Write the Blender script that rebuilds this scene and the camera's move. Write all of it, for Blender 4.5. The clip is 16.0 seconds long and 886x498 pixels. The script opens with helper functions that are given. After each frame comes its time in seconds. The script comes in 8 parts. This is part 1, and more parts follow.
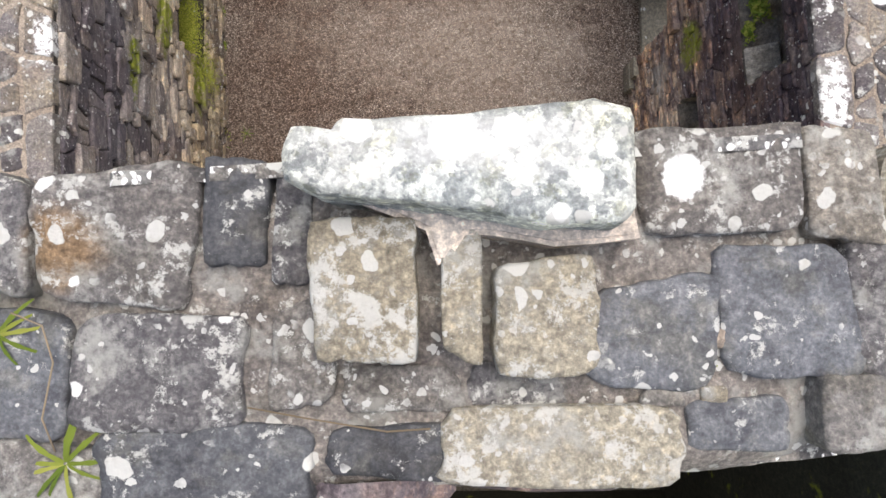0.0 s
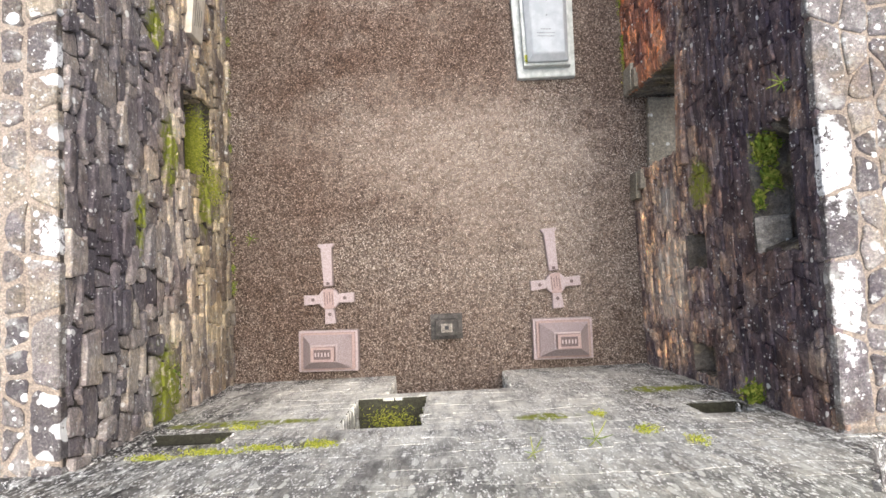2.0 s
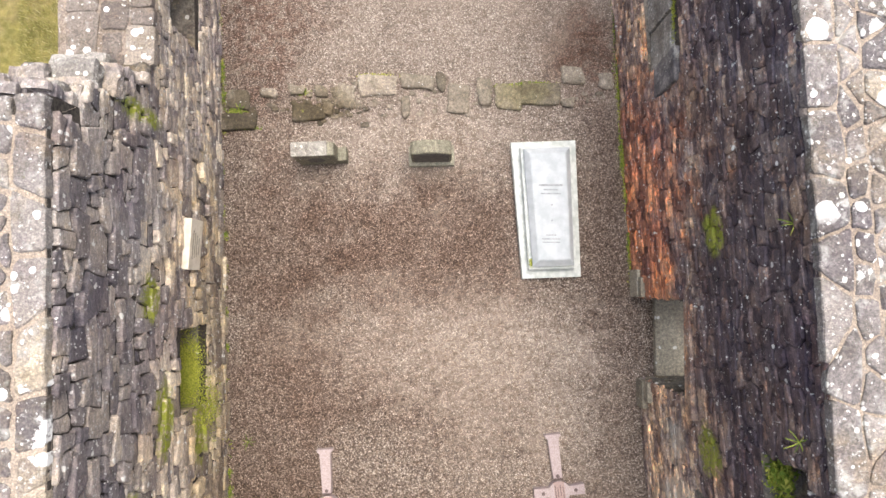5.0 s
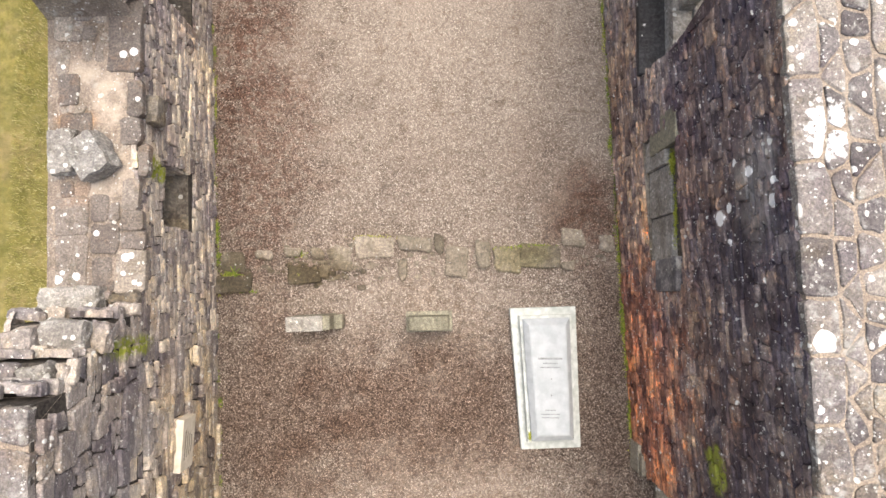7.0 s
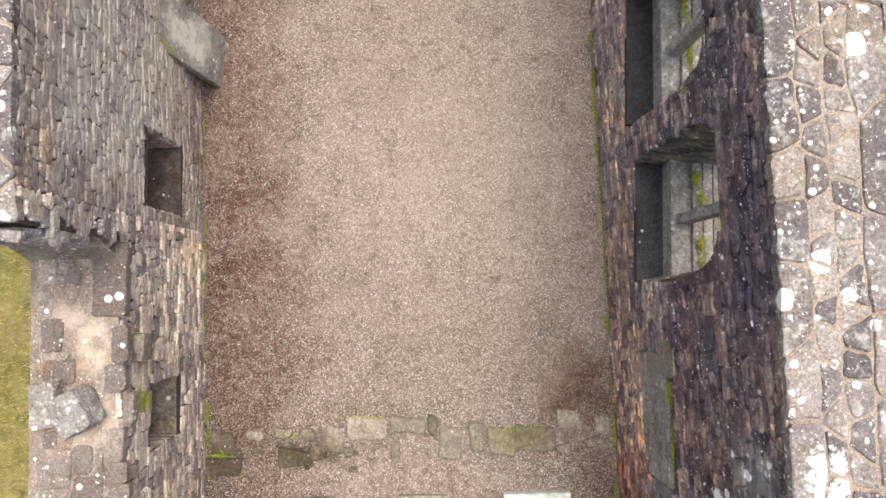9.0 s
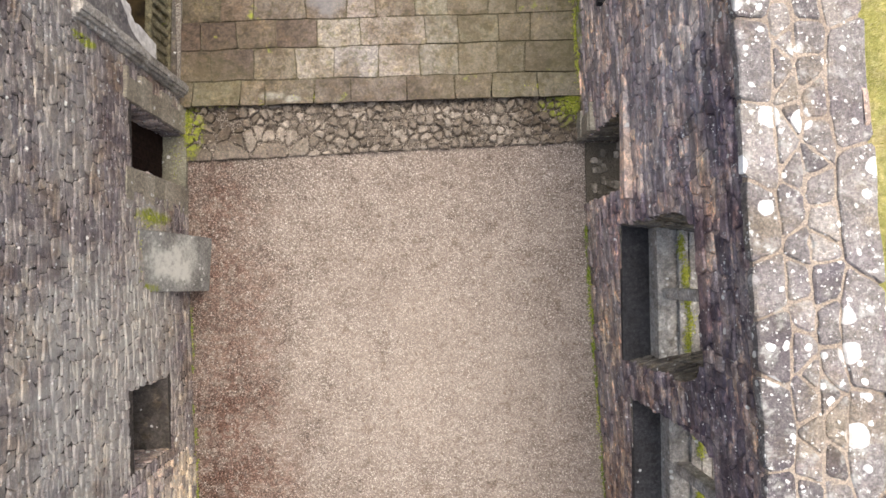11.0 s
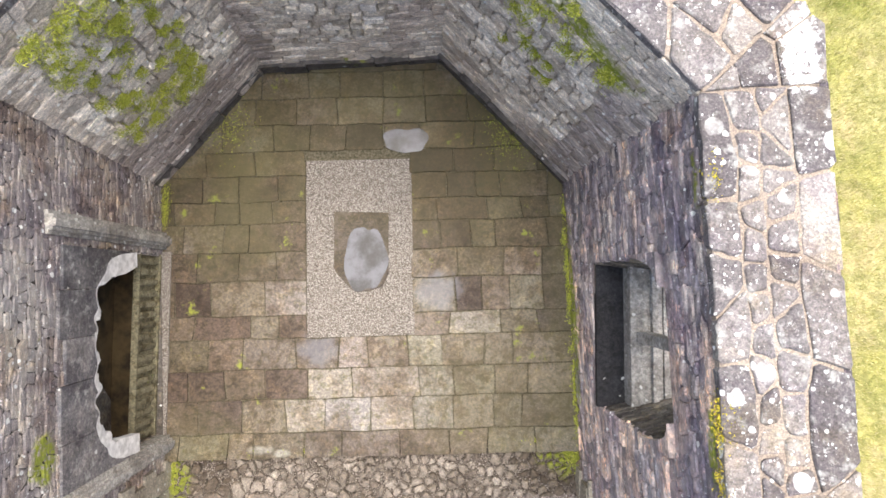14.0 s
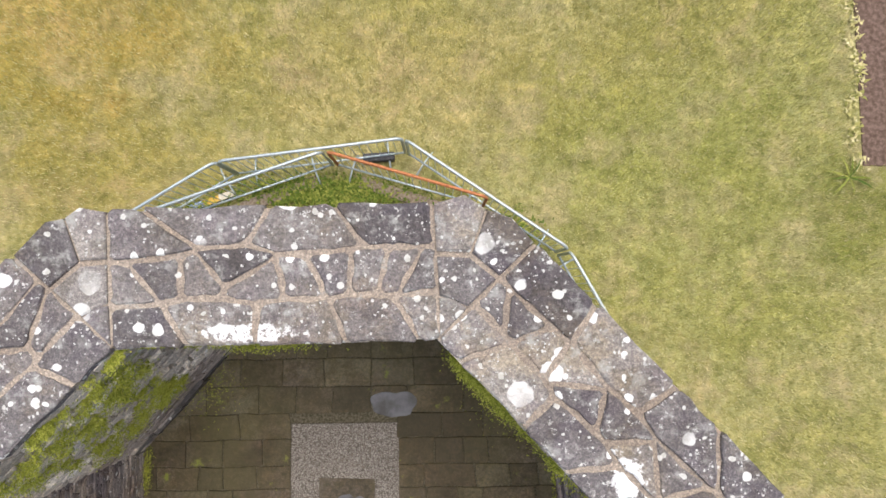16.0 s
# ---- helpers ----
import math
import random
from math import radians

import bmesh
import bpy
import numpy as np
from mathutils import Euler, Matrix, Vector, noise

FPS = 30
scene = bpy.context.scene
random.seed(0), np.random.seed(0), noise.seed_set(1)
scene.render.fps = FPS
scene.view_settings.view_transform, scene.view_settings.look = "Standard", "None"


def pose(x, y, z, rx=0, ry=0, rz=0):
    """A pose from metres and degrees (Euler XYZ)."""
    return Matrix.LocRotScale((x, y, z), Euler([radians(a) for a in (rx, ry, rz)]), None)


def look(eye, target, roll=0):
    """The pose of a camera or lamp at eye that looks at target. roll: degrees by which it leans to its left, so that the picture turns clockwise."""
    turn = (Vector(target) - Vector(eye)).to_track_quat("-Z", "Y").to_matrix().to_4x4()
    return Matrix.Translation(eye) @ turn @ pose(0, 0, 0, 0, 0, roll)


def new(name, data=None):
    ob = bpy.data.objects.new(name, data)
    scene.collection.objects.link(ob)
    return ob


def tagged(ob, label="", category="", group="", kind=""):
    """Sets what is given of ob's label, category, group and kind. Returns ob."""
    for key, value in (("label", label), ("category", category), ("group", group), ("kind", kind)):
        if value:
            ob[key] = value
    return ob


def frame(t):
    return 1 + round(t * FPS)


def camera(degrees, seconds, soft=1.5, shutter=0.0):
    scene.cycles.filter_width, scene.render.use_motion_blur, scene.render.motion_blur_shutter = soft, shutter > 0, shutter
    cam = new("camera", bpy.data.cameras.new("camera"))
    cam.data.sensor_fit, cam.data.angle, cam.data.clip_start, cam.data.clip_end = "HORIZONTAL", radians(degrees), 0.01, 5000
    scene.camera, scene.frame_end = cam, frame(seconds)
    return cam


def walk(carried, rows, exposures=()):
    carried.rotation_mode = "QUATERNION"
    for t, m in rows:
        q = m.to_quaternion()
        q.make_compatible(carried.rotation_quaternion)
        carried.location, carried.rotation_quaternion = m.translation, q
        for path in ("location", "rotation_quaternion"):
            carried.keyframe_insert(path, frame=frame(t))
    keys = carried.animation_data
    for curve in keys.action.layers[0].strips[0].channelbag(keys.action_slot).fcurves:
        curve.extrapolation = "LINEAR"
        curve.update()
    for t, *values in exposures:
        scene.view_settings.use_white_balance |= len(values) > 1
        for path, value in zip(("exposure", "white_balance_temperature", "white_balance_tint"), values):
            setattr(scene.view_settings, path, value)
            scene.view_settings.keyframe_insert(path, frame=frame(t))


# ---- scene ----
cam = camera(72.0, 16.0, 1.6)
EXPO, KELVIN, TINT, SKY, SUN = 0.75, 6500.0, 10.0, 0.165, 1.85
PATH = [
    (0, (0.034, -0.141, 9.621), (0.031, -0.03, 7.625), -1.9),
    (0.3, (0.015, 0.114, 9.629), (0.013, 0.223, 7.631), -1.6),
    (0.5, (0.012, 0.288, 9.623), (0.009, 0.396, 7.626), -2.2),
    (1, (-0.018, 0.689, 9.626), (-0.02, 0.802, 7.629), -1.2),
    (1.5, (-0.018, 1.124, 9.655), (-0.025, 1.235, 7.658), -3.5),
    (2, (-0.024, 1.555, 9.669), (-0.031, 1.665, 7.672), -3.7),
    (2.5, (-0.051, 1.994, 9.67), (-0.055, 2.104, 7.673), -2.1),
    (3, (-0.077, 2.472, 9.663), (-0.078, 2.582, 7.666), -0.8),
    (3.5, (-0.085, 2.984, 9.655), (-0.086, 3.095, 7.658), -0.5),
    (4, (-0.094, 3.537, 9.646), (-0.096, 3.648, 7.649), -0.8),
    (4.2, (-0.108, 3.762, 9.64), (-0.107, 3.875, 7.643), 0.8),
    (6.5, (-0.072, 6.595, 9.649), (-0.077, 6.717, 7.652), -2.0),
    (7, (-0.081, 7.281, 9.645), (-0.082, 7.404, 7.649), -0.0),
    (7.5, (-0.086, 7.988, 9.647), (-0.084, 8.11, 7.65), 1.5),
    (8, (-0.097, 8.696, 9.656), (-0.09, 8.818, 7.659), 3.4),
    (8.2, (-0.09, 8.969, 9.658), (-0.084, 9.093, 7.662), 3.4),
    (10.3, (-0.004, 12.281, 9.663), (0.003, 12.383, 7.666), 4.8),
    (10.5, (0.001, 12.654, 9.67), (0.009, 12.745, 7.672), 5.8),
    (11, (0.006, 13.488, 9.652), (0.017, 13.575, 7.654), 7.1),
    (11.5, (0.051, 14.343, 9.636), (0.055, 14.429, 7.638), 3.1),
    (12, (0.029, 15.2, 9.627), (0.039, 15.289, 7.629), 6.9),
    (12.5, (0.054, 16.081, 9.612), (0.062, 16.174, 7.614), 5.3),
    (13, (0.106, 16.968, 9.597), (0.105, 17.068, 7.599), -0.1),
    (13.5, (0.117, 17.885, 9.597), (0.116, 17.991, 7.6), -0.3),
    (14, (0.106, 18.826, 9.613), (0.112, 18.94, 7.617), 3.3),
    (14.5, (0.145, 19.803, 9.629), (0.149, 19.921, 7.633), 2.6),
    (15, (0.176, 20.805, 9.65), (0.181, 20.924, 7.653), 3.1),
    (15.5, (0.206, 21.807, 9.659), (0.211, 21.927, 7.663), 3.0),
    (16, (0.243, 22.842, 9.668), (0.247, 22.966, 7.672), 2.8),
]
walk(cam, [(t, look(eye, target, roll)) for t, eye, target, roll in PATH], [(t, EXPO + e, KELVIN + (-100.0 if t < 4.5 else 350.0 if t < 9 else 100.0 if t < 13.5 else -120.0), TINT) for t, e in ((0.0, -0.78), (0.5, -1.25), (1.0, -0.96), (1.5, -0.40), (2.0, -0.18), (3.0, -0.04), (4.0, 0.0), (6.5, -0.1), (8.2, -0.14), (10.3, -0.16), (11.5, -0.1), (13.0, 0.04), (14.0, 0.28), (14.5, 0.2), (15.0, -0.08), (15.5, -0.36), (16.0, -0.68))])

# ---------------------------------------------------------------- light
world = bpy.data.worlds.new("overcast_sky")
scene.world = world
world.use_nodes = True
wn = world.node_tree
sky = wn.nodes.new("ShaderNodeTexSky")
sky.sky_type, sky.sun_disc = "NISHITA", False
sky.sun_elevation, sky.sun_rotation = radians(70), radians(36)
sky.air_density, sky.dust_density, sky.ozone_density = 1.0, 6.0, 1.0
wn.links.new(sky.outputs[0], wn.nodes["Background"].inputs[0])
wn.nodes["Background"].inputs[1].default_value = SKY
sun = new("sun", bpy.data.lights.new("sun", "SUN"))
sun.data.energy, sun.data.angle, sun.data.color = SUN, radians(55), (1.0, 0.96, 0.90)
sun.matrix_world = look((2.0, 10.0, 40), (0.0, 0.0, 0))


# ---------------------------------------------------------------- materials
class Tree:
    """Short hand for building one node material."""

    def __init__(self, name):
        self.mat = bpy.data.materials.new(name)
        self.mat.use_nodes = True
        self.nt = self.mat.node_tree
        self.bsdf = self.nt.nodes["Principled BSDF"]
        self.pos = self.node("ShaderNodeNewGeometry").outputs["Position"]
        self.grain = self.pos

    def node(self, kind, operation=None, use_clamp=False, data_type=None, blend_type=None, interpolation_type=None):
        n = self.nt.nodes.new(kind)
        if operation:
            n.operation = operation
        if use_clamp:
            n.use_clamp = True
        if data_type:
            n.data_type = data_type
        if blend_type:
            n.blend_type = blend_type
        if interpolation_type:
            n.interpolation_type = interpolation_type
        return n

    def put(self, socket, value):
        if isinstance(value, bpy.types.NodeSocket):
            self.nt.links.new(value, socket)
        elif isinstance(value, (tuple, list)) and len(value) == 3 and socket.type == "RGBA":
            socket.default_value = (*value, 1)
        else:
            socket.default_value = value

    def math(self, op, a, b=0.0, c=0.0, clamp=False):
        n = self.node("ShaderNodeMath", operation=op, use_clamp=clamp)
        for s, v in zip(n.inputs, (a, b, c)):
            self.put(s, v)
        return n.outputs[0]

    def mix(self, f, a, b, mode="MIX"):
        n = self.node("ShaderNodeMix", data_type="RGBA", blend_type=mode)
        self.put(n.inputs[0], f), self.put(n.inputs[6], a), self.put(n.inputs[7], b)
        return n.outputs[2]

    def noise(self, scale, detail=4.0, rough=0.55, vec=None, stretch=None):
        n = self.node("ShaderNodeTexNoise")
        v = vec or self.grain
        if stretch:
            m = self.node("ShaderNodeVectorMath", operation="MULTIPLY")
            self.put(m.inputs[0], v)
            m.inputs[1].default_value = stretch
            v = m.outputs[0]
        self.put(n.inputs["Vector"], v)
        n.inputs["Scale"].default_value, n.inputs["Detail"].default_value, n.inputs["Roughness"].default_value = scale, detail, rough
        return n.outputs["Fac"]

    def step(self, value, lo, hi):
        n = self.node("ShaderNodeMapRange", interpolation_type="SMOOTHSTEP")
        self.put(n.inputs[0], value)
        n.inputs[1].default_value, n.inputs[2].default_value = lo, hi
        return n.outputs[0]

    def ramp(self, value, stops):
        n = self.node("ShaderNodeValToRGB")
        r = n.color_ramp
        while len(r.elements) < len(stops):
            r.elements.new(0.5)
        for e, (p, c) in zip(r.elements, stops):
            e.position, e.color = p, (*c, 1)
        self.put(n.inputs[0], value)
        return n.outputs[0]

    def wobble(self, scale, amount):
        """The position, pushed about by noise, so that spots and patches get ragged rims."""
        n = self.node("ShaderNodeTexNoise")
        n.inputs["Scale"].default_value, n.inputs["Detail"].default_value = scale, 3
        m = self.node("ShaderNodeVectorMath", operation="MULTIPLY_ADD")
        self.put(n.inputs["Vector"], self.pos)
        self.put(m.inputs[0], n.outputs["Color"])
        m.inputs[1].default_value = (amount,) * 3
        self.put(m.inputs[2], self.pos)
        return m.outputs[0]

    def spots(self, scale, radius, share, vec):
        v = self.node("ShaderNodeTexVoronoi")
        self.put(v.inputs["Vector"], vec)
        v.inputs["Scale"].default_value = scale
        sep = self.node("ShaderNodeSeparateColor")
        self.put(sep.inputs[0], v.outputs["Color"])
        r = self.math("MULTIPLY", self.math("MULTIPLY_ADD", sep.outputs[0], 0.75, 0.25), radius)
        inside = self.step(self.math("SUBTRACT", r, v.outputs["Distance"]), 0.0, 0.04)
        return self.math("MULTIPLY", inside, self.math("LESS_THAN", sep.outputs[1], share))

    def patch(self, centre, size, edge=0.5, scale=3.0):
        """A mask round a place, with an uneven rim: a stain or a growth with a shape of its own."""
        d = self.node("ShaderNodeVectorMath", operation="SUBTRACT")
        self.put(d.inputs[0], self.pos)
        d.inputs[1].default_value = centre
        s = self.node("ShaderNodeVectorMath", operation="DIVIDE")
        self.put(s.inputs[0], d.outputs[0])
        s.inputs[1].default_value = size
        ln = self.node("ShaderNodeVectorMath", operation="LENGTH")
        self.put(ln.inputs[0], s.outputs[0])
        v = self.math("ADD", ln.outputs[1], self.math("MULTIPLY_ADD", self.noise(scale, 5, 0.65), 2.2, -1.1))
        n = self.node("ShaderNodeMapRange", interpolation_type="SMOOTHSTEP")
        self.put(n.inputs[0], v)
        n.inputs[1].default_value, n.inputs[2].default_value, n.inputs[3].default_value, n.inputs[4].default_value = 1 - edge / 2, 1 + edge / 2, 1, 0
        return n.outputs[0]

    def piece(self):
        """A number that is different for each piece, be it an object or an island of a joined mesh."""
        a = self.node("ShaderNodeObjectInfo").outputs["Random"]
        b = self.node("ShaderNodeNewGeometry").outputs["Random Per Island"]
        return self.math("FRACT", self.math("ADD", a, b))

    def bump(self, height, strength=0.4, distance=0.01):
        n = self.node("ShaderNodeBump")
        n.inputs["Strength"].default_value, n.inputs["Distance"].default_value = strength, distance
        self.put(n.inputs["Height"], height)
        self.put(self.bsdf.inputs["Normal"], n.outputs[0])

    def done(self, colour, rough=0.85, metal=0.0, spec=0.35):
        self.put(self.bsdf.inputs["Base Color"], colour)
        self.put(self.bsdf.inputs["Roughness"], rough)
        self.bsdf.inputs["Metallic"].default_value = metal
        self.bsdf.inputs["Specular IOR Level"].default_value = spec
        return self.mat


MOSS = [(0.0, (0.085, 0.10, 0.016)), (0.5, (0.23, 0.26, 0.032)), (1.0, (0.42, 0.42, 0.06))]


def stone(name, stops, big=0.0, small=0.0, grey=0.0, moss=0.0, streak=None, stains=(), mossy=(), film=(), white=(), pale=(), fine=0.0, crust=0.0, blotch=0.0, rough=0.85, spec=0.35, grain=1.0, bump=0.6, tints=(), tall=1.0, wet=(), bleach=(0.62, 0.62, 0.55), toned=False, roundels=(), hues=None):
    """Weathered stone: a tone for each piece, grain, streaks, white lichen in roundels and specks, moss, and stains in known places."""
    t = Tree(name)
    if tall != 1.0:
        m = t.node("ShaderNodeVectorMath", operation="MULTIPLY")
        t.put(m.inputs[0], t.pos)
        m.inputs[1].default_value = (1, 1, tall)
        t.grain = m.outputs[0]
    col = t.ramp(t.node("ShaderNodeObjectInfo").outputs["Color"] if toned else t.piece(), stops)
    if hues:
        col = t.mix(0.55, col, t.ramp(t.node("ShaderNodeObjectInfo").outputs["Random"], hues), "MULTIPLY")
    soft = t.noise(1.3, 5, 0.6)
    col = t.mix(t.math("MULTIPLY", t.step(soft, 0.35, 0.7), 0.55), col, t.mix(1.0, col, (0.55, 0.5, 0.47), "MULTIPLY"))
    g = t.noise(22 * grain, 6, 0.7, stretch=streak)
    col = t.mix(0.85, col, t.ramp(g, [(0.25, (0.35, 0.35, 0.36)), (0.5, (0.95, 0.95, 0.95)), (0.75, (1.9, 1.85, 1.75))]), "MULTIPLY")
    col = t.mix(0.7, col, t.ramp(t.noise(75, 3, 0.75), [(0.3, (0.5, 0.5, 0.5)), (0.5, (0.95, 0.95, 0.95)), (0.7, (1.75, 1.72, 1.65))]), "MULTIPLY")
    for scale, stretch, lo, hi, colour, amount in tints:
        col = t.mix(t.math("MULTIPLY", t.step(t.noise(scale, 6, 0.68, stretch=stretch), lo, hi), amount), col, t.mix(1.0, col, colour, "MULTIPLY"))
    for centre, size, colour, amount in stains:
        col = t.mix(t.math("MULTIPLY", t.patch(centre, size, 0.8, 2.5), amount), col, t.mix(1.0, col, colour, "MULTIPLY"))
    if grey:
        f = t.step(t.noise(5.5, 6, 0.7), 0.62 - 0.25 * grey, 0.78 - 0.25 * grey)
        col = t.mix(t.math("MULTIPLY", f, 0.75), col, (0.42, 0.42, 0.39))
    ragged = t.wobble(14, 0.05)
    if tall != 1.0:
        m = t.node("ShaderNodeVectorMath", operation="MULTIPLY")
        t.put(m.inputs[0], ragged)
        m.inputs[1].default_value = (1, 1, tall)
        ragged = m.outputs[0]
    if small:
        col = t.mix(t.math("MULTIPLY", t.spots(13, 0.42, small, ragged), 0.9), col, (0.66, 0.66, 0.62))
    if big:
        rag = t.wobble(9, 0.06)
        where = t.step(t.noise(0.9, 3, 0.6), 0.38, 0.6)
        col = t.mix(t.math("MULTIPLY", t.spots(3.2, 0.40, big, rag), where), col, (0.86, 0.86, 0.83))
        col = t.mix(t.spots(6.5, 0.34, big * 0.8, rag), col, (0.80, 0.80, 0.77))
    if blotch:
        b = t.noise(4.5, 6, 0.7)
        col = t.mix(t.math("MULTIPLY", t.step(b, 0.5, 0.62), blotch * 0.6), col, t.mix(1.0, col, (0.58, 0.56, 0.5), "MULTIPLY"))
        col = t.mix(t.math("MULTIPLY", t.step(b, 0.44, 0.34), blotch * 0.5), col, t.mix(1.0, col, (1.5, 1.48, 1.42), "MULTIPLY"))
    for centre, size, amount in pale:
        f = t.math("MULTIPLY", t.patch(centre, size, 0.9, 2.2), t.math("MULTIPLY_ADD", t.step(t.noise(5.5, 7, 0.75), 0.38, 0.58), 0.6, 0.4))
        col = t.mix(t.math("MULTIPLY", f, amount), col, t.mix(0.25, bleach, col))
    if crust:
        c = t.noise(13, 9, 0.78)
        f = t.math("MULTIPLY", t.step(c, 0.66 - 0.16 * crust, 0.72 - 0.16 * crust), t.step(t.noise(1.9, 3, 0.6), 0.34, 0.52))
        col = t.mix(t.math("MULTIPLY", f, 0.85), col, t.mix(t.noise(30, 3), (0.50, 0.50, 0.46), (0.74, 0.74, 0.70)))
    if fine:
        f = t.math("MULTIPLY", t.spots(34, 0.46, fine, t.wobble(30, 0.035)) if tall == 1.0 else t.spots(46, 0.5, fine, ragged), t.step(t.noise(5, 4, 0.6) if tall == 1.0 else t.noise(1.8, 5, 0.7), 0.38, 0.5))
        col = t.mix(t.math("MULTIPLY", f, 0.9), col, (0.62, 0.62, 0.59) if tall == 1.0 else (0.93, 0.93, 0.90))
    for centre, size in white:
        col = t.mix(t.math("MULTIPLY", t.patch(centre, tuple(1.15 * v for v in size), 0.3, 9.0), t.step(t.noise(15, 6, 0.75), 0.42, 0.48)), col, (0.86, 0.86, 0.84))
    for centre, radius in roundels:
        d = t.node("ShaderNodeVectorMath", operation="DISTANCE")
        t.put(d.inputs[0], t.wobble(24, radius * 0.5))
        d.inputs[1].default_value = tuple(c + radius * 0.25 for c in centre)
        rim = t.math("ADD", d.outputs[1], t.math("MULTIPLY_ADD", t.noise(60, 3, 0.6), radius * 0.5, -0.25 * radius))
        col = t.mix(t.step(t.math("SUBTRACT", radius, rim), -0.05 * radius, 0.12 * radius), col, (0.86, 0.86, 0.84))
    green = t.ramp(t.noise(38, 4, 0.7), MOSS)
    if moss:
        col = t.mix(t.step(t.noise(2.1, 6, 0.7), 0.74 - 0.2 * moss, 0.82 - 0.2 * moss), col, green)
    for centre, size in film:
        col = t.mix(t.math("MULTIPLY", t.patch(centre, size, 1.2, 2.0), 0.45), col, t.mix(0.6, col, (0.115, 0.105, 0.04)))
    for centre, size in mossy:
        col = t.mix(t.math("MULTIPLY", t.patch(centre, size, 0.6, 4.0), t.step(t.noise(17, 4, 0.7), 0.36, 0.52)), col, green)
    # Wet patches: smoother, with bluish grey mixed in for reflected sky
    for centre, size in wet:
        f = t.patch(centre, size, 0.9, 4.0)
        col = t.mix(t.math("MULTIPLY", f, 0.5), col, (0.15, 0.15, 0.17))
        rough = t.math("MULTIPLY_ADD", f, -0.35, rough)
    t.bump(t.math("ADD", g, t.math("MULTIPLY", t.noise(70, 3), 0.5)), bump, 0.012)
    return t.done(col, rough, 0.0, spec)


def gravel(name, stops, damp=1.0):
    t = Tree(name)
    v = t.node("ShaderNodeTexVoronoi")
    v.inputs["Scale"].default_value = 66
    t.put(v.inputs["Vector"], t.pos)
    sep = t.node("ShaderNodeSeparateColor")
    t.put(sep.inputs[0], v.outputs["Color"])
    col = t.ramp(sep.outputs[0], stops)
    col = t.mix(t.step(v.outputs["Distance"], 0.36, 0.66), col, t.mix(1.0, col, (0.4, 0.37, 0.35), "MULTIPLY"))
    if damp:
        wide = t.noise(0.5, 5, 0.65)
        col = t.mix(t.math("MULTIPLY", t.step(wide, 0.42, 0.66), 0.45 * damp), col, t.mix(1.0, col, (0.70, 0.65, 0.61), "MULTIPLY"))
        for centre, size, amount in DAMP:
            col = t.mix(t.math("MULTIPLY", t.patch(centre, size, 1.0, 1.6), amount * damp), col, t.mix(1.0, col, (0.60, 0.48, 0.42), "MULTIPLY"))
        for centre, size, amount in PALE:
            col = t.mix(t.math("MULTIPLY", t.patch(centre, size, 1.3, 1.5), amount), col, t.mix(0.55, t.mix(1.0, col, (1.35, 1.35, 1.32), "MULTIPLY"), (0.47, 0.408, 0.353)))
        speck = t.step(t.noise(7.5, 6, 0.75), 0.40, 0.56)
        for centre, size, amount in MOTTLE:
            col = t.mix(t.math("MULTIPLY", t.math("MULTIPLY", t.patch(centre, size, 1.2, 1.6), speck), amount), col, t.mix(1.0, col, (0.66, 0.48, 0.42), "MULTIPLY"))
        col = t.mix(t.math("MULTIPLY", t.step(t.noise(3.1, 3, 0.5), 0.62, 0.69), 0.55), col, t.mix(1.0, col, (0.6, 0.54, 0.5), "MULTIPLY"))
        col = t.mix(t.math("MULTIPLY", t.step(t.noise(6, 5, 0.75), 0.52, 0.70), 0.55), col, t.mix(1.0, col, (0.68, 0.62, 0.58), "MULTIPLY"))
        coarse = t.patch((-0.3, 3.2, 0), (4.2, 4.6, 3), 1.0, 0.8)      # clotted, less raked gravel near the gable
        col = t.mix(t.math("MULTIPLY", t.math("MULTIPLY", coarse, t.step(t.noise(9, 5, 0.75), 0.5, 0.6)), 0.55), col, t.mix(1.0, col, (0.55, 0.48, 0.43), "MULTIPLY"))
        col = t.mix(t.math("MULTIPLY", t.math("MULTIPLY", coarse, t.step(t.noise(11, 5, 0.75), 0.5, 0.6)), 0.6), col, t.mix(1.0, col, (1.55, 1.53, 1.5), "MULTIPLY"))
    col = t.mix(t.math("MULTIPLY", t.step(t.noise(13, 5, 0.7), 0.55, 0.66), 0.75), col, t.mix(1.0, col, (0.58, 0.5, 0.44), "MULTIPLY"))
    t.bump(t.math("SUBTRACT", sep.outputs[1], v.outputs["Distance"]), 0.9, 0.012)
    return t.done(col, 0.85, 0.0, 0.3)


def plain(name, a, b, scale=20, rough=0.6, metal=0.0, bump=0.15, spec=0.4):
    t = Tree(name)
    n = t.noise(scale, 5, 0.6)
    col = t.mix(t.step(n, 0.3, 0.7), a, b)
    t.bump(n, bump, 0.006)
    return t.done(col, rough, metal, spec)


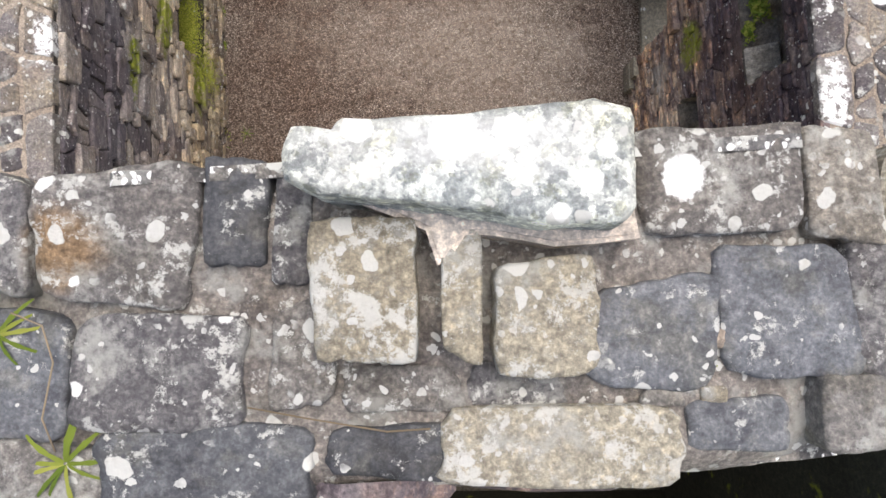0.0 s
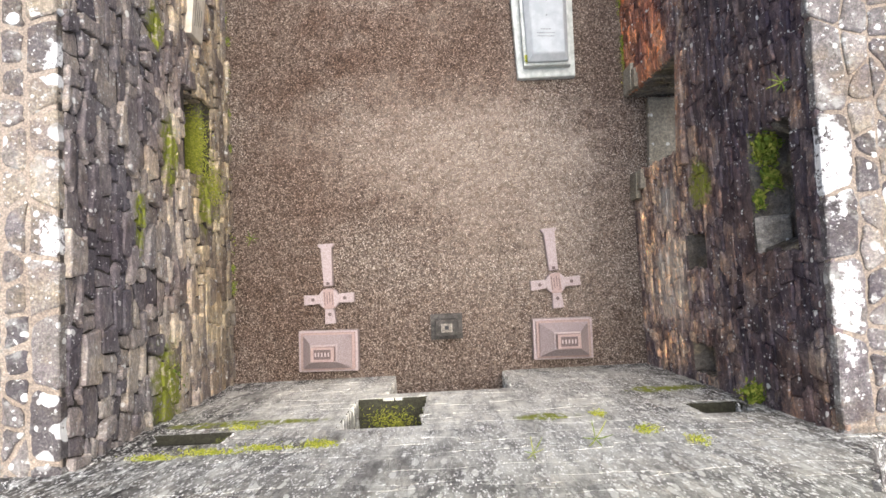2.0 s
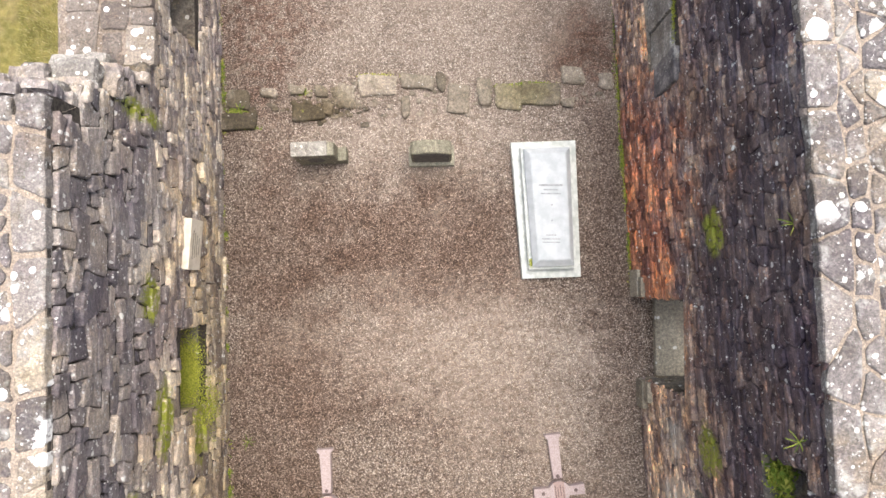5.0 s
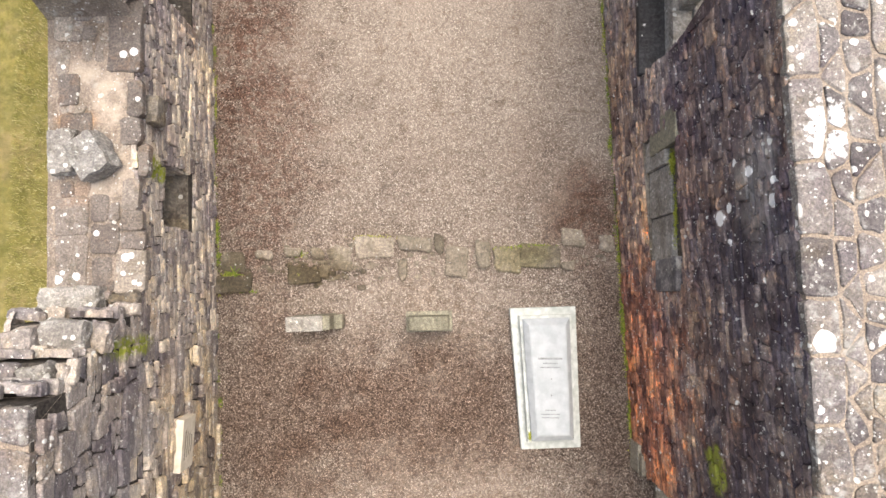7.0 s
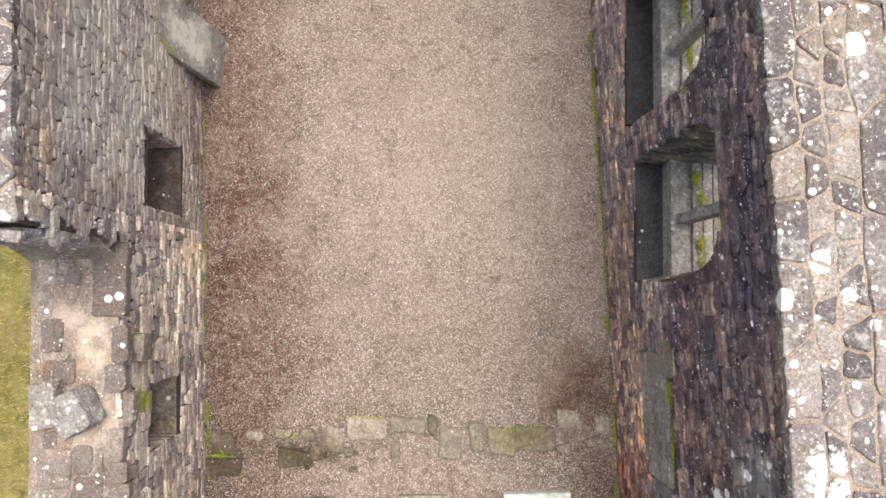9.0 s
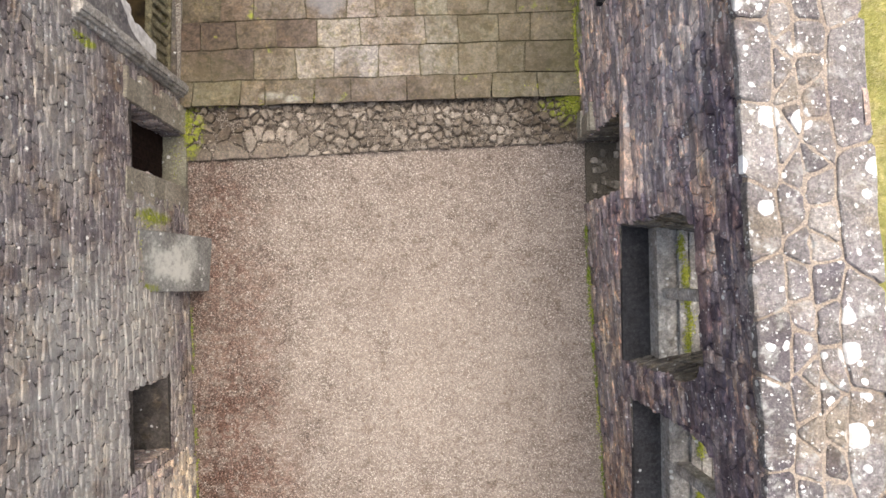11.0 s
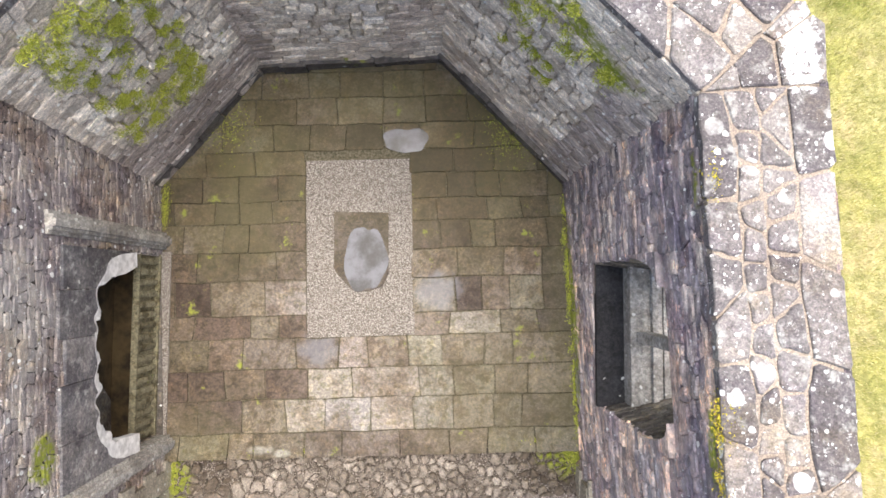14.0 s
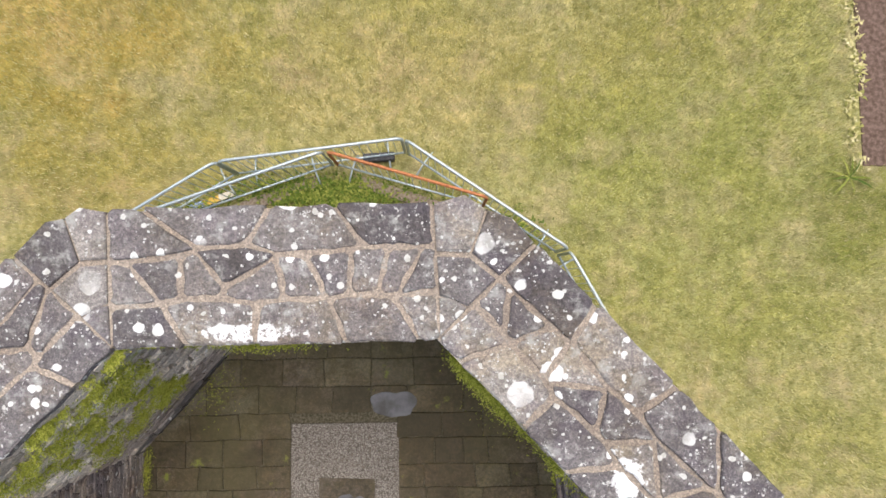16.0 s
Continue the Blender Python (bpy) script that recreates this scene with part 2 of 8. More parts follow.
DAMP = [((-2.7, 2.4, 0), (0.9, 2.6, 1), 0.5), ((-0.3, 5.3, 0), (1.7, 1.3, 1), 0.75), ((-1.8, 3.4, 0), (1.0, 0.9, 1), 0.45), ((0.2, 2.9, 0), (1.4, 0.9, 1), 0.4), ((-0.5, 0.6, 0), (3.4, 0.9, 1), 0.35),
        ((2.0, 8.5, 0), (0.55, 0.6, 1), 0.8), ((1.4, 9.3, 0), (0.5, 0.7, 1), 0.35), ((2.6, 5.5, 0), (0.5, 3.0, 1), 0.4), ((-2.6, 5.4, 0), (1.1, 1.2, 1), 0.4)]
# reddish mottling where leaves lie along the foot of the west wall
MOTTLE = [((-3.1, 9.4, 0), (0.95, 2.2, 1), 0.72), ((-3.35, 12.4, 0), (0.75, 2.3, 1), 0.72), ((-3.7, 14.6, 0), (0.5, 1.2, 1), 0.5), ((2.3, 8.4, 0), (0.5, 0.7, 1), 0.7)]
PALE = [((-0.3, 3.9, 0), (2.0, 0.8, 1), 0.38), ((0.9, 3.3, 0), (1.5, 1.1, 1), 0.36), ((1.9, 2.2, 0), (0.7, 1.6, 1), 0.3), ((0.3, 10.4, 0), (3.0, 3.4, 1), 0.42), ((0.0, 13.6, 0), (3.6, 3.2, 1), 0.42), ((-0.6, 6.9, 0), (1.6, 0.6, 1), 0.35), ((0.6, 2.0, 0), (0.7, 1.2, 1), 0.2)]

M_LEFT = stone("slaty_rubble_brown", [(0.0, (0.18, 0.168, 0.18)), (0.3, (0.28, 0.262, 0.262)), (0.65, (0.39, 0.36, 0.335)), (1.0, (0.57, 0.525, 0.455))], small=0.14, fine=0.25, moss=0.12, streak=(1, 0.5, 1.4),
               tints=[(0.85, None, 0.45, 0.62, (0.62, 0.58, 0.66), 0.75), (1.15, None, 0.48, 0.62, (1.28, 1.2, 1.0), 0.6), (5.0, None, 0.5, 0.66, (0.5, 0.47, 0.46), 0.6), (6.3, None, 0.54, 0.68, (1.5, 1.42, 1.2), 0.6)],
               stains=[((-3.4, 2.6, 0.7), (0.8, 3.6, 0.9), (1.3, 1.2, 0.86), 0.7), ((-3.35, 3.3, 1.9), (0.8, 3.4, 0.9), (1.4, 1.33, 1.18), 0.75), ((-3.9, 14.5, 1.0), (0.9, 4.5, 1.4), (1.4, 1.33, 1.2), 0.7), ((-3.3, 3.5, 4.0), (0.8, 3.2, 0.8), (0.7, 0.68, 0.74), 0.55), ((-3.9, 15.5, 3.0), (0.9, 4.8, 2.2), (1.15, 1.12, 1.28), 0.8), ((-3.7, 8.7, 1.5), (0.9, 3.4, 1.8), (1.4, 1.37, 1.28), 0.8)],
               mossy=[((-3.35, 4.55, 2.75), (0.3, 0.28, 0.2)), ((-3.35, 3.1, 2.4), (0.3, 0.4, 0.22)), ((-3.3, 2.2, 3.2), (0.3, 0.3, 0.12)), ((-3.5, 2.7, 1.2), (0.4, 0.5, 0.25)), ((-3.25, 0.3, 2.6), (0.4, 0.5, 0.4)),
                      ((-3.6, 8.7, 2.3), (0.3, 0.12, 0.4)), ((-3.6, 6.6, 2.9), (0.3, 0.12, 0.5)), ((-3.9, 17.1, 3.1), (0.3, 0.35, 0.25)), ((-4.0, 16.0, 3.0), (0.3, 0.15, 0.35)), ((-4.0, 18.4, 3.4), (0.3, 0.1, 0.5))])
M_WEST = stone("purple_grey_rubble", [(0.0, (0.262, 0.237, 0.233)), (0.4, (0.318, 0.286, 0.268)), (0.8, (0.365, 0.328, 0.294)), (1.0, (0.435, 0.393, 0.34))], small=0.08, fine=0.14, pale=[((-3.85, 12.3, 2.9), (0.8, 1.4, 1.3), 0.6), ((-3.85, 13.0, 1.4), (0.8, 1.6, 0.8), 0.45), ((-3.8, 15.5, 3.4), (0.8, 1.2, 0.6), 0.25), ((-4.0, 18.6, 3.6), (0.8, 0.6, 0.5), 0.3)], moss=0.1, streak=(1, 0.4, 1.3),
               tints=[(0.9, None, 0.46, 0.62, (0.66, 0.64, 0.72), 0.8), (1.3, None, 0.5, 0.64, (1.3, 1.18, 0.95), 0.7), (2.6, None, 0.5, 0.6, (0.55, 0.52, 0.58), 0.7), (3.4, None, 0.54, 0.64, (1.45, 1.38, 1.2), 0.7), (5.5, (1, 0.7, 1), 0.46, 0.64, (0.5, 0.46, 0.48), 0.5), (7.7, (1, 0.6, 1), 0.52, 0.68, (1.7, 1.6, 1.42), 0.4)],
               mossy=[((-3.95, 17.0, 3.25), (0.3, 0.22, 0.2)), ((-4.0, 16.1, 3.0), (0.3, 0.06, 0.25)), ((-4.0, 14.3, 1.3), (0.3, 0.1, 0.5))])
M_RIGHT = stone("slaty_rubble_dark", [(0.0, (0.125, 0.11, 0.13)), (0.35, (0.215, 0.19, 0.205)), (0.75, (0.32, 0.28, 0.27)), (1.0, (0.48, 0.425, 0.37))], small=0.05, fine=0.22, roundels=[((2.83, 8.01, 3.33), 0.09), ((2.83, 8.1, 3.5), 0.06), ((2.82, 8.53, 3.66), 0.05), ((2.84, 8.4, 3.9), 0.06), ((2.86, 8.07, 4.26), 0.07), ((2.86, 8.25, 4.3), 0.05), ((2.85, 8.6, 3.95), 0.05), ((2.83, 7.75, 3.45), 0.04)], moss=0.1, streak=(1, 0.6, 1.2), rough=0.6,
                tints=[(0.9, None, 0.45, 0.62, (0.55, 0.5, 0.66), 0.8), (1.25, (1, 0.6, 1), 0.46, 0.62, (1.6, 1.35, 1.0), 0.7), (2.7, None, 0.5, 0.6, (0.5, 0.47, 0.55), 0.65), (3.6, None, 0.54, 0.64, (1.5, 1.4, 1.2), 0.6), (7.0, (1, 0.7, 1.0), 0.48, 0.6, (0.32, 0.29, 0.35), 0.8), (9.3, (1, 0.5, 1.0), 0.55, 0.64, (2.5, 2.1, 1.6), 0.7)],
                stains=[((2.9, 5.9, 0.6), (0.9, 1.7, 1.5), (1.35, 0.76, 0.5), 0.8), ((2.9, 7.2, 1.3), (0.9, 3.0, 1.7), (1.4, 1.28, 1.12), 0.75), ((2.7, 10.0, 0.3), (1.2, 7.0, 1.0), (1.4, 1.25, 1.0), 0.5), ((3.0, 3.6, 3.4), (0.8, 3.6, 1.5), (0.42, 0.37, 0.42), 0.85), ((3.05, 2.2, 1.1), (0.8, 1.5, 1.3), (1.9, 1.75, 1.42), 0.8), ((2.8, 9.6, 3.4), (0.8, 3.2, 1.3), (0.5, 0.48, 0.58), 0.75),
                        ((2.4, 17.0, 2.2), (0.8, 3.6, 2.4), (1.85, 1.78, 1.80), 0.8), ((3.0, 1.3, 1.0), (0.8, 1.0, 1.2), (1.5, 1.4, 1.25), 0.6)],
                pale=[((2.45, 16.5, 2.2), (0.9, 2.2, 2.4), 0.32), ((2.3, 19.5, 2.2), (0.9, 1.2, 2.6), 0.22), ((2.6, 13.3, 0.6), (0.8, 2.0, 0.8), 0.2), ((2.85, 8.3, 4.0), (0.4, 0.5, 0.3), 0.3), ((3.05, 1.6, 1.2), (0.6, 0.5, 0.5), 0.65), ((3.0, 2.6, 1.3), (0.6, 0.3, 0.3), 0.6)],
                mossy=[((3.0, 5.3, 2.8), (0.3, 0.25, 0.2)), ((3.0, 2.75, 2.3), (0.3, 0.3, 0.25)), ((2.4, 17.5, 4.5), (0.3, 0.35, 0.06)), ((2.2, 18.4, 0.35), (0.25, 1.2, 0.18)), ((2.25, 19.7, 4.5), (0.3, 0.2, 0.06))])
M_GABLE = stone("weathered_gable_stone", [(0.0, (0.10, 0.10, 0.108)), (0.4, (0.175, 0.172, 0.172)), (0.8, (0.25, 0.245, 0.235)), (1.0, (0.34, 0.33, 0.31))], small=0.6, grey=0.4, crust=0.9, fine=0.95, moss=0.08, tall=0.3, bump=0.5, bleach=(0.97, 0.96, 0.86),
                tints=[(1.0, (0.6, 1, 2.5), 0.44, 0.58, (0.45, 0.45, 0.48), 0.85), (2.6, (0.5, 1, 5), 0.5, 0.6, (0.5, 0.5, 0.52), 0.7), (4.0, None, 0.5, 0.6, (0.45, 0.43, 0.42), 0.75), (5.7, None, 0.5, 0.6, (2.0, 1.95, 1.8), 0.8)],
                pale=[((-1.3, 0.1, 1.9), (1.5, 1, 1.9), 0.72), ((0.6, 0.1, 1.6), (2.6, 1, 1.8), 0.52), ((1.9, 0.2, 1.6), (1.0, 1, 1.6), 0.2), ((0.9, 0.1, 3.2), (1.8, 1, 0.8), 0.4), ((-0.6, 0.1, 4.6), (2.4, 1, 0.6), 0.25), ((0.4, 0.1, 6.0), (2.4, 1, 0.9), 0.3), ((1.6, 0.1, 4.4), (1.8, 1, 1.0), 0.5)],
                stains=[((-3.1, 0.0, 3.4), (0.9, 1, 3.0), (0.45, 0.43, 0.42), 0.8), ((3.4, 0.3, 4.0), (0.8, 1, 2.0), (0.5, 0.48, 0.46), 0.6), ((2.8, 0.2, 1.8), (1.0, 1, 2.0), (0.6, 0.57, 0.52), 0.7)],
                mossy=[((-2.2, 0.1, 3.0), (0.9, 0.5, 0.14)), ((2.6, 0.2, 2.2), (0.4, 0.5, 0.2)), ((1.0, 0.2, 3.4), (0.25, 0.5, 0.15))])
M_APSE = stone("mossy_apse_rubble", [(0.0, (0.48, 0.425, 0.35)), (0.5, (0.70, 0.63, 0.53)), (1.0, (0.84, 0.77, 0.66))], small=0.2, moss=0.3, streak=(0.6, 0.6, 1.6), tints=[(0.9, None, 0.5, 0.66, (0.7, 0.65, 0.68), 0.5)],
               stains=[((-3.7, 21.0, 0.9), (1.3, 1.3, 0.9), (0.42, 0.40, 0.44), 0.7), ((-2.6, 22.2, 2.4), (0.3, 0.3, 2.4), (0.5, 0.47, 0.5), 0.6), ((1.95, 20.6, 1.8), (0.4, 0.4, 2.0), (0.42, 0.41, 0.48), 0.7)],
               mossy=[((1.25, 21.4, 3.8), (0.9, 0.9, 0.4)), ((-3.0, 21.8, 4.0), (0.6, 0.6, 0.25))])
M_TOP = stone("lichened_capping_stone", [(0.0, (0.12, 0.11, 0.114)), (0.35, (0.182, 0.168, 0.168)), (0.75, (0.248, 0.229, 0.219)), (1.0, (0.335, 0.31, 0.283))], big=0.5, small=0.22, grey=0.4, blotch=0.9, moss=0.06, grain=1.5, fine=0.2, crust=0.55, tints=[(1.2, None, 0.5, 0.64, (1.3, 1.18, 0.88), 0.6), (1.9, None, 0.5, 0.62, (0.8, 0.77, 0.86), 0.7)], white=[((3.2, 2.55, 4.65), (0.14, 0.34, 0.2)), ((3.3, 1.3, 4.65), (0.1, 0.3, 0.2)), ((-3.32, 3.4, 4.65), (0.08, 0.15, 0.2)), ((-3.3, 1.9, 4.65), (0.08, 0.16, 0.2)), ((3.1, 8.6, 4.65), (0.16, 0.2, 0.2)), ((1.75, 21.35, 4.7), (0.1, 0.16, 0.2)), ((3.05, 20.75, 4.7), (0.14, 0.3, 0.2)), ((-1.3, 22.45, 4.7), (0.3, 0.06, 0.2))])
M_CAP = stone("pale_ridge_stone", [(0.0, (0.38, 0.415, 0.42)), (1.0, (0.40, 0.435, 0.435))], blotch=0.4, small=0.35, crust=0.5, grain=1.6, bump=0.35, bleach=(0.88, 0.88, 0.85), fine=0.3,
              tints=[(13.0, None, 0.485, 0.515, (1.9, 1.86, 1.78), 0.9), (19.0, None, 0.56, 0.59, (0.7, 0.69, 0.56), 0.6), (8.0, None, 0.53, 0.56, (1.4, 1.38, 1.3), 0.7)], pale=[((-0.04, 0.15, 8.4), (0.16, 0.06, 0.4), 0.5), ((0.2, 0.13, 8.4), (0.14, 0.06, 0.4), 0.4)],
              roundels=[((0.33, 0.06, 8.4), 0.03), ((0.27, 0.0, 8.4), 0.022), ((0.36, 0.13, 8.4), 0.028), ((0.1, 0.03, 8.4), 0.018), ((-0.14, 0.17, 8.4), 0.035), ((0.05, 0.15, 8.4), 0.05), ((0.17, 0.16, 8.4), 0.04)])
M_MORTAR = stone("sandy_mortar", [(0.0, (0.34, 0.288, 0.235)), (1.0, (0.42, 0.358, 0.295))], small=0.06, grey=0.2, grain=2.2)
M_GMORTAR = stone("weathered_grey_mortar", [(0.0, (0.22, 0.20, 0.187)), (1.0, (0.27, 0.25, 0.232))], small=0.3, grey=0.5, grain=2.2, blotch=0.8, crust=0.6, fine=0.4, bump=0.8, moss=0.1, tints=[(5.0, None, 0.5, 0.6, (0.5, 0.48, 0.5), 0.6)])
M_GTOP = stone("lichened_gable_stone", [(0.0, (0.10, 0.10, 0.11)), (0.3, (0.165, 0.16, 0.166)), (0.6, (0.23, 0.215, 0.195)), (0.85, (0.29, 0.27, 0.24)), (1.0, (0.38, 0.355, 0.30))], small=0.18, grey=0.55, blotch=0.9, moss=0.08, grain=2.0, fine=0.45, crust=0.7,
               stains=[((-0.88, -0.03, 8.2), (0.09, 0.09, 0.4), (1.5, 1.05, 0.6), 0.9)], roundels=[((0.60, 0.105, 8.2), 0.055), ((0.675, -0.085, 8.2), 0.036), ((-0.92, 0.11, 8.2), 0.03), ((-0.475, -0.215, 8.2), 0.022), ((-0.84, -0.13, 8.2), 0.02), ((-0.83, -0.38, 8.2), 0.024), ((-0.335, -0.17, 8.2), 0.024)])
M_SLATE = stone("smooth_blue_slate", [(0.0, (0.10, 0.105, 0.116)), (1.0, (0.20, 0.213, 0.235))], small=0.14, fine=0.25, blotch=0.9, crust=0.6, grain=0.8, bump=0.3, rough=0.7, tints=[(7.0, None, 0.5, 0.62, (0.6, 0.58, 0.62), 0.6), (9.0, None, 0.52, 0.62, (1.5, 1.45, 1.3), 0.6)])
M_CREAM = stone("smooth_cream_mortar", [(0.0, (0.68, 0.61, 0.54)), (1.0, (0.76, 0.69, 0.61))], small=0.04, grain=1.4, bump=0.25)
M_TANTOP = stone("tan_lichened_stone", [(0.0, (0.31, 0.275, 0.205)), (1.0, (0.40, 0.37, 0.295))], big=0.06, small=0.2, grey=0.5, moss=0.2, grain=2.2, fine=0.3, crust=0.9)
M_ROCK = stone("grey_lichened_block", [(0.0, (0.22, 0.212, 0.202)), (1.0, (0.34, 0.328, 0.308))], big=0.22, small=0.15, grey=0.3, blotch=1.0, crust=0.7, grain=1.6)
M_LOWTOP = stone("grey_brown_wall_stone", [(0.0, (0.15, 0.132, 0.122)), (0.5, (0.23, 0.203, 0.182)), (1.0, (0.34, 0.305, 0.265))], small=0.12, grey=0.2, blotch=0.9, moss=0.14, grain=1.6, fine=0.1, crust=0.1, tints=[(1.9, None, 0.5, 0.62, (1.25, 1.0, 0.8), 0.6)],
                 roundels=[((-3.78, 9.92, 2.78), 0.045), ((-3.66, 9.95, 2.78), 0.05), ((-4.47, 9.77, 2.78), 0.03), ((-3.66, 7.58, 2.78), 0.05), ((-3.60, 7.6, 2.78), 0.035), ((-3.68, 7.4, 2.78), 0.03), ((-3.55, 7.3, 2.78), 0.03), ((-4.2, 7.36, 2.78), 0.045), ((-4.4, 7.32, 2.78), 0.05), ((-4.36, 7.4, 2.78), 0.03), ((-4.0, 7.85, 2.78), 0.035), ((-3.6, 9.4, 2.78), 0.03)])
M_LOWBED = stone("brown_weathered_mortar", [(0.0, (0.20, 0.168, 0.138)), (1.0, (0.29, 0.245, 0.205))], small=0.1, grey=0.3, grain=2.0, blotch=0.8, fine=0.15, moss=0.15, bleach=(0.52, 0.44, 0.355), tints=[(3.0, None, 0.5, 0.6, (0.6, 0.55, 0.53), 0.6)],
                 stains=[((-4.3, 9.15, 2.77), (0.22, 0.12, 0.3), (1.3, 0.9, 0.55), 0.7)], pale=[((-3.95, 9.45, 2.77), (0.17, 0.32, 0.3), 0.95), ((-4.22, 9.72, 2.77), (0.16, 0.16, 0.3), 0.9), ((-3.72, 8.62, 2.77), (0.12, 0.26, 0.3), 0.8), ((-3.98, 8.37, 2.77), (0.2, 0.1, 0.3), 0.9)])
M_SLAB = stone("lichened_grave_slab", [(0.0, (0.215, 0.218, 0.205)), (1.0, (0.26, 0.263, 0.248))], small=0.2, grey=0.3, blotch=0.6, crust=0.3, pale=[((-3.78, 13.7, 1.0), (0.3, 0.22, 0.5), 0.95), ((-3.76, 13.72, 0.9), (0.4, 0.3, 0.7), 0.9)], mossy=[((-4.0, 13.3, 1.6), (0.3, 0.1, 0.4))])
M_INFILL = stone("mossy_blocking_rubble", [(0.0, (0.46, 0.42, 0.35)), (0.5, (0.66, 0.605, 0.51)), (0.85, (0.78, 0.73, 0.63)), (1.0, (0.88, 0.85, 0.78))], small=0.15, moss=0.55, tints=[(1.6, None, 0.48, 0.6, (0.66, 0.62, 0.6), 0.5)])
M_APSEBED = plain("pale_lime_bedding", (0.34, 0.30, 0.245), (0.50, 0.45, 0.38), 25, 0.95, 0, 0.5, 0.2)
M_CUSHION = stone("cushion_moss", [(0.0, (0.2, 0.2, 0.2)), (1.0, (0.3, 0.3, 0.3))], moss=3.0)
# Stone darker than the wall faces, for reveals, corbel and a loose block
M_REVEAL = stone("dark_reveal_stone", [(0.0, (0.11, 0.10, 0.09)), (1.0, (0.24, 0.22, 0.19))], small=0.08, moss=0.3, blotch=1.0, tints=[(2.2, None, 0.48, 0.6, (0.45, 0.42, 0.4), 0.8), (3.4, None, 0.5, 0.62, (1.7, 1.55, 1.2), 0.6)])
M_WALLGAP = plain("wall_joint_earth", (0.03, 0.027, 0.025), (0.10, 0.088, 0.076), 25, 0.95, 0, 0.5, 0.2)
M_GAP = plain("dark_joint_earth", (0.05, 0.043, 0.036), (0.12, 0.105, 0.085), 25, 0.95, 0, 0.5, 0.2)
M_DRESSED = stone("dressed_sandstone", [(0.0, (0.26, 0.24, 0.19)), (1.0, (0.40, 0.37, 0.30))], small=0.08, moss=0.2)
M_DARKSLAB = stone("dark_slate_slab", [(0.0, (0.04, 0.04, 0.043)), (1.0, (0.075, 0.075, 0.08))], small=0.03, moss=0.15, rough=0.8, spec=0.15, blotch=1.0)
M_PLINTH = stone("wet_plinth_stone", [(0.0, (0.07, 0.066, 0.064)), (1.0, (0.15, 0.14, 0.135))], small=0.06, moss=0.5, rough=0.55, blotch=1.0, streak=(0.6, 0.6, 1.5), tints=[(3.0, None, 0.5, 0.6, (1.8, 1.7, 1.5), 0.6), (6.0, None, 0.5, 0.6, (0.4, 0.4, 0.4), 0.7)])
M_PALESLAB = stone("pale_sill_stone", [(0.0, (0.33, 0.32, 0.295)), (1.0, (0.46, 0.445, 0.41))], small=0.2, moss=0.08, blotch=0.8, tints=[(4.0, None, 0.5, 0.6, (0.55, 0.53, 0.5), 0.7)])
M_FLAG = stone("mossy_flagstone", [(0.0, (0.084, 0.065, 0.053)), (0.25, (0.128, 0.103, 0.083)), (0.45, (0.160, 0.135, 0.104)), (0.65, (0.195, 0.169, 0.139)), (0.85, (0.242, 0.219, 0.192)), (1.0, (0.280, 0.258, 0.233))], hues=[(0.0, (1.04, 0.97, 0.94)), (0.3, (1.02, 0.99, 0.93)), (0.5, (0.92, 1.0, 0.80)), (0.7, (0.9, 0.92, 1.02)), (0.85, (1.06, 0.95, 0.95)), (1.0, (0.95, 1.0, 0.84))], toned=True, tints=[(2.6, None, 0.47, 0.6, (0.62, 0.56, 0.46), 0.7), (4.1, None, 0.52, 0.64, (1.4, 1.33, 1.18), 0.7), (9.0, None, 0.5, 0.6, (0.6, 0.62, 0.4), 0.6)], rough=0.65, bump=0.4, blotch=0.8, moss=0.6, wet=[((-1.77, 17.8, 0.24), (0.3, 0.2, 0.5)), ((0.05, 18.72, 0.24), (0.32, 0.28, 0.5))],
               film=[((-0.9, 20.8, 0.24), (3.4, 1.5, 0.5)), ((-2.9, 21.0, 0.24), (0.9, 0.5, 0.5)), ((-3.2, 19.8, 0.24), (0.8, 0.8, 0.5)), ((1.3, 21.0, 0.24), (0.6, 0.8, 0.5)), ((2.0, 19.0, 0.24), (0.3, 2.5, 0.5)), ((-1.0, 21.9, 0.24), (2.0, 0.5, 0.5)), ((1.2, 17.0, 0.24), (1.4, 1.0, 0.5)), ((-3.6, 16.5, 0.24), (0.7, 0.5, 0.5))],
               stains=[((-3.2, 18.4, 0.24), (1.2, 2.2, 0.6), (0.66, 0.6, 0.52), 0.7), ((0.9, 20.6, 0.24), (1.5, 1.4, 0.6), (0.68, 0.6, 0.46), 0.8), ((-3.0, 20.0, 0.24), (1.3, 0.8, 0.6), (0.7, 0.66, 0.52), 0.7), ((-0.9, 21.3, 0.24), (3.0, 1.0, 0.6), (0.68, 0.6, 0.47), 0.8), ((0.9, 19.8, 0.24), (1.2, 1.4, 0.6), (0.66, 0.62, 0.5), 0.6)],
               pale=[((-2.6, 16.3, 0.24), (0.16, 0.07, 0.6), 0.5), ((-2.3, 16.25, 0.24), (0.1, 0.05, 0.6), 0.45)])
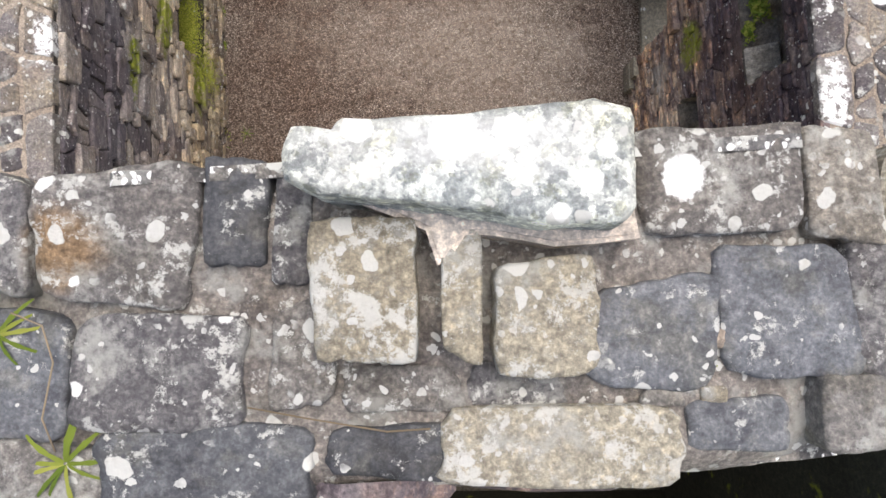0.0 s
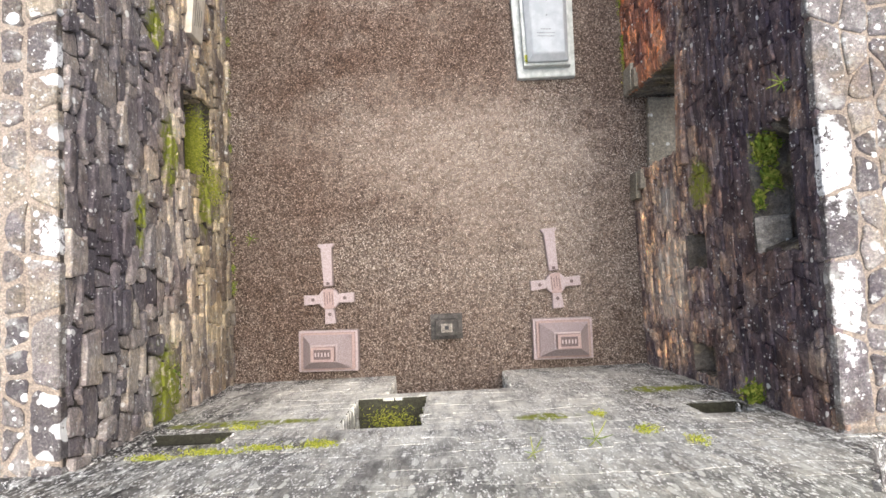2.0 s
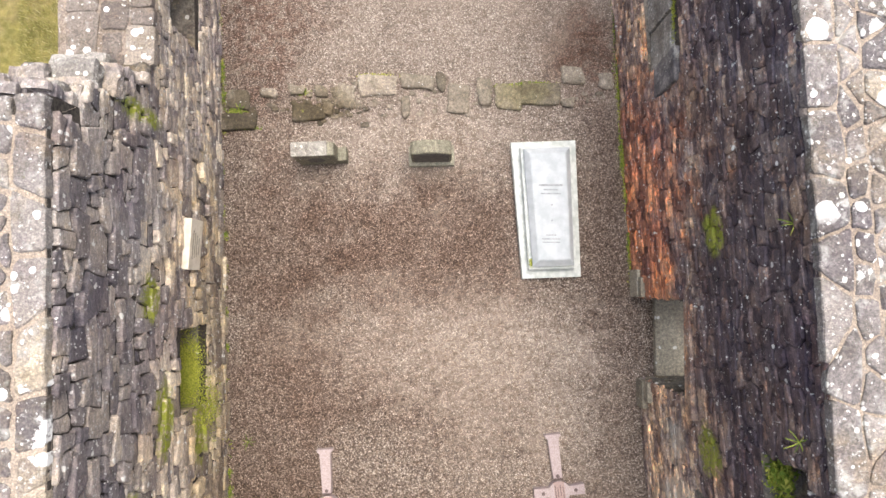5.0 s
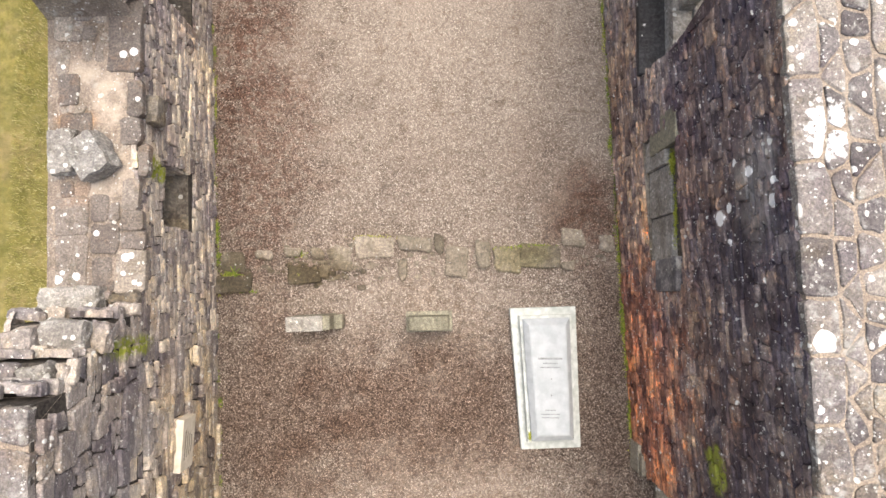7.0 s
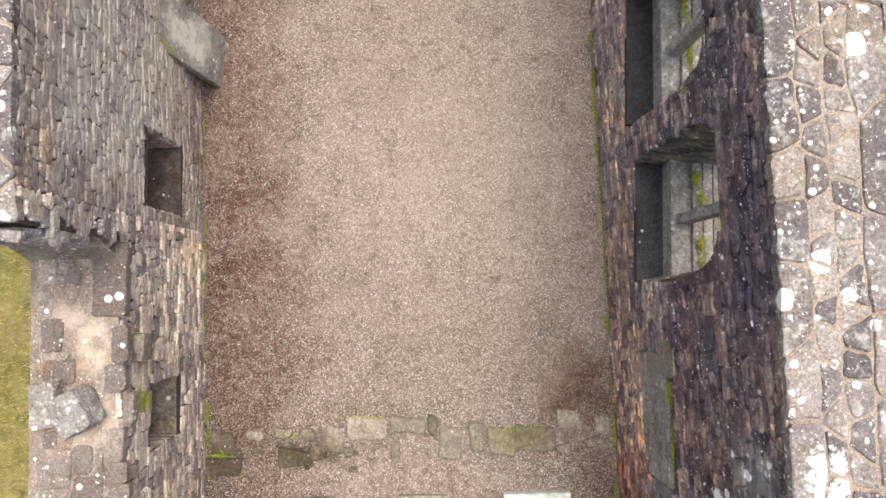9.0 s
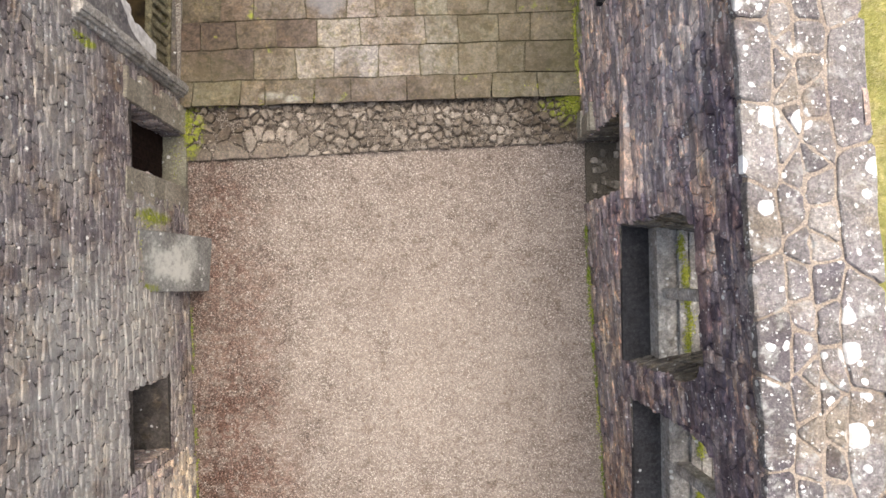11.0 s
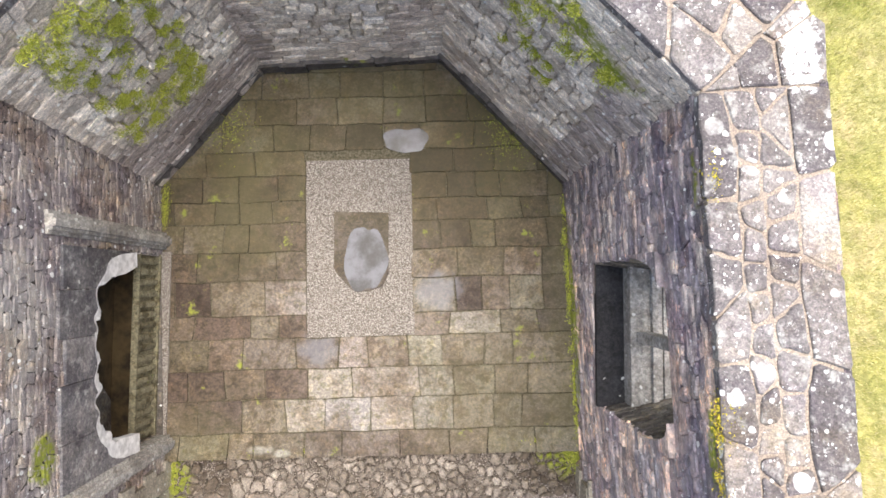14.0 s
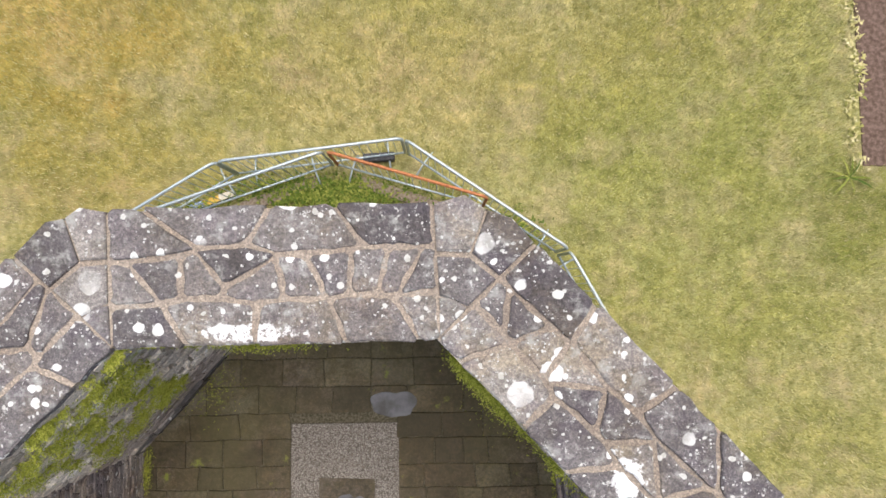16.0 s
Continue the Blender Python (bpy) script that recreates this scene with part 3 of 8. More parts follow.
M_RUBBLE = stone("loose_rubble", [(0.0, (0.14, 0.118, 0.094)), (0.4, (0.20, 0.172, 0.142)), (0.75, (0.27, 0.238, 0.2)), (1.0, (0.36, 0.322, 0.275))], moss=0.3, blotch=0.8, mossy=[((2.0, 16.2, 0.05), (0.35, 0.3, 0.3)), ((-3.95, 15.8, 0.05), (0.2, 0.4, 0.3))], stains=[((1.9, 16.1, 0.05), (0.8, 0.5, 0.5), (0.55, 0.5, 0.42), 0.8), ((-3.6, 15.9, 0.05), (0.8, 0.35, 0.5), (0.6, 0.54, 0.46), 0.7)])
M_STRIPBED = gravel("stony_earth", [(0.0, (0.075, 0.06, 0.047)), (0.4, (0.15, 0.126, 0.1)), (0.8, (0.26, 0.226, 0.188)), (1.0, (0.46, 0.42, 0.37))], 0.0)
M_KERB = stone("worn_kerb_stone", [(0.0, (0.14, 0.124, 0.096)), (0.5, (0.26, 0.232, 0.19)), (1.0, (0.36, 0.322, 0.272))], fine=0.05, moss=0.35, blotch=0.8, stains=[((-2.0, 7.6, 0), (0.6, 0.3, 0.5), (0.5, 0.47, 0.38), 0.8), ((-3.3, 7.45, 0), (0.5, 0.45, 0.5), (0.32, 0.30, 0.24), 0.9), ((-2.2, 7.45, 0), (0.45, 0.2, 0.5), (0.5, 0.46, 0.36), 0.8), ((1.15, 7.75, 0), (0.5, 0.3, 0.5), (0.6, 0.6, 0.4), 0.8)])
M_GRAVEL = gravel("pinkish_gravel", [(0.0, (0.10, 0.079, 0.066)), (0.35, (0.21, 0.171, 0.145)), (0.7, (0.352, 0.299, 0.256)), (0.9, (0.51, 0.45, 0.395)), (1.0, (0.76, 0.70, 0.635))])
M_CHIPS = gravel("pale_stone_chips", [(0.0, (0.22, 0.198, 0.168)), (0.5, (0.34, 0.312, 0.272)), (1.0, (0.52, 0.485, 0.435))], 0.0)
M_PINK = plain("pink_granite", (0.27, 0.19, 0.178), (0.40, 0.30, 0.28), 55, 0.55, 0, 0.1)
M_PINKPALE = plain("weathered_pink_granite", (0.29, 0.235, 0.235), (0.47, 0.40, 0.40), 55, 0.65, 0, 0.1)
M_LETTER = plain("cut_letters", (0.09, 0.065, 0.065), (0.16, 0.12, 0.115), 40, 0.7)
M_WHITE = plain("white_marble", (0.41, 0.45, 0.475), (0.52, 0.56, 0.585), 6, 0.8, 0, 0.05, 0.12)
M_GREYMARBLE = plain("stained_marble", (0.42, 0.46, 0.44), (0.66, 0.69, 0.67), 7, 0.8, 0, 0.1, 0.12)
M_GREYLET = plain("worn_letters", (0.22, 0.235, 0.245), (0.36, 0.38, 0.39), 40, 0.7)
M_HEAD = stone("mossy_headstone", [(0.0, (0.22, 0.212, 0.16)), (1.0, (0.32, 0.312, 0.25))], small=0.05, moss=0.42)
M_HEADFACE = plain("dark_headstone_face", (0.10, 0.095, 0.085), (0.18, 0.17, 0.15), 15, 0.8)
M_PLATE = stone("grey_arch_stone", [(0.0, (0.15, 0.145, 0.15)), (1.0, (0.26, 0.25, 0.25))], small=0.06, grey=0.35, blotch=0.8, moss=0.08, tints=[(2.0, None, 0.48, 0.6, (0.42, 0.42, 0.47), 0.8), (3.3, None, 0.5, 0.6, (1.6, 1.55, 1.45), 0.6)])
M_CHEST = stone("mossy_chest_stone", [(0.0, (0.16, 0.145, 0.09)), (1.0, (0.28, 0.26, 0.17))], moss=0.55, blotch=0.8, tints=[(6.0, None, 0.5, 0.6, (0.4, 0.36, 0.25), 0.8)])
# Mossy stone with a near-black base, for the gable openings and added yard walls
M_NICHE = stone("near_black_mossy_stone", [(0.0, (0.03, 0.03, 0.02)), (1.0, (0.06, 0.06, 0.04))], moss=0.7)
M_DARKBOX = stone("dark_block_stone", [(0.0, (0.075, 0.073, 0.07)), (1.0, (0.125, 0.12, 0.115))], small=0.03, moss=0.04, blotch=0.8)
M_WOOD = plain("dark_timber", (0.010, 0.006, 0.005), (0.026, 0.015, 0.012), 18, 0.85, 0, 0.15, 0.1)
M_PLAQUE = plain("cream_plaque", (0.62, 0.56, 0.44), (0.78, 0.73, 0.62), 8, 0.6, 0, 0.05)
M_STEEL = plain("galvanised_steel", (0.46, 0.53, 0.57), (0.60, 0.68, 0.72), 30, 0.45, 0.6, 0.05)
M_RUST = plain("rusty_orange_steel", (0.42, 0.15, 0.06), (0.60, 0.27, 0.12), 30, 0.8, 0.2, 0.2)
M_PLANK = plain("weathered_timber", (0.16, 0.12, 0.085), (0.33, 0.27, 0.20), 25, 0.85, 0, 0.4, 0.2)
M_YELLOW = plain("yellow_sign", (0.65, 0.42, 0.06), (0.75, 0.50, 0.10), 20, 0.6)
M_BLUE = plain("pale_blue_sign", (0.35, 0.45, 0.70), (0.45, 0.55, 0.78), 20, 0.6)
M_BLACK = plain("black_plastic", (0.015, 0.016, 0.02), (0.04, 0.042, 0.05), 20, 0.5)
M_CUSP = plain("chipped_pale_stone", (0.52, 0.51, 0.48), (0.88, 0.87, 0.84), 9, 0.85, 0, 0.4)
M_SOIL = plain("brown_soil", (0.09, 0.06, 0.045), (0.20, 0.14, 0.11), 14, 0.95, 0, 0.9, 0.1)
# Brown surface with the tomb recess's deep shade put into its colour
M_RECESSDARK = plain("shaded_recess_stone", (0.03, 0.023, 0.016), (0.14, 0.10, 0.05), 3, 0.7, 0, 0.3, 0.2)
M_JOINT = plain("mossy_joint_earth", (0.05, 0.046, 0.024), (0.16, 0.14, 0.10), 30, 0.95, 0, 0.6, 0.2)
M_EARTH = plain("gravelly_earth", (0.035, 0.03, 0.022), (0.15, 0.13, 0.10), 60, 0.95, 0, 0.8, 0.2)


def water():
    t = Tree("rain_water")
    # mottled grey-blue base colour stands in for the sky mirrored in the water
    return t.done(t.mix(t.step(t.noise(2.6, 4, 0.6), 0.35, 0.65), (0.06, 0.056, 0.052), (0.15, 0.15, 0.162)), 0.14, 0.0, 0.2)


M_WATER = water()


def moss_mat():
    t = Tree("moss")
    return t.done(t.ramp(t.math("FRACT", t.math("ADD", t.piece(), t.noise(14, 4))), [(0.0, (0.14, 0.165, 0.02)), (0.5, (0.33, 0.37, 0.05)), (1.0, (0.52, 0.51, 0.10))]), 0.9, 0, 0.2)


def gold_moss_mat():
    t = Tree("golden_moss")
    return t.done(t.ramp(t.math("FRACT", t.math("ADD", t.piece(), t.noise(14, 4))), [(0.0, (0.16, 0.15, 0.015)), (0.5, (0.36, 0.31, 0.03)), (1.0, (0.56, 0.44, 0.06))]), 0.9, 0, 0.2)


def leaf_mat(name, stops):
    t = Tree(name)
    return t.done(t.ramp(t.piece(), stops), 0.75, 0, 0.2)


def grass_mat():
    t = Tree("lawn")
    big = t.noise(0.45, 5, 0.65)
    col = t.ramp(t.noise(9, 6, 0.75), [(0.25, (0.24, 0.225, 0.075)), (0.5, (0.40, 0.38, 0.155)), (0.75, (0.60, 0.565, 0.30))])
    col = t.mix(t.step(big, 0.42, 0.6), col, t.ramp(t.noise(13, 6, 0.75), [(0.25, (0.20, 0.205, 0.055)), (0.7, (0.48, 0.46, 0.17))]))
    col = t.mix(t.math("MULTIPLY", t.step(t.noise(1.1, 6, 0.72), 0.48, 0.62), 0.75), col, t.mix(t.noise(16, 4, 0.7), (0.32, 0.26, 0.115), (0.57, 0.51, 0.29)))
    col = t.mix(0.85, col, t.ramp(t.noise(4.2, 7, 0.8), [(0.32, (0.48, 0.54, 0.42)), (0.5, (1.0, 1.0, 1.0)), (0.68, (1.5, 1.42, 1.4))]), "MULTIPLY")
    for centre, size, tint, amount in (((-6.2, 27.2, 0), (2.2, 1.6, 2), (1.05, 0.84, 0.55), 0.8), ((-1.0, 26.4, 0), (3.4, 1.2, 2), (1.05, 0.93, 0.85), 0.7), ((-5.5, 24.6, 0), (2.0, 1.0, 2), (0.98, 0.84, 0.66), 0.7), ((4.2, 24.6, 0), (2.2, 2.6, 2), (0.78, 0.86, 0.6), 0.6), ((6.7, 24.2, 0), (0.7, 0.8, 2), (0.55, 0.62, 0.4), 0.8), ((4.0, 27.5, 0), (1.5, 1.2, 2), (0.9, 0.84, 0.7), 0.6)):
        col = t.mix(t.math("MULTIPLY", t.patch(centre, size, 1.4, 1.1), amount), col, t.mix(1.0, col, tint, "MULTIPLY"))
    col = t.mix(0.5, col, t.ramp(t.noise(1.7, 6, 0.7), [(0.35, (0.6, 0.6, 0.55)), (0.5, (1.0, 1.0, 1.0)), (0.65, (1.22, 1.15, 1.2))]), "MULTIPLY")
    col = t.mix(t.math("MULTIPLY", t.patch((-7.5, 9.0, 0), (3.4, 7.0, 3), 0.9, 0.8), 0.8), col, t.mix(1.0, col, (0.56, 0.51, 0.44), "MULTIPLY"))
    t.bump(t.noise(40, 4, 0.7), 0.9, 0.04)
    return t.done(col, 0.95, 0, 0.1)


M_MOSS = moss_mat()
M_GOLDMOSS = gold_moss_mat()
M_LAWN = grass_mat()
M_BLADE = leaf_mat("grass_blades", [(0.0, (0.22, 0.24, 0.05)), (0.35, (0.40, 0.38, 0.12)), (0.7, (0.60, 0.54, 0.25)), (1.0, (0.78, 0.70, 0.42))])
M_STALK = leaf_mat("dry_stalk", [(0.0, (0.22, 0.17, 0.11)), (1.0, (0.34, 0.27, 0.18))])
M_FERN = leaf_mat("fern_leaves", [(0.0, (0.07, 0.12, 0.015)), (0.6, (0.17, 0.22, 0.03)), (1.0, (0.32, 0.33, 0.07))])

# ---------------------------------------------------------------- building blocks
RNG = random.Random(7)


def mesh_of(name, verts, faces, material, smooth=False):
    me = bpy.data.meshes.new(name)
    me.from_pydata([tuple(v) for v in verts], [], faces)
    me.materials.append(material)
    if smooth:
        me.polygons.foreach_set("use_smooth", [True] * len(me.polygons))
    me.update()
    return me


def part(name, bm, material, parent=None, label=""):
    """Links a bmesh as one mesh object under a thing or a part."""
    me = bpy.data.meshes.new(name)
    bm.to_mesh(me)
    bm.free()
    me.materials.append(material)
    ob = new(name, me)
    if parent:
        ob.parent = parent
    return tagged(ob, label)


def thing(name, label, category, m=None, group="", kind=""):
    ob = new(name)
    ob.matrix_basis = m or Matrix()
    return tagged(ob, label, category, group, kind)


def box(bm, x0, x1, y0, y1, z0, z1, bevel=0.01, rough=0.0, m=None):
    """A box with rounded, slightly uneven edges."""
    r = bmesh.ops.create_cube(bm, size=1.0)
    vs = r["verts"]
    for v in vs:
        v.co = Vector(((x0 + x1) / 2 + v.co.x * (x1 - x0), (y0 + y1) / 2 + v.co.y * (y1 - y0), (z0 + z1) / 2 + v.co.z * (z1 - z0)))
        if rough:
            v.co += Vector((RNG.uniform(-rough, rough), RNG.uniform(-rough, rough), RNG.uniform(-rough, rough)))
        if m:
            v.co = m @ v.co
    if bevel:
        es = list({e for v in vs for e in v.link_edges})
        bmesh.ops.bevel(bm, geom=es, offset=bevel, segments=2, affect="EDGES", profile=0.6)
    return bm


def rough_block(x0, x1, y0, y1, z0, z1, seed, worn=0.035, lump=0.02):
    """A broken stone: a finely cut box with worn edges, pushed about by noise."""
    bm = bmesh.new()
    bmesh.ops.create_cube(bm, size=2.0)
    bmesh.ops.subdivide_edges(bm, edges=bm.edges[:], cuts=5, use_grid_fill=True)
    half = Vector(((x1 - x0) / 2, (y1 - y0) / 2, (z1 - z0) / 2))
    mid = Vector(((x0 + x1) / 2, (y0 + y1) / 2, (z0 + z1) / 2))
    skew = [noise.noise(Vector((seed, k, 3.3))) * 0.25 for k in range(4)]
    for v in bm.verts:
        p = Vector((v.co.x * half.x, v.co.y * half.y, v.co.z * half.z))
        inner = Vector([max(-h + worn, min(h - worn, c)) for c, h in zip(p, half)])
        d = p - inner
        p = inner + (d.normalized() * worn if d.length > 1e-6 else d)
        p.x += skew[0] * p.y + skew[1] * p.z * 0.5
        p.y += skew[2] * p.x + skew[3] * p.z * 0.5
        q = mid + p
        v.co = q + Vector((noise.fractal(q * 7 + Vector((seed, 0, 0)), 0.7, 2, 4), noise.fractal(q * 7 + Vector((0, seed, 9)), 0.7, 2, 4), noise.fractal(q * 7 + Vector((5, 0, seed)), 0.7, 2, 4))) * lump
    return bm


def boxed(*a, **k):
    return box(bmesh.new(), *a, **k)


def prism(outline, z0, z1, bevel=0.008):
    """An upright prism over a plan outline, with a softened top rim."""
    bm = bmesh.new()
    lo = [bm.verts.new((x, y, z0)) for x, y in outline]
    hi = [bm.verts.new((x, y, z1)) for x, y in outline]
    n = len(outline)
    top = bm.faces.new(hi)
    bm.faces.new(lo[::-1])
    for i in range(n):
        bm.faces.new((lo[i], lo[(i + 1) % n], hi[(i + 1) % n], hi[i]))
    bmesh.ops.recalc_face_normals(bm, faces=bm.faces)
    if bevel:
        bmesh.ops.bevel(bm, geom=[e for e in bm.edges if all(v in hi for v in e.verts)], offset=bevel, segments=2, affect="EDGES")
    return bm


def tube(points, radius, sides=8):
    bm = bmesh.new()
    rings = []
    pts = [Vector(p) for p in points]
    for i, p in enumerate(pts):
        d = (pts[min(i + 1, len(pts) - 1)] - pts[max(i - 1, 0)]).normalized()
        a = d.orthogonal().normalized()
        b = d.cross(a)
        if i and (a.dot(last) < 0.5):
            a = (last - d * last.dot(d)).normalized()
            b = d.cross(a)
        last = a
        rings.append([bm.verts.new(p + radius * (math.cos(k * math.tau / sides) * a + math.sin(k * math.tau / sides) * b)) for k in range(sides)])
    for r, s in zip(rings, rings[1:]):
        for k in range(sides):
            f = bm.faces.new((r[k], r[(k + 1) % sides], s[(k + 1) % sides], s[k]))
            f.smooth = True
    bm.faces.new(rings[0][::-1]), bm.faces.new(rings[-1])
    bmesh.ops.recalc_face_normals(bm, faces=bm.faces)
    return bm


# stone templates: an uneven outline in a unit square, a side, a worn rim and a slightly domed face
def template(rng, n, jag, inset):
    out = []
    for k in range(n):
        a = (k + 0.5) * math.tau / n
        c, s = math.cos(a), math.sin(a)
        e = 8.0
        r = 0.5 / (abs(c) ** e + abs(s) ** e) ** (1 / e)
        r *= 1 - rng.uniform(0, jag)
        out.append((c * r, s * r))
    vs = [(x, y, -0.6) for x, y in out] + [(x, y, 0.55 + rng.uniform(-0.1, 0.1)) for x, y in out]
    vs += [(x * (1 - inset * rng.uniform(0.7, 1.3)), y * (1 - inset * rng.uniform(0.7, 1.3)), 1.0 + rng.uniform(-0.16, 0.16)) for x, y in out]
    vs.append((rng.uniform(-0.1, 0.1), rng.uniform(-0.1, 0.1), 1.05))
    fs = []
    for base in (0, n):
        for k in range(n):
            fs.append((base + k, base + (k + 1) % n, base + n + (k + 1) % n, base + n + k))
    for k in range(n):
        fs.append((2 * n + k, 2 * n + (k + 1) % n, 3 * n))
    return np.array(vs), fs


TR = random.Random(11)
RUBBLE = [template(TR, 8, 0.13, 0.09) for _ in range(24)]
ROUGH = [template(TR, 9, 0.24, 0.13) for _ in range(24)]
ROUNDED = [template(TR, 12, 0.17, 0.12) for _ in range(14)]


def pieces(parent, name, placed, templates, material, singles=300, key=None, rest="joined_stones"):
    """Lays stones as children of a structure: those first in order as objects on shared meshes, the others joined."""
    if key:
        placed = sorted(placed, key=key)
    shared = [mesh_of(name, v, f, material) for v, f in templates]
    for k, m in placed[:singles]:
        ob = new(name, shared[k % len(shared)])
        ob.parent, ob.matrix_basis = parent, m
    if len(placed) > singles:
        vs, fs, base = [], [], 0
        for k, m in placed[singles:]:
            v, f = templates[k % len(templates)]
            a = np.array(m)
            vs.append(v @ a[:3, :3].T + a[:3, 3])
            fs += [tuple(i + base for i in q) for q in f]
            base += len(v)
        ob = new(rest, mesh_of(rest, np.concatenate(vs).tolist(), fs, material))
        ob.parent = parent
        tagged(ob, kind="stuff")



def slab_mesh(name, outline, at, material, low, high, rim, rng, joint):
    """One stone over an outline in a bent plane: side, worn rim and a slightly uneven face. at(u, v, h) gives its place."""
    cu, cv = sum(p[0] for p in outline) / len(outline), sum(p[1] for p in outline) / len(outline)
    n = len(outline)

    def shrink(p, by):
        d = math.hypot(p[0] - cu, p[1] - cv) or 1.0
        k = max(0.3, 1 - by / d)
        return cu + (p[0] - cu) * k, cv + (p[1] - cv) * k
    a = [shrink(p, joint / 2) for p in outline]
    b = [shrink(p, joint / 2 + rim * rng.uniform(0.6, 1.4)) for p in outline]
    tilt = (rng.uniform(-0.12, 0.12), rng.uniform(-0.12, 0.12))
    vs = [at(u, v, low) for u, v in a] + [at(u, v, high - rim * rng.uniform(0.5, 0.9)) for u, v in a]
    vs += [at(u, v, high + (high - low) * (tilt[0] * (u - cu) + tilt[1] * (v - cv)) + rng.uniform(-0.12, 0.12) * rim) for u, v in b]
    vs.append(at(cu, cv, high + rim * rng.uniform(-0.1, 0.25)))
    fs = [(i + k, i + (k + 1) % n, i + n + (k + 1) % n, i + n + k) for i in (0, n) for k in range(n)] + [(2 * n + k, 2 * n + (k + 1) % n, 3 * n) for k in range(n)]
    return vs, fs


def crazy(parent, name, rows, at, material, rng, low=-0.04, high=0.04, rim=0.015, joint=0.03, wave=0.03, slant=0.04, corner=0.03, singles=300, keep=None, rest="joined_pieces", rough=0.006, vary=(0.75, 1.2), flip=False, tone=None):
    """Fitted stones in rows: (v0, v1, breaks along u). Neighbours share wavy boundaries, and joints stay open between them."""
    made = 0
    V, F, base = [], [], 0
    ph = {}
    ends = (min(r[0] for r in rows), max(r[1] for r in rows))

    def edge(v, u):
        k = round(v, 3)
        if k not in ph:
            ph[k] = (rng.uniform(0, 6), rng.uniform(0, 6), rng.uniform(2.5, 4.5), rng.uniform(6, 10))
        a, b, f, g = ph[k]
        k = 0.2 if abs(v - ends[0]) < 0.001 or abs(v - ends[1]) < 0.001 else 1.0
        return v + k * wave * (0.6 * math.sin(u * f + a) + 0.4 * math.sin(u * g + b))
    for v0, v1, breaks, lift, *own in rows:
        gap = own[0] if own else joint
        widths = [b - a for a, b in zip(breaks, breaks[1:])]
        lean = [rng.uniform(-1, 1) * min(slant, 0.16 * min(widths[max(0, i - 1):i + 1])) for i in range(len(breaks))]
        for i in range(len(breaks) - 1):
            u0, u1 = breaks[i], breaks[i + 1]
            w = u1 - u0
            vm0 = (v0 + v1) / 2
            c = min(corner, w * 0.2, (v1 - v0) * 0.2) * rng.uniform(0.4, 1.3)
            j = lambda: rng.uniform(-rough, rough)
            lo = [(u0 - lean[i] + c + t * (w - 2 * c), 0) for t in (0, 0.2, 0.4, 0.6, 0.8, 1)]
            hi = [(u0 + lean[i] + c + t * (w - 2 * c), 1) for t in (1, 0.8, 0.6, 0.4, 0.2, 0)]
            out = [(u, edge(v0, u) + j()) for u, _ in lo]
            out += [(u1 - lean[i + 1] + j(), edge(v0, u1) + c), (u1 + j(), vm0), (u1 + lean[i + 1] + j(), edge(v1, u1) - c)]
            out += [(u, edge(v1, u) + j()) for u, _ in hi]
            out += [(u0 + lean[i] + j(), edge(v1, u0) - c), (u0 + j(), vm0), (u0 - lean[i] + j(), edge(v0, u0) + c)]
            um, vm = (u0 + u1) / 2, (v0 + v1) / 2
            if keep and not keep(um, vm):
                continue
            vs, fs = slab_mesh(name, out, at, material, low, high * rng.uniform(*vary) + lift, rim, rng, gap)
            if flip:
                fs = [f[::-1] for f in fs]
            if made < singles:
                o = Vector(vs[-1])
                ob = new(name, mesh_of(name, [Vector(v) - o for v in vs], fs, material))
                ob.parent, ob.location = parent, o
                if tone:
                    k = tone(um, vm)
                    ob.color = (k, k, k, 1)
                made += 1
            else:
                V += vs
                F += [tuple(k + base for k in q) for q in fs]
                base += len(vs)
    if V:
        ob = new(rest, mesh_of(rest, V, F, material))
        ob.parent = parent
        tagged(ob, kind="stuff")


def cells(points, x0, x1, y0, y1, reach=1.6):
    """Splits a rectangle between scattered points, so that each gets the ground nearest to it."""
    out = []
    for i, (px, py) in enumerate(points):
        poly = [(x0, y0), (x1, y0), (x1, y1), (x0, y1)]
        for j, (qx, qy) in enumerate(points):
            if i == j or abs(qx - px) > reach or abs(qy - py) > reach:
                continue
            nx, ny = qx - px, qy - py
            c = nx * (px + qx) / 2 + ny * (py + qy) / 2
            cut = []
            for (ax, ay), (bx, by) in zip(poly, poly[1:] + poly[:1]):
                da, db = nx * ax + ny * ay - c, nx * bx + ny * by - c
                if da <= 0:
                    cut.append((ax, ay))
                if da * db < 0:
                    k = da / (da - db)
                    cut.append((ax + (bx - ax) * k, ay + (by - ay) * k))
            poly = cut
            if not poly:
                break
        if len(poly) > 2:
            out.append(poly)
    return out


def weathered(poly, rng, jag):
    """Rounds a stone's corners and roughens its outline."""
    pts = []
    for (ax, ay), (bx, by) in zip(poly, poly[1:] + poly[:1]):
        L = math.hypot(bx - ax, by - ay)
        if L < 0.004:
            continue
        c = min(0.24, 0.035 / L)
        n = max(2, min(5, int(L / 0.07)))
        for k in range(n):
            t = c + (1 - 2 * c) * k / (n - 1)
            pts.append((ax + (bx - ax) * t + rng.uniform(-jag, jag), ay + (by - ay) * t + rng.uniform(-jag, jag)))
    return pts


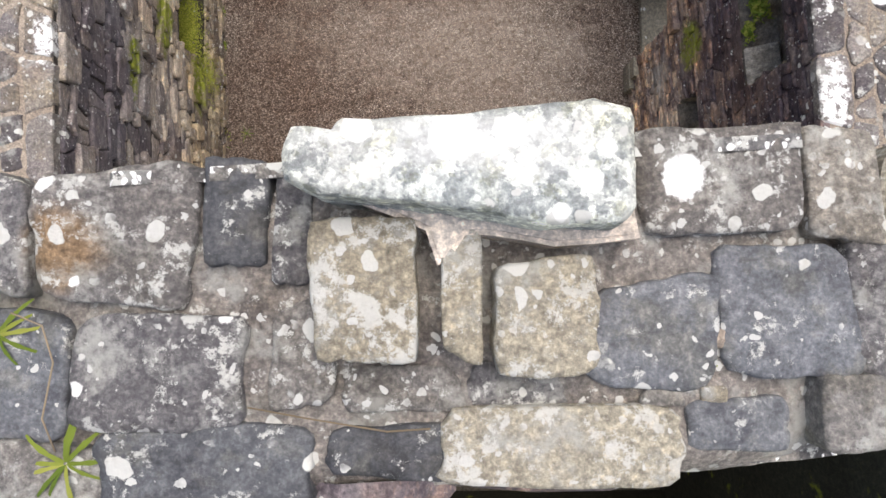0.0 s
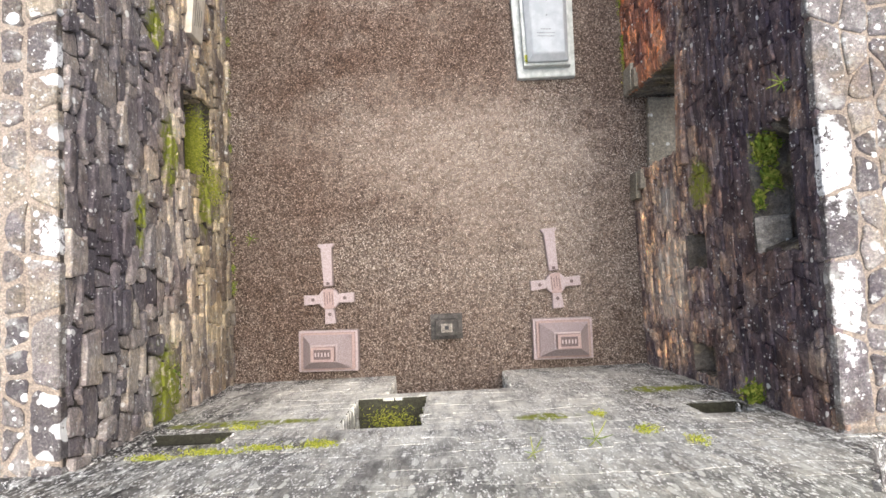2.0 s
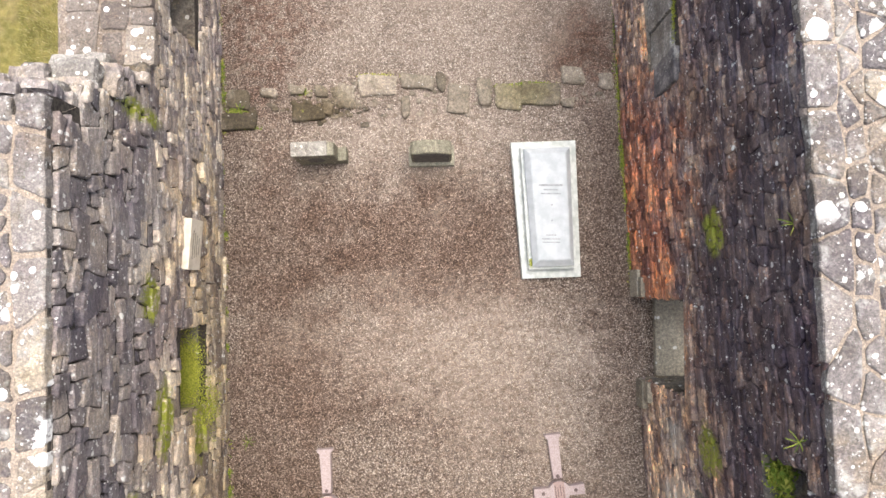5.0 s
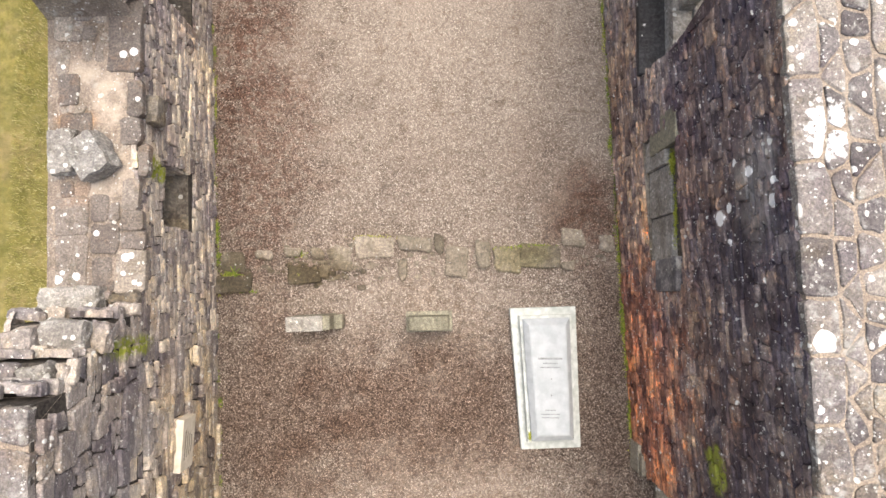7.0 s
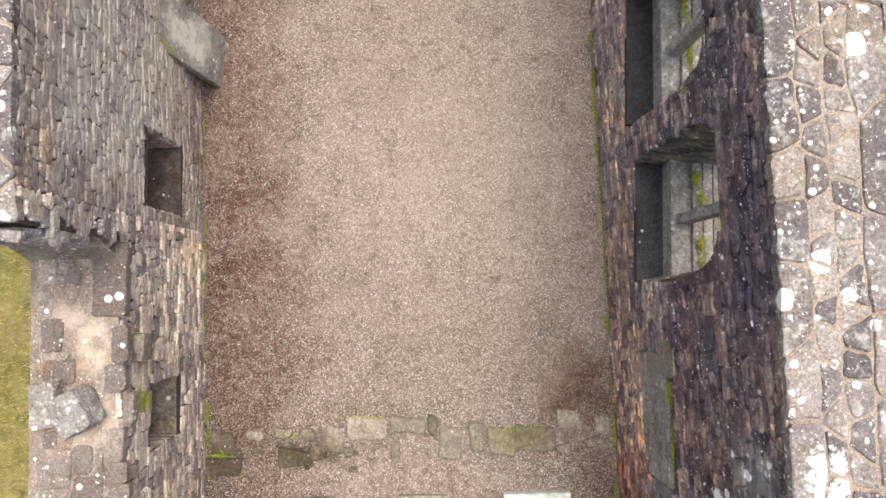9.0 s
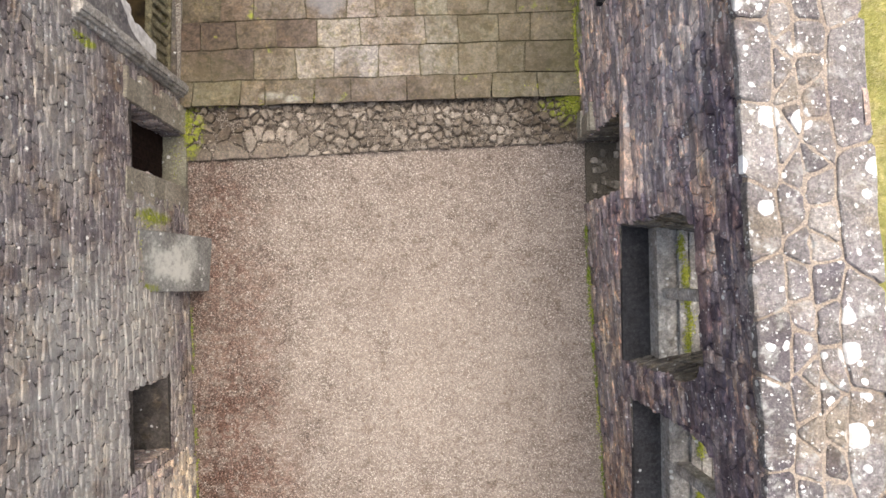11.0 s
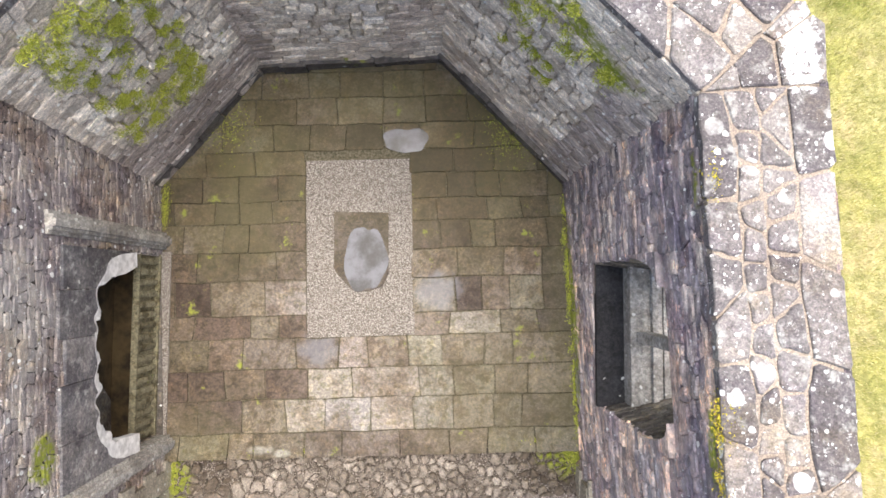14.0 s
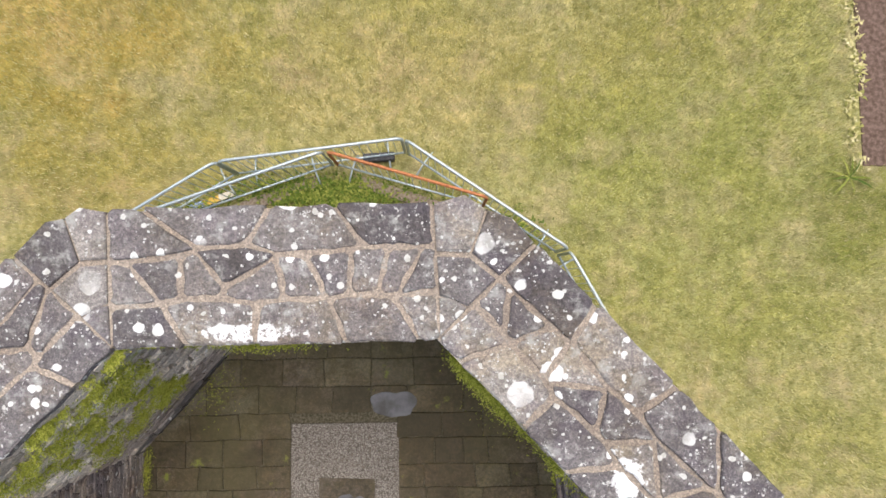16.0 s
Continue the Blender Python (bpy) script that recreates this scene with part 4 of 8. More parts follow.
def lay(parent, name, outlines, at, material, rng, low, high, rim, joint, singles=300, rest="joined_pieces", vary=(0.75, 1.2)):
    """Lays one stone on each outline: the first ones as objects, the rest joined."""
    V, F, base, made = [], [], 0, 0
    for out in outlines:
        if len(out) < 4:
            continue
        vs, fs = slab_mesh(name, out, at, material, low, high * rng.uniform(*vary), rim, rng, joint)
        if made < singles:
            o = Vector(vs[-1])
            ob = new(name, mesh_of(name, [Vector(v) - o for v in vs], fs, material))
            ob.parent, ob.location = parent, o
            made += 1
        else:
            V += vs
            F += [tuple(k + base for k in q) for q in fs]
            base += len(vs)
    if V:
        ob = new(rest, mesh_of(rest, V, F, material))
        ob.parent = parent
        tagged(ob, kind="stuff")


def breaks(rng, lo, hi, smin, smax):
    out = [lo]
    while out[-1] < hi - smin * 0.6:
        out.append(min(out[-1] + rng.uniform(smin, smax), hi))
    if hi - out[-1] > 0.01:
        out[-1] = hi
    return out


def frame_m(o, x, y, z, sx, sy, sz):
    return Matrix(((x[0] * sx, y[0] * sy, z[0] * sz, o[0]), (x[1] * sx, y[1] * sy, z[1] * sz, o[1]), (x[2] * sx, y[2] * sy, z[2] * sz, o[2]), (0, 0, 0, 1)))


class Wall:
    """A thick wall between two plan points, leaning a little, with an uneven top, recesses and openings."""

    def __init__(self, name, a, b, at, bt, zt, top, holes=(), thick=1.0, label="", zbase=0.0, inside=(-0.6, 10.0), outer=True, core=None, reveal=None, cuts=()):
        self.a, self.b, self.at, self.bt, self.zt, self.top, self.holes, self.thick = Vector((*a, 0)), Vector((*b, 0)), Vector((*at, zt)), Vector((*bt, zt)), zt, top, holes, thick
        d = self.b - self.a
        self.length = d.length
        self.t = d.normalized()
        self.n = Vector((-self.t.y, self.t.x, 0))
        if self.n.dot(Vector((*inside, 0)) - self.a) < 0:
            self.n = -self.n
        self.zbase = zbase
        us = {0.0, self.length}
        zs = {zbase, 9.5}
        steps = int(self.length / 0.35)
        us |= {self.length * i / steps for i in range(steps + 1)} | set(cuts)
        zs |= {zbase + 0.4 * i for i in range(1, 22)}
        us = [u for u in us if not any(h["u0"] - 0.12 < u < h["u1"] + 0.12 for h in holes)]
        zs = [z for z in zs if not any(abs(z - h[k]) < 0.1 for h in holes for k in ("z0", "z1"))]
        for h in holes:
            us += [h["u0"], h["u1"]]
            zs += [h["z0"], h["z1"]]
        us, zs = sorted(set(us)), sorted(set(zs))
        vs, fs, rv, rf = [], [], [], []

        def quad(p, store, faces):
            k = len(store)
            store.extend(p)
            faces.append((k, k + 1, k + 2, k + 3))

        for i in range(len(us) - 1):
            u, w = us[i], us[i + 1]
            for j in range(len(zs) - 1):
                z, y = zs[j], zs[j + 1]
                zu, zw, yu, yw = (min(z, top(u)), min(z, top(w)), min(y, top(u)), min(y, top(w)))
                if zu >= yu and zw >= yw:
                    continue
                um, zm = (u + w) / 2, (z + y) / 2
                hole = next((h for h in holes if h["u0"] < um < h["u1"] and h["z0"] < zm < h["z1"]), None)
                inner = [self.p(u, zu), self.p(w, zw), self.p(w, yw), self.p(u, yu)]
                if not hole:
                    quad(inner, vs, fs)
                if outer and not (hole and hole.get("through")):
                    quad([self.q(u, zu), self.q(w, zw), self.q(w, yw), self.q(u, yu)][::-1], vs, fs)
            quad([self.p(u, top(u)), self.p(w, top(w)), self.q(w, top(w)), self.q(u, top(u))], vs, fs)
        for u in (0.0, self.length):
            quad([self.p(u, zbase), self.p(u, top(u)), self.q(u, top(u)), self.q(u, zbase)], vs, fs)
        for h in holes:
            sp, rise = h.get("splay", 0.0), h.get("rise", 0.0)
            f = [self.p(u, z) for u, z in ((h["u0"], h["z0"]), (h["u1"], h["z0"]), (h["u1"], h["z1"]), (h["u0"], h["z1"]))]
            if h.get("through"):
                k = [self.q(u, z) for u, z in ((h["u0"] + sp, h["z0"] + rise), (h["u1"] - sp, h["z0"] + rise), (h["u1"] - sp, h["z1"]), (h["u0"] + sp, h["z1"]))]
            else:
                k = [self.p(u, z) - self.n * h["depth"] for u, z in ((h["u0"] + sp, h["z0"] + rise), (h["u1"] - sp, h["z0"] + rise), (h["u1"] - sp, h["z1"]), (h["u0"] + sp, h["z1"]))]
                quad(k, rv, rf)
            for s in range(4):
                if s == 0 and h["z0"] <= 0.001:
                    continue
                e = (s + 1) % 4
                quad([f[s], f[e], k[e], k[s]], rv, rf)
        self.ob = tagged(new(name, mesh_of(name, vs, fs, core or M_WALLGAP)), label, "wall", kind="structure")
        if rv:
            r = new("opening_reveals", mesh_of("opening_reveals", rv, rf, reveal or M_DRESSED))
            r.parent = self.ob
            tagged(r, "dressed stone lining of the openings")

    def p(self, u, z):
        k = u / self.length
        base, top = self.a.lerp(self.b, k), self.at.lerp(self.bt, k)
        return base.lerp(top, z / self.zt) if z > 0 else base + Vector((0, 0, z))

    def q(self, u, z):
        v = self.p(u, self.zt) - self.n * self.thick
        v.z = z
        return v

    def free(self, z0, z1, lo, hi):
        """The stretches of a course that no opening takes."""
        runs = [(lo, hi)]
        for h in self.holes:
            if h["z0"] - 0.02 < z1 and h["z1"] + 0.02 > z0:
                cut = []
                for s, e in runs:
                    if h["u1"] <= s or h["u0"] >= e:
                        cut.append((s, e))
                    else:
                        if h["u0"] > s:
                            cut.append((s, h["u0"]))
                        if h["u1"] < e:
                            cut.append((h["u1"], e))
                runs = cut
        return runs

    def face(self, rng, material, name="wall_stone", course=(0.07, 0.17), length=(0.14, 0.5), high=0.03, lo=0.0, hi=None, singles=300, rest="joined_stones", joint=0.012, wave=0.018, slant=0.025, split=0.2, rim=0.012, vary=(0.3, 1.6), skip=None):
        """Fitted rubble in uneven courses, some stones split in two, up to the wall's top line."""
        rows = []
        z = self.zbase
        zmax = max(self.top(self.length * i / 40) for i in range(41))
        while z < zmax:
            h = rng.uniform(*course)
            for s, e in self.free(z, z + h, lo, hi or self.length):
                run = [s]
                while run[-1] < e - 0.01:
                    u = run[-1]
                    w = length[0] + (length[1] - length[0]) * rng.random() ** 1.7
                    w = e - u if e - u - w < length[0] * 0.6 else w
                    a, b = u, u + w
                    if z + h * 0.6 >= self.top((a + b) / 2):
                        rows.append((z, z + h, run, 0.0))
                        run = [b]
                    elif rng.random() < split and h > course[0] * 1.3:
                        zm = z + h * rng.uniform(0.4, 0.6)
                        rows += [(z, z + h, run, 0.0), (z, zm, [a, b], 0.0), (zm, z + h, [a, b], 0.0)]
                        run = [b]
                    else:
                        run.append(b)
                rows.append((z, z + h, run, 0.0))
            z += h
        rows = sorted([r for r in rows if len(r[2]) > 1], key=lambda r: -r[0])
        crazy(self.ob, name, rows, lambda u, v, k: self.p(min(max(u, 0.0), self.length), v) + self.n * k, material, rng, -0.03, high, rim, joint, wave, slant, 0.03, singles, rest=rest, rough=joint * 0.5, vary=vary, keep=(lambda u, v: not skip(u, v)) if skip else None, flip=self.t.cross(Vector((0, 0, 1))).dot(self.n) < 0)

    def outside(self, rng, material, course=(0.14, 0.3), length=(0.25, 0.7)):
        """The outer face, in larger stones."""
        placed = []
        z = 0.0
        zmax = max(self.top(self.length * i / 40) for i in range(41))
        up = Vector((0, 0, 1))
        x = self.t if self.t.cross(up).dot(-self.n) > 0 else -self.t
        while z < zmax:
            h = rng.uniform(*course)
            u = 0.0
            while u < self.length - 0.05:
                w = min(rng.uniform(*length), self.length - u)
                um = u + w / 2
                if z + h * 0.7 < self.top(um) and not any(g.get("through") and g["u0"] - w * 0.4 < um < g["u1"] + w * 0.4 and g["z0"] - 0.1 < z + h / 2 < g["z1"] + 0.1 for g in self.holes):
                    placed.append((rng.randrange(99), frame_m(self.q(um, z + h / 2), x, up, x.cross(up), w * 0.98, h * 0.95, rng.uniform(0.015, 0.05))))
                u += w
            z += h
        pieces(self.ob, "outer_stone", placed, RUBBLE, material, 60, rest="joined_outer_stones")

    def jambs(self, rng, material, name="jamb_stone"):
        """Coursed stones along both sides of every opening."""
        placed = []
        for h in self.holes:
            sp = h.get("splay", 0.0)
            for u, ub, sign in ((h["u0"], h["u0"] + sp, 1), (h["u1"], h["u1"] - sp, -1)):
                z = max(h["z0"], 0.02)
                while z < h["z1"] - 0.04:
                    c = min(rng.uniform(0.07, 0.18), h["z1"] - z)
                    a = self.p(u, z + c / 2)
                    if h.get("through"):
                        b = self.q(ub, z + c / 2)
                    else:
                        b = self.p(ub, z + c / 2) - self.n * h["depth"]
                    d = b - a
                    L = d.length
                    d = d.normalized()
                    up = Vector((0, 0, 1))
                    nn = self.t * sign
                    x = d if d.cross(up).dot(nn) > 0 else -d
                    nn = x.cross(up).normalized()
                    s = 0.0
                    while s < L - 0.03:
                        w = min(rng.uniform(0.15, 0.42), L - s)
                        placed.append((rng.randrange(99), frame_m(a + d * (s + w / 2), x, up, nn, w, c * 0.95, rng.uniform(0.008, 0.03))))
                        s += w
                    z += c
        pieces(self.ob, name, placed, RUBBLE, material, 150, rest="joined_jambs")

    def infill(self, rng, h, material, name="infill_stone", singles=120, fill=0.95, within=None):
        """Rubble that blocks an opening, set back a little."""
        placed = []
        z = h["z0"]
        while z < h["z1"] - 0.03:
            c = min(rng.uniform(0.08, 0.2), h["z1"] - z)
            u = h["u0"]
            while u < h["u1"] - 0.03:
                w = min(rng.uniform(0.1, 0.36), h["u1"] - u)
                up = (self.p(u, z + 0.1) - self.p(u, z)).normalized()
                x = self.t if self.t.cross(up).dot(self.n) > 0 else -self.t
                nn = x.cross(up)
                o = self.p(u + w / 2, z + c / 2) - self.n * h["depth"]
                if within and not within(u + w / 2, z + c / 2):
                    u += w
                    continue
                placed.append((rng.randrange(99), frame_m(o, (x + up * rng.uniform(-0.15, 0.15)).normalized(), up, nn, w * fill * rng.uniform(0.85, 1.05), c * fill * rng.uniform(0.85, 1.05), rng.uniform(0.025, 0.085))))
                u += w
            z += c
        pieces(self.ob, name, placed, ROUNDED, material, singles, key=lambda km: -km[1].translation.z, rest="joined_infill")

    def capping(self, rng, material, lo=0.0, hi=None, rows=((0.0, 0.33, 0.28, 0.62), (0.33, 0.47, 0.15, 0.36), (0.47, 0.62, 0.15, 0.36), (0.62, 1.0, 0.38, 0.85)), lift=0.05, over=0.03, joint=0.05, singles=300, mortar=None, placed=None, up=0.0, fill=0.62):
        """Stones bedded in mortar along the top: large ones on the rims, small ones between."""
        hi = hi or self.length
        width = self.thick + 2 * over

        def at(u, v, h):
            o = self.p(u, self.top(u)) + self.n * (over - v * width)
            o.z = self.top(u) + h + up
            return o
        if placed:
            lay(self.ob, "capping_stone", [weathered(q, rng, 0.012) for q in placed], lambda u, v, h: at(u, v / width, h), material, rng, -0.05, lift, 0.016, 0.0, singles)
        elif mortar:
            laid = [(a, b, breaks(rng, lo, hi, smin, smax), rng.uniform(-0.004, 0.004), joint * 1.1) for a, b, smin, smax in rows]
            crazy(self.ob, "capping_stone", laid, at, material, rng, -0.05, lift, 0.016, joint, 0.045, 0.06, 0.06, singles, rest="joined_capping", rough=0.011)
        else:
            seeds = []
            for a, b, smin, smax in rows:
                u = lo + rng.uniform(0.3, 0.6) * smin
                while u < hi:
                    seeds.append((u, width * ((a + b) / 2 + rng.uniform(-0.17, 0.17) * (b - a))))
                    u += rng.uniform(smin, smax)
            grip = 2.5      # keeps the stones in their rough rows
            shapes = cells([(u, v * grip) for u, v in seeds], lo, hi, 0.0, width * grip)
            outlines = [weathered([(u, v / grip) for u, v in q], rng, 0.009) for q in shapes]
            lay(self.ob, "capping_stone", outlines, lambda u, v, h: at(u, v / width, h), material, rng, -0.05, lift, 0.018, joint, singles, rest="joined_capping")
        n = max(2, int((hi - lo) / 0.2))
        vs, fs = [], []
        for i in range(n + 1):
            u = lo + (hi - lo) * i / n
            wob = 0.03 * math.sin(u * 5.1) + 0.02 * math.sin(u * 11.7)
            for v, h in ((0.03, -0.06), (0.035 + wob * 0.1, lift * 0.3), (0.09, lift * (fill - 0.06)), (0.5, lift * fill), (0.91, lift * (fill - 0.06)), (0.965 + wob * 0.1, lift * 0.3), (0.97, -0.06)):
                vs.append(at(u, v, h))
        for i in range(n):
            for k in range(6):
                fs.append((7 * i + k, 7 * i + k + 1, 7 * i + k + 8, 7 * i + k + 7))
        bed = new("mortar_bed", mesh_of("mortar_bed", vs, fs, mortar or M_MORTAR))
        bed.parent = self.ob
        tagged(bed, "mortar between the capping stones")


def steps_of(points):
    """A top line from (distance, height) pairs."""
    def f(u):
        if u <= points[0][0]:
            return points[0][1]
        for (a, h), (b, k) in zip(points, points[1:]):
            if u <= b:
                return h + (k - h) * (u - a) / (b - a)
        return points[-1][1]
    return f


def hole(u0, u1, z0, z1, depth=0.4, **kw):
    return dict(u0=u0, u1=u1, z0=z0, z1=z1, depth=depth, **kw)


# ---------------------------------------------------------------- plan
def left_x(y):
    return -3.36 - 0.044 * y


def right_x(y):
    return 3.17 - 0.057 * y


Y0, Y1 = -0.9, 20.9      # the side walls' ends


def lu(y):
    return (y - Y0) * math.hypot(1, 0.044)


def ru(y):
    return (y - Y0) * math.hypot(1, 0.057)


# ground: one sheet to the horizon
def ground_sheet():
    vs = [(-400, -400, 0), (400, -400, 0), (400, 400, 0), (-400, 400, 0)]
    me = mesh_of("ground", vs, [(0, 1, 2, 3)], M_LAWN)
    for v in me.vertices:
        v.co.z = -0.03
    return tagged(new("ground", me), "short yellow-green lawn round the ruined chapel", "grass", kind="structure")


ground_sheet()
floor = new("gravel_floor", mesh_of("gravel_floor", [(-4.6, -0.3, 0), (4.3, -0.3, 0), (3.4, 16.0, 0), (-5.0, 16.0, 0)], [(0, 1, 2, 3)], M_GRAVEL))
tagged(floor, "brown and pinkish gravel floor with damp patches", "gravel floor", kind="structure")

LEFT_STEPS = [(0, 4.58), (6.28, 4.6), (6.31, 4.02), (6.56, 3.95), (6.59, 3.5), (6.9, 3.42), (6.93, 2.8), (7.18, 2.78), (7.2, 2.74), (9.0, 2.72), (10.57, 2.74), (10.6, 4.5), (11.3, 4.6), (99, 4.66)]
# added floor behind the gable; its dark colour replaces the shade there
yard = tagged(new("shaded_floor", mesh_of("shaded_floor", [(-4.6, -4.0, -0.004), (4.3, -4.0, -0.004), (4.3, -0.3, -0.004), (-4.6, -0.3, -0.004)], [(0, 1, 2, 3)], M_GAP)), "floor behind the gable, coloured dark to stand for its shade", "earth", kind="structure")
left_top = steps_of([(lu(y) if 0 < y < 99 else y, z) for y, z in LEFT_STEPS])
wall_left = Wall("wall_west", (left_x(Y0), Y0), (left_x(Y1), Y1), (left_x(Y0) + 0.2, Y0), (left_x(Y1) + 0.2, Y1), 4.6, left_top, [
    hole(lu(3.03), lu(4.12), 1.14, 1.80, 0.45),
    hole(lu(8.02), lu(8.85), 1.10, 1.95, 0.45),
    hole(lu(11.05), lu(12.08), 0.92, 2.0, 0.6),
    hole(lu(14.87), lu(15.72), 0.0, 1.86, 0.42),
    hole(lu(16.5), lu(19.25), 0.26, 2.3, 0.75),
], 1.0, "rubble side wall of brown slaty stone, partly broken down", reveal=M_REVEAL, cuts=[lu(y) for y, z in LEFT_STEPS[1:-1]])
right_top = steps_of([(0, 4.56), (ru(8), 4.6), (ru(16), 4.66), (99, 4.66)])
WIN_A = (12.34, 14.17)
WIN_B = (10.2, 11.87)
wall_right = Wall("wall_east", (right_x(Y0), Y0), (right_x(Y1), Y1), (right_x(Y0) + 0.11, Y0), (right_x(Y1) + 0.24, Y1), 4.6, right_top, [
    hole(ru(3.27), ru(4.53), 0.0, 1.85, through=True),
    hole(ru(0.42), ru(0.8), 1.75, 2.35, 0.2, rise=0.1),
    hole(ru(1.72), ru(2.18), 1.8, 2.32, 0.18, rise=0.15),
    hole(ru(1.85), ru(3.08), 3.42, 4.15, 0.26, splay=0.12, rise=0.22),
    hole(ru(7.62), ru(9.3), 1.25, 2.28, 0.055),
    hole(ru(WIN_B[0]), ru(WIN_B[1]), 1.42, 3.68, through=True, splay=0.2),
    hole(ru(WIN_A[0]), ru(WIN_A[1]), 1.45, 3.62, through=True, splay=0.2),
    hole(ru(14.62), ru(15.62), 0.0, 1.92, through=True),
    hole(ru(17.2), ru(19.12), 1.45, 3.68, through=True, splay=0.22),
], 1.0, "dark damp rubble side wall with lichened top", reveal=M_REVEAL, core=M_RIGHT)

GB = lambda x: 0.13 + 0.05 * x
gable_top = steps_of([(0, 4.5), (0.75, 4.9), (2.75, 8.02), (3.3, 8.12), (4.7, 8.12), (5.25, 8.0), (7.25, 4.9), (8, 4.5)])
wall_gable = Wall("wall_gable", (-4.0, GB(-4)), (4.0, GB(4)), (-4.0, GB(-4) + 0.03), (4.0, GB(4) + 0.03), 8.1, gable_top, [
    hole(3.2, 4.88, 0.0, 1.6, through=True),
    hole(2.87, 3.76, 1.9, 3.5, 0.55),
    hole(6.52, 7.08, 3.1, 3.6, 0.3),
    hole(0.95, 1.88, 3.36, 3.82, 0.07, splay=0.1, rise=0.1),
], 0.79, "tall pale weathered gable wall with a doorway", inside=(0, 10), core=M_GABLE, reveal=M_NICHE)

AP = [(-4.26, 20.3), (-2.71, 22.14), (0.08, 22.36), (2.05, 20.4)]
AT = [(-4.05, 20.6), (-2.42, 22.34), (0.245, 22.45), (2.27, 20.42)]
AW = []
for k, nm in enumerate(("wall_apse_west", "wall_apse_centre", "wall_apse_east")):
    L = math.dist(AP[k], AP[k + 1])
    AW.append(Wall(nm, AP[k], AP[k + 1], AT[k], AT[k + 1], 4.66, lambda u: 4.66, (), 1.05, "mossy rubble wall of the polygonal apse", inside=(-1, 18), core=M_APSEBED))

# ---------------------------------------------------------------- the flagged sanctuary floor
poly = [(-4.6, 16.25), (2.4, 16.55), (2.3, 20.6), (0.2, 22.6), (-2.8, 22.4), (-4.6, 20.4)]
bmf = prism(poly, -0.02, 0.205, 0)
sanct = part("flag_floor", bmf, M_JOINT)
tagged(sanct, "raised sanctuary floor of mossy rectangular flagstones", "stone floor", kind="structure")
GR = (-1.93, -0.32, 18.02, 20.74)      # gravelled rectangle round the grave

FLAG_ROWS = [
    (16.21, [-4.75, -3.9, -3.15, -2.77, -2.0, -1.43, -0.55, 0.2, 0.78, 1.5, 2.6]),
    (16.60, [-4.75, -3.6, -2.93, -2.28, -1.68, -0.98, -0.34, 0.27, 0.88, 1.31, 2.6]),
    (17.10, [-4.75, -3.75, -3.19, -2.58, -1.93, -1.26, -0.24, 0.28, 0.91, 1.41, 2.6]),
    (17.55, [-4.75, -4.05, -3.44, -2.92, -2.1, -1.45, -1.01, -0.4, 0.12, 0.77, 1.2, 2.6])]
FLAG_SIDES = [
    (18.02, [-4.7, -3.66, -2.79, -2.36], [0.25, 1.03, 1.6, 2.6]),
    (18.37, [-4.7, -3.95, -3.4, -2.57], [0.35, 0.75, 1.18, 1.7, 2.6])]
# single flags that stand out: place and tone, from dark brown to pale
FLAG_TONES = [(-1.98, 16.85, 1.0), (-1.33, 16.85, 0.97), (-0.66, 16.85, 0.9), (0.0, 16.85, 0.8), (-2.6, 16.85, 0.62), (0.55, 16.85, 0.55), (-2.25, 17.3, 0.15), (-1.6, 17.3, 0.92), (-0.75, 17.3, 0.85), (0.0, 17.3, 0.75), (-2.9, 17.3, 0.45), (-3.45, 17.3, 0.2),
              (-2.5, 17.8, 0.6), (-1.2, 17.8, 0.88), (-0.7, 17.8, 0.6), (-0.1, 17.8, 0.8), (-3.2, 17.8, 0.5), (-3.7, 17.8, 0.4), (0.64, 18.2, 0.95), (-2.25, 18.6, 0.9), (-3.0, 18.6, 0.65), (0.1, 18.6, 0.6), (-1.05, 21.5, 0.85), (-0.4, 21.1, 0.6), (1.1, 19.55, 0.6)]


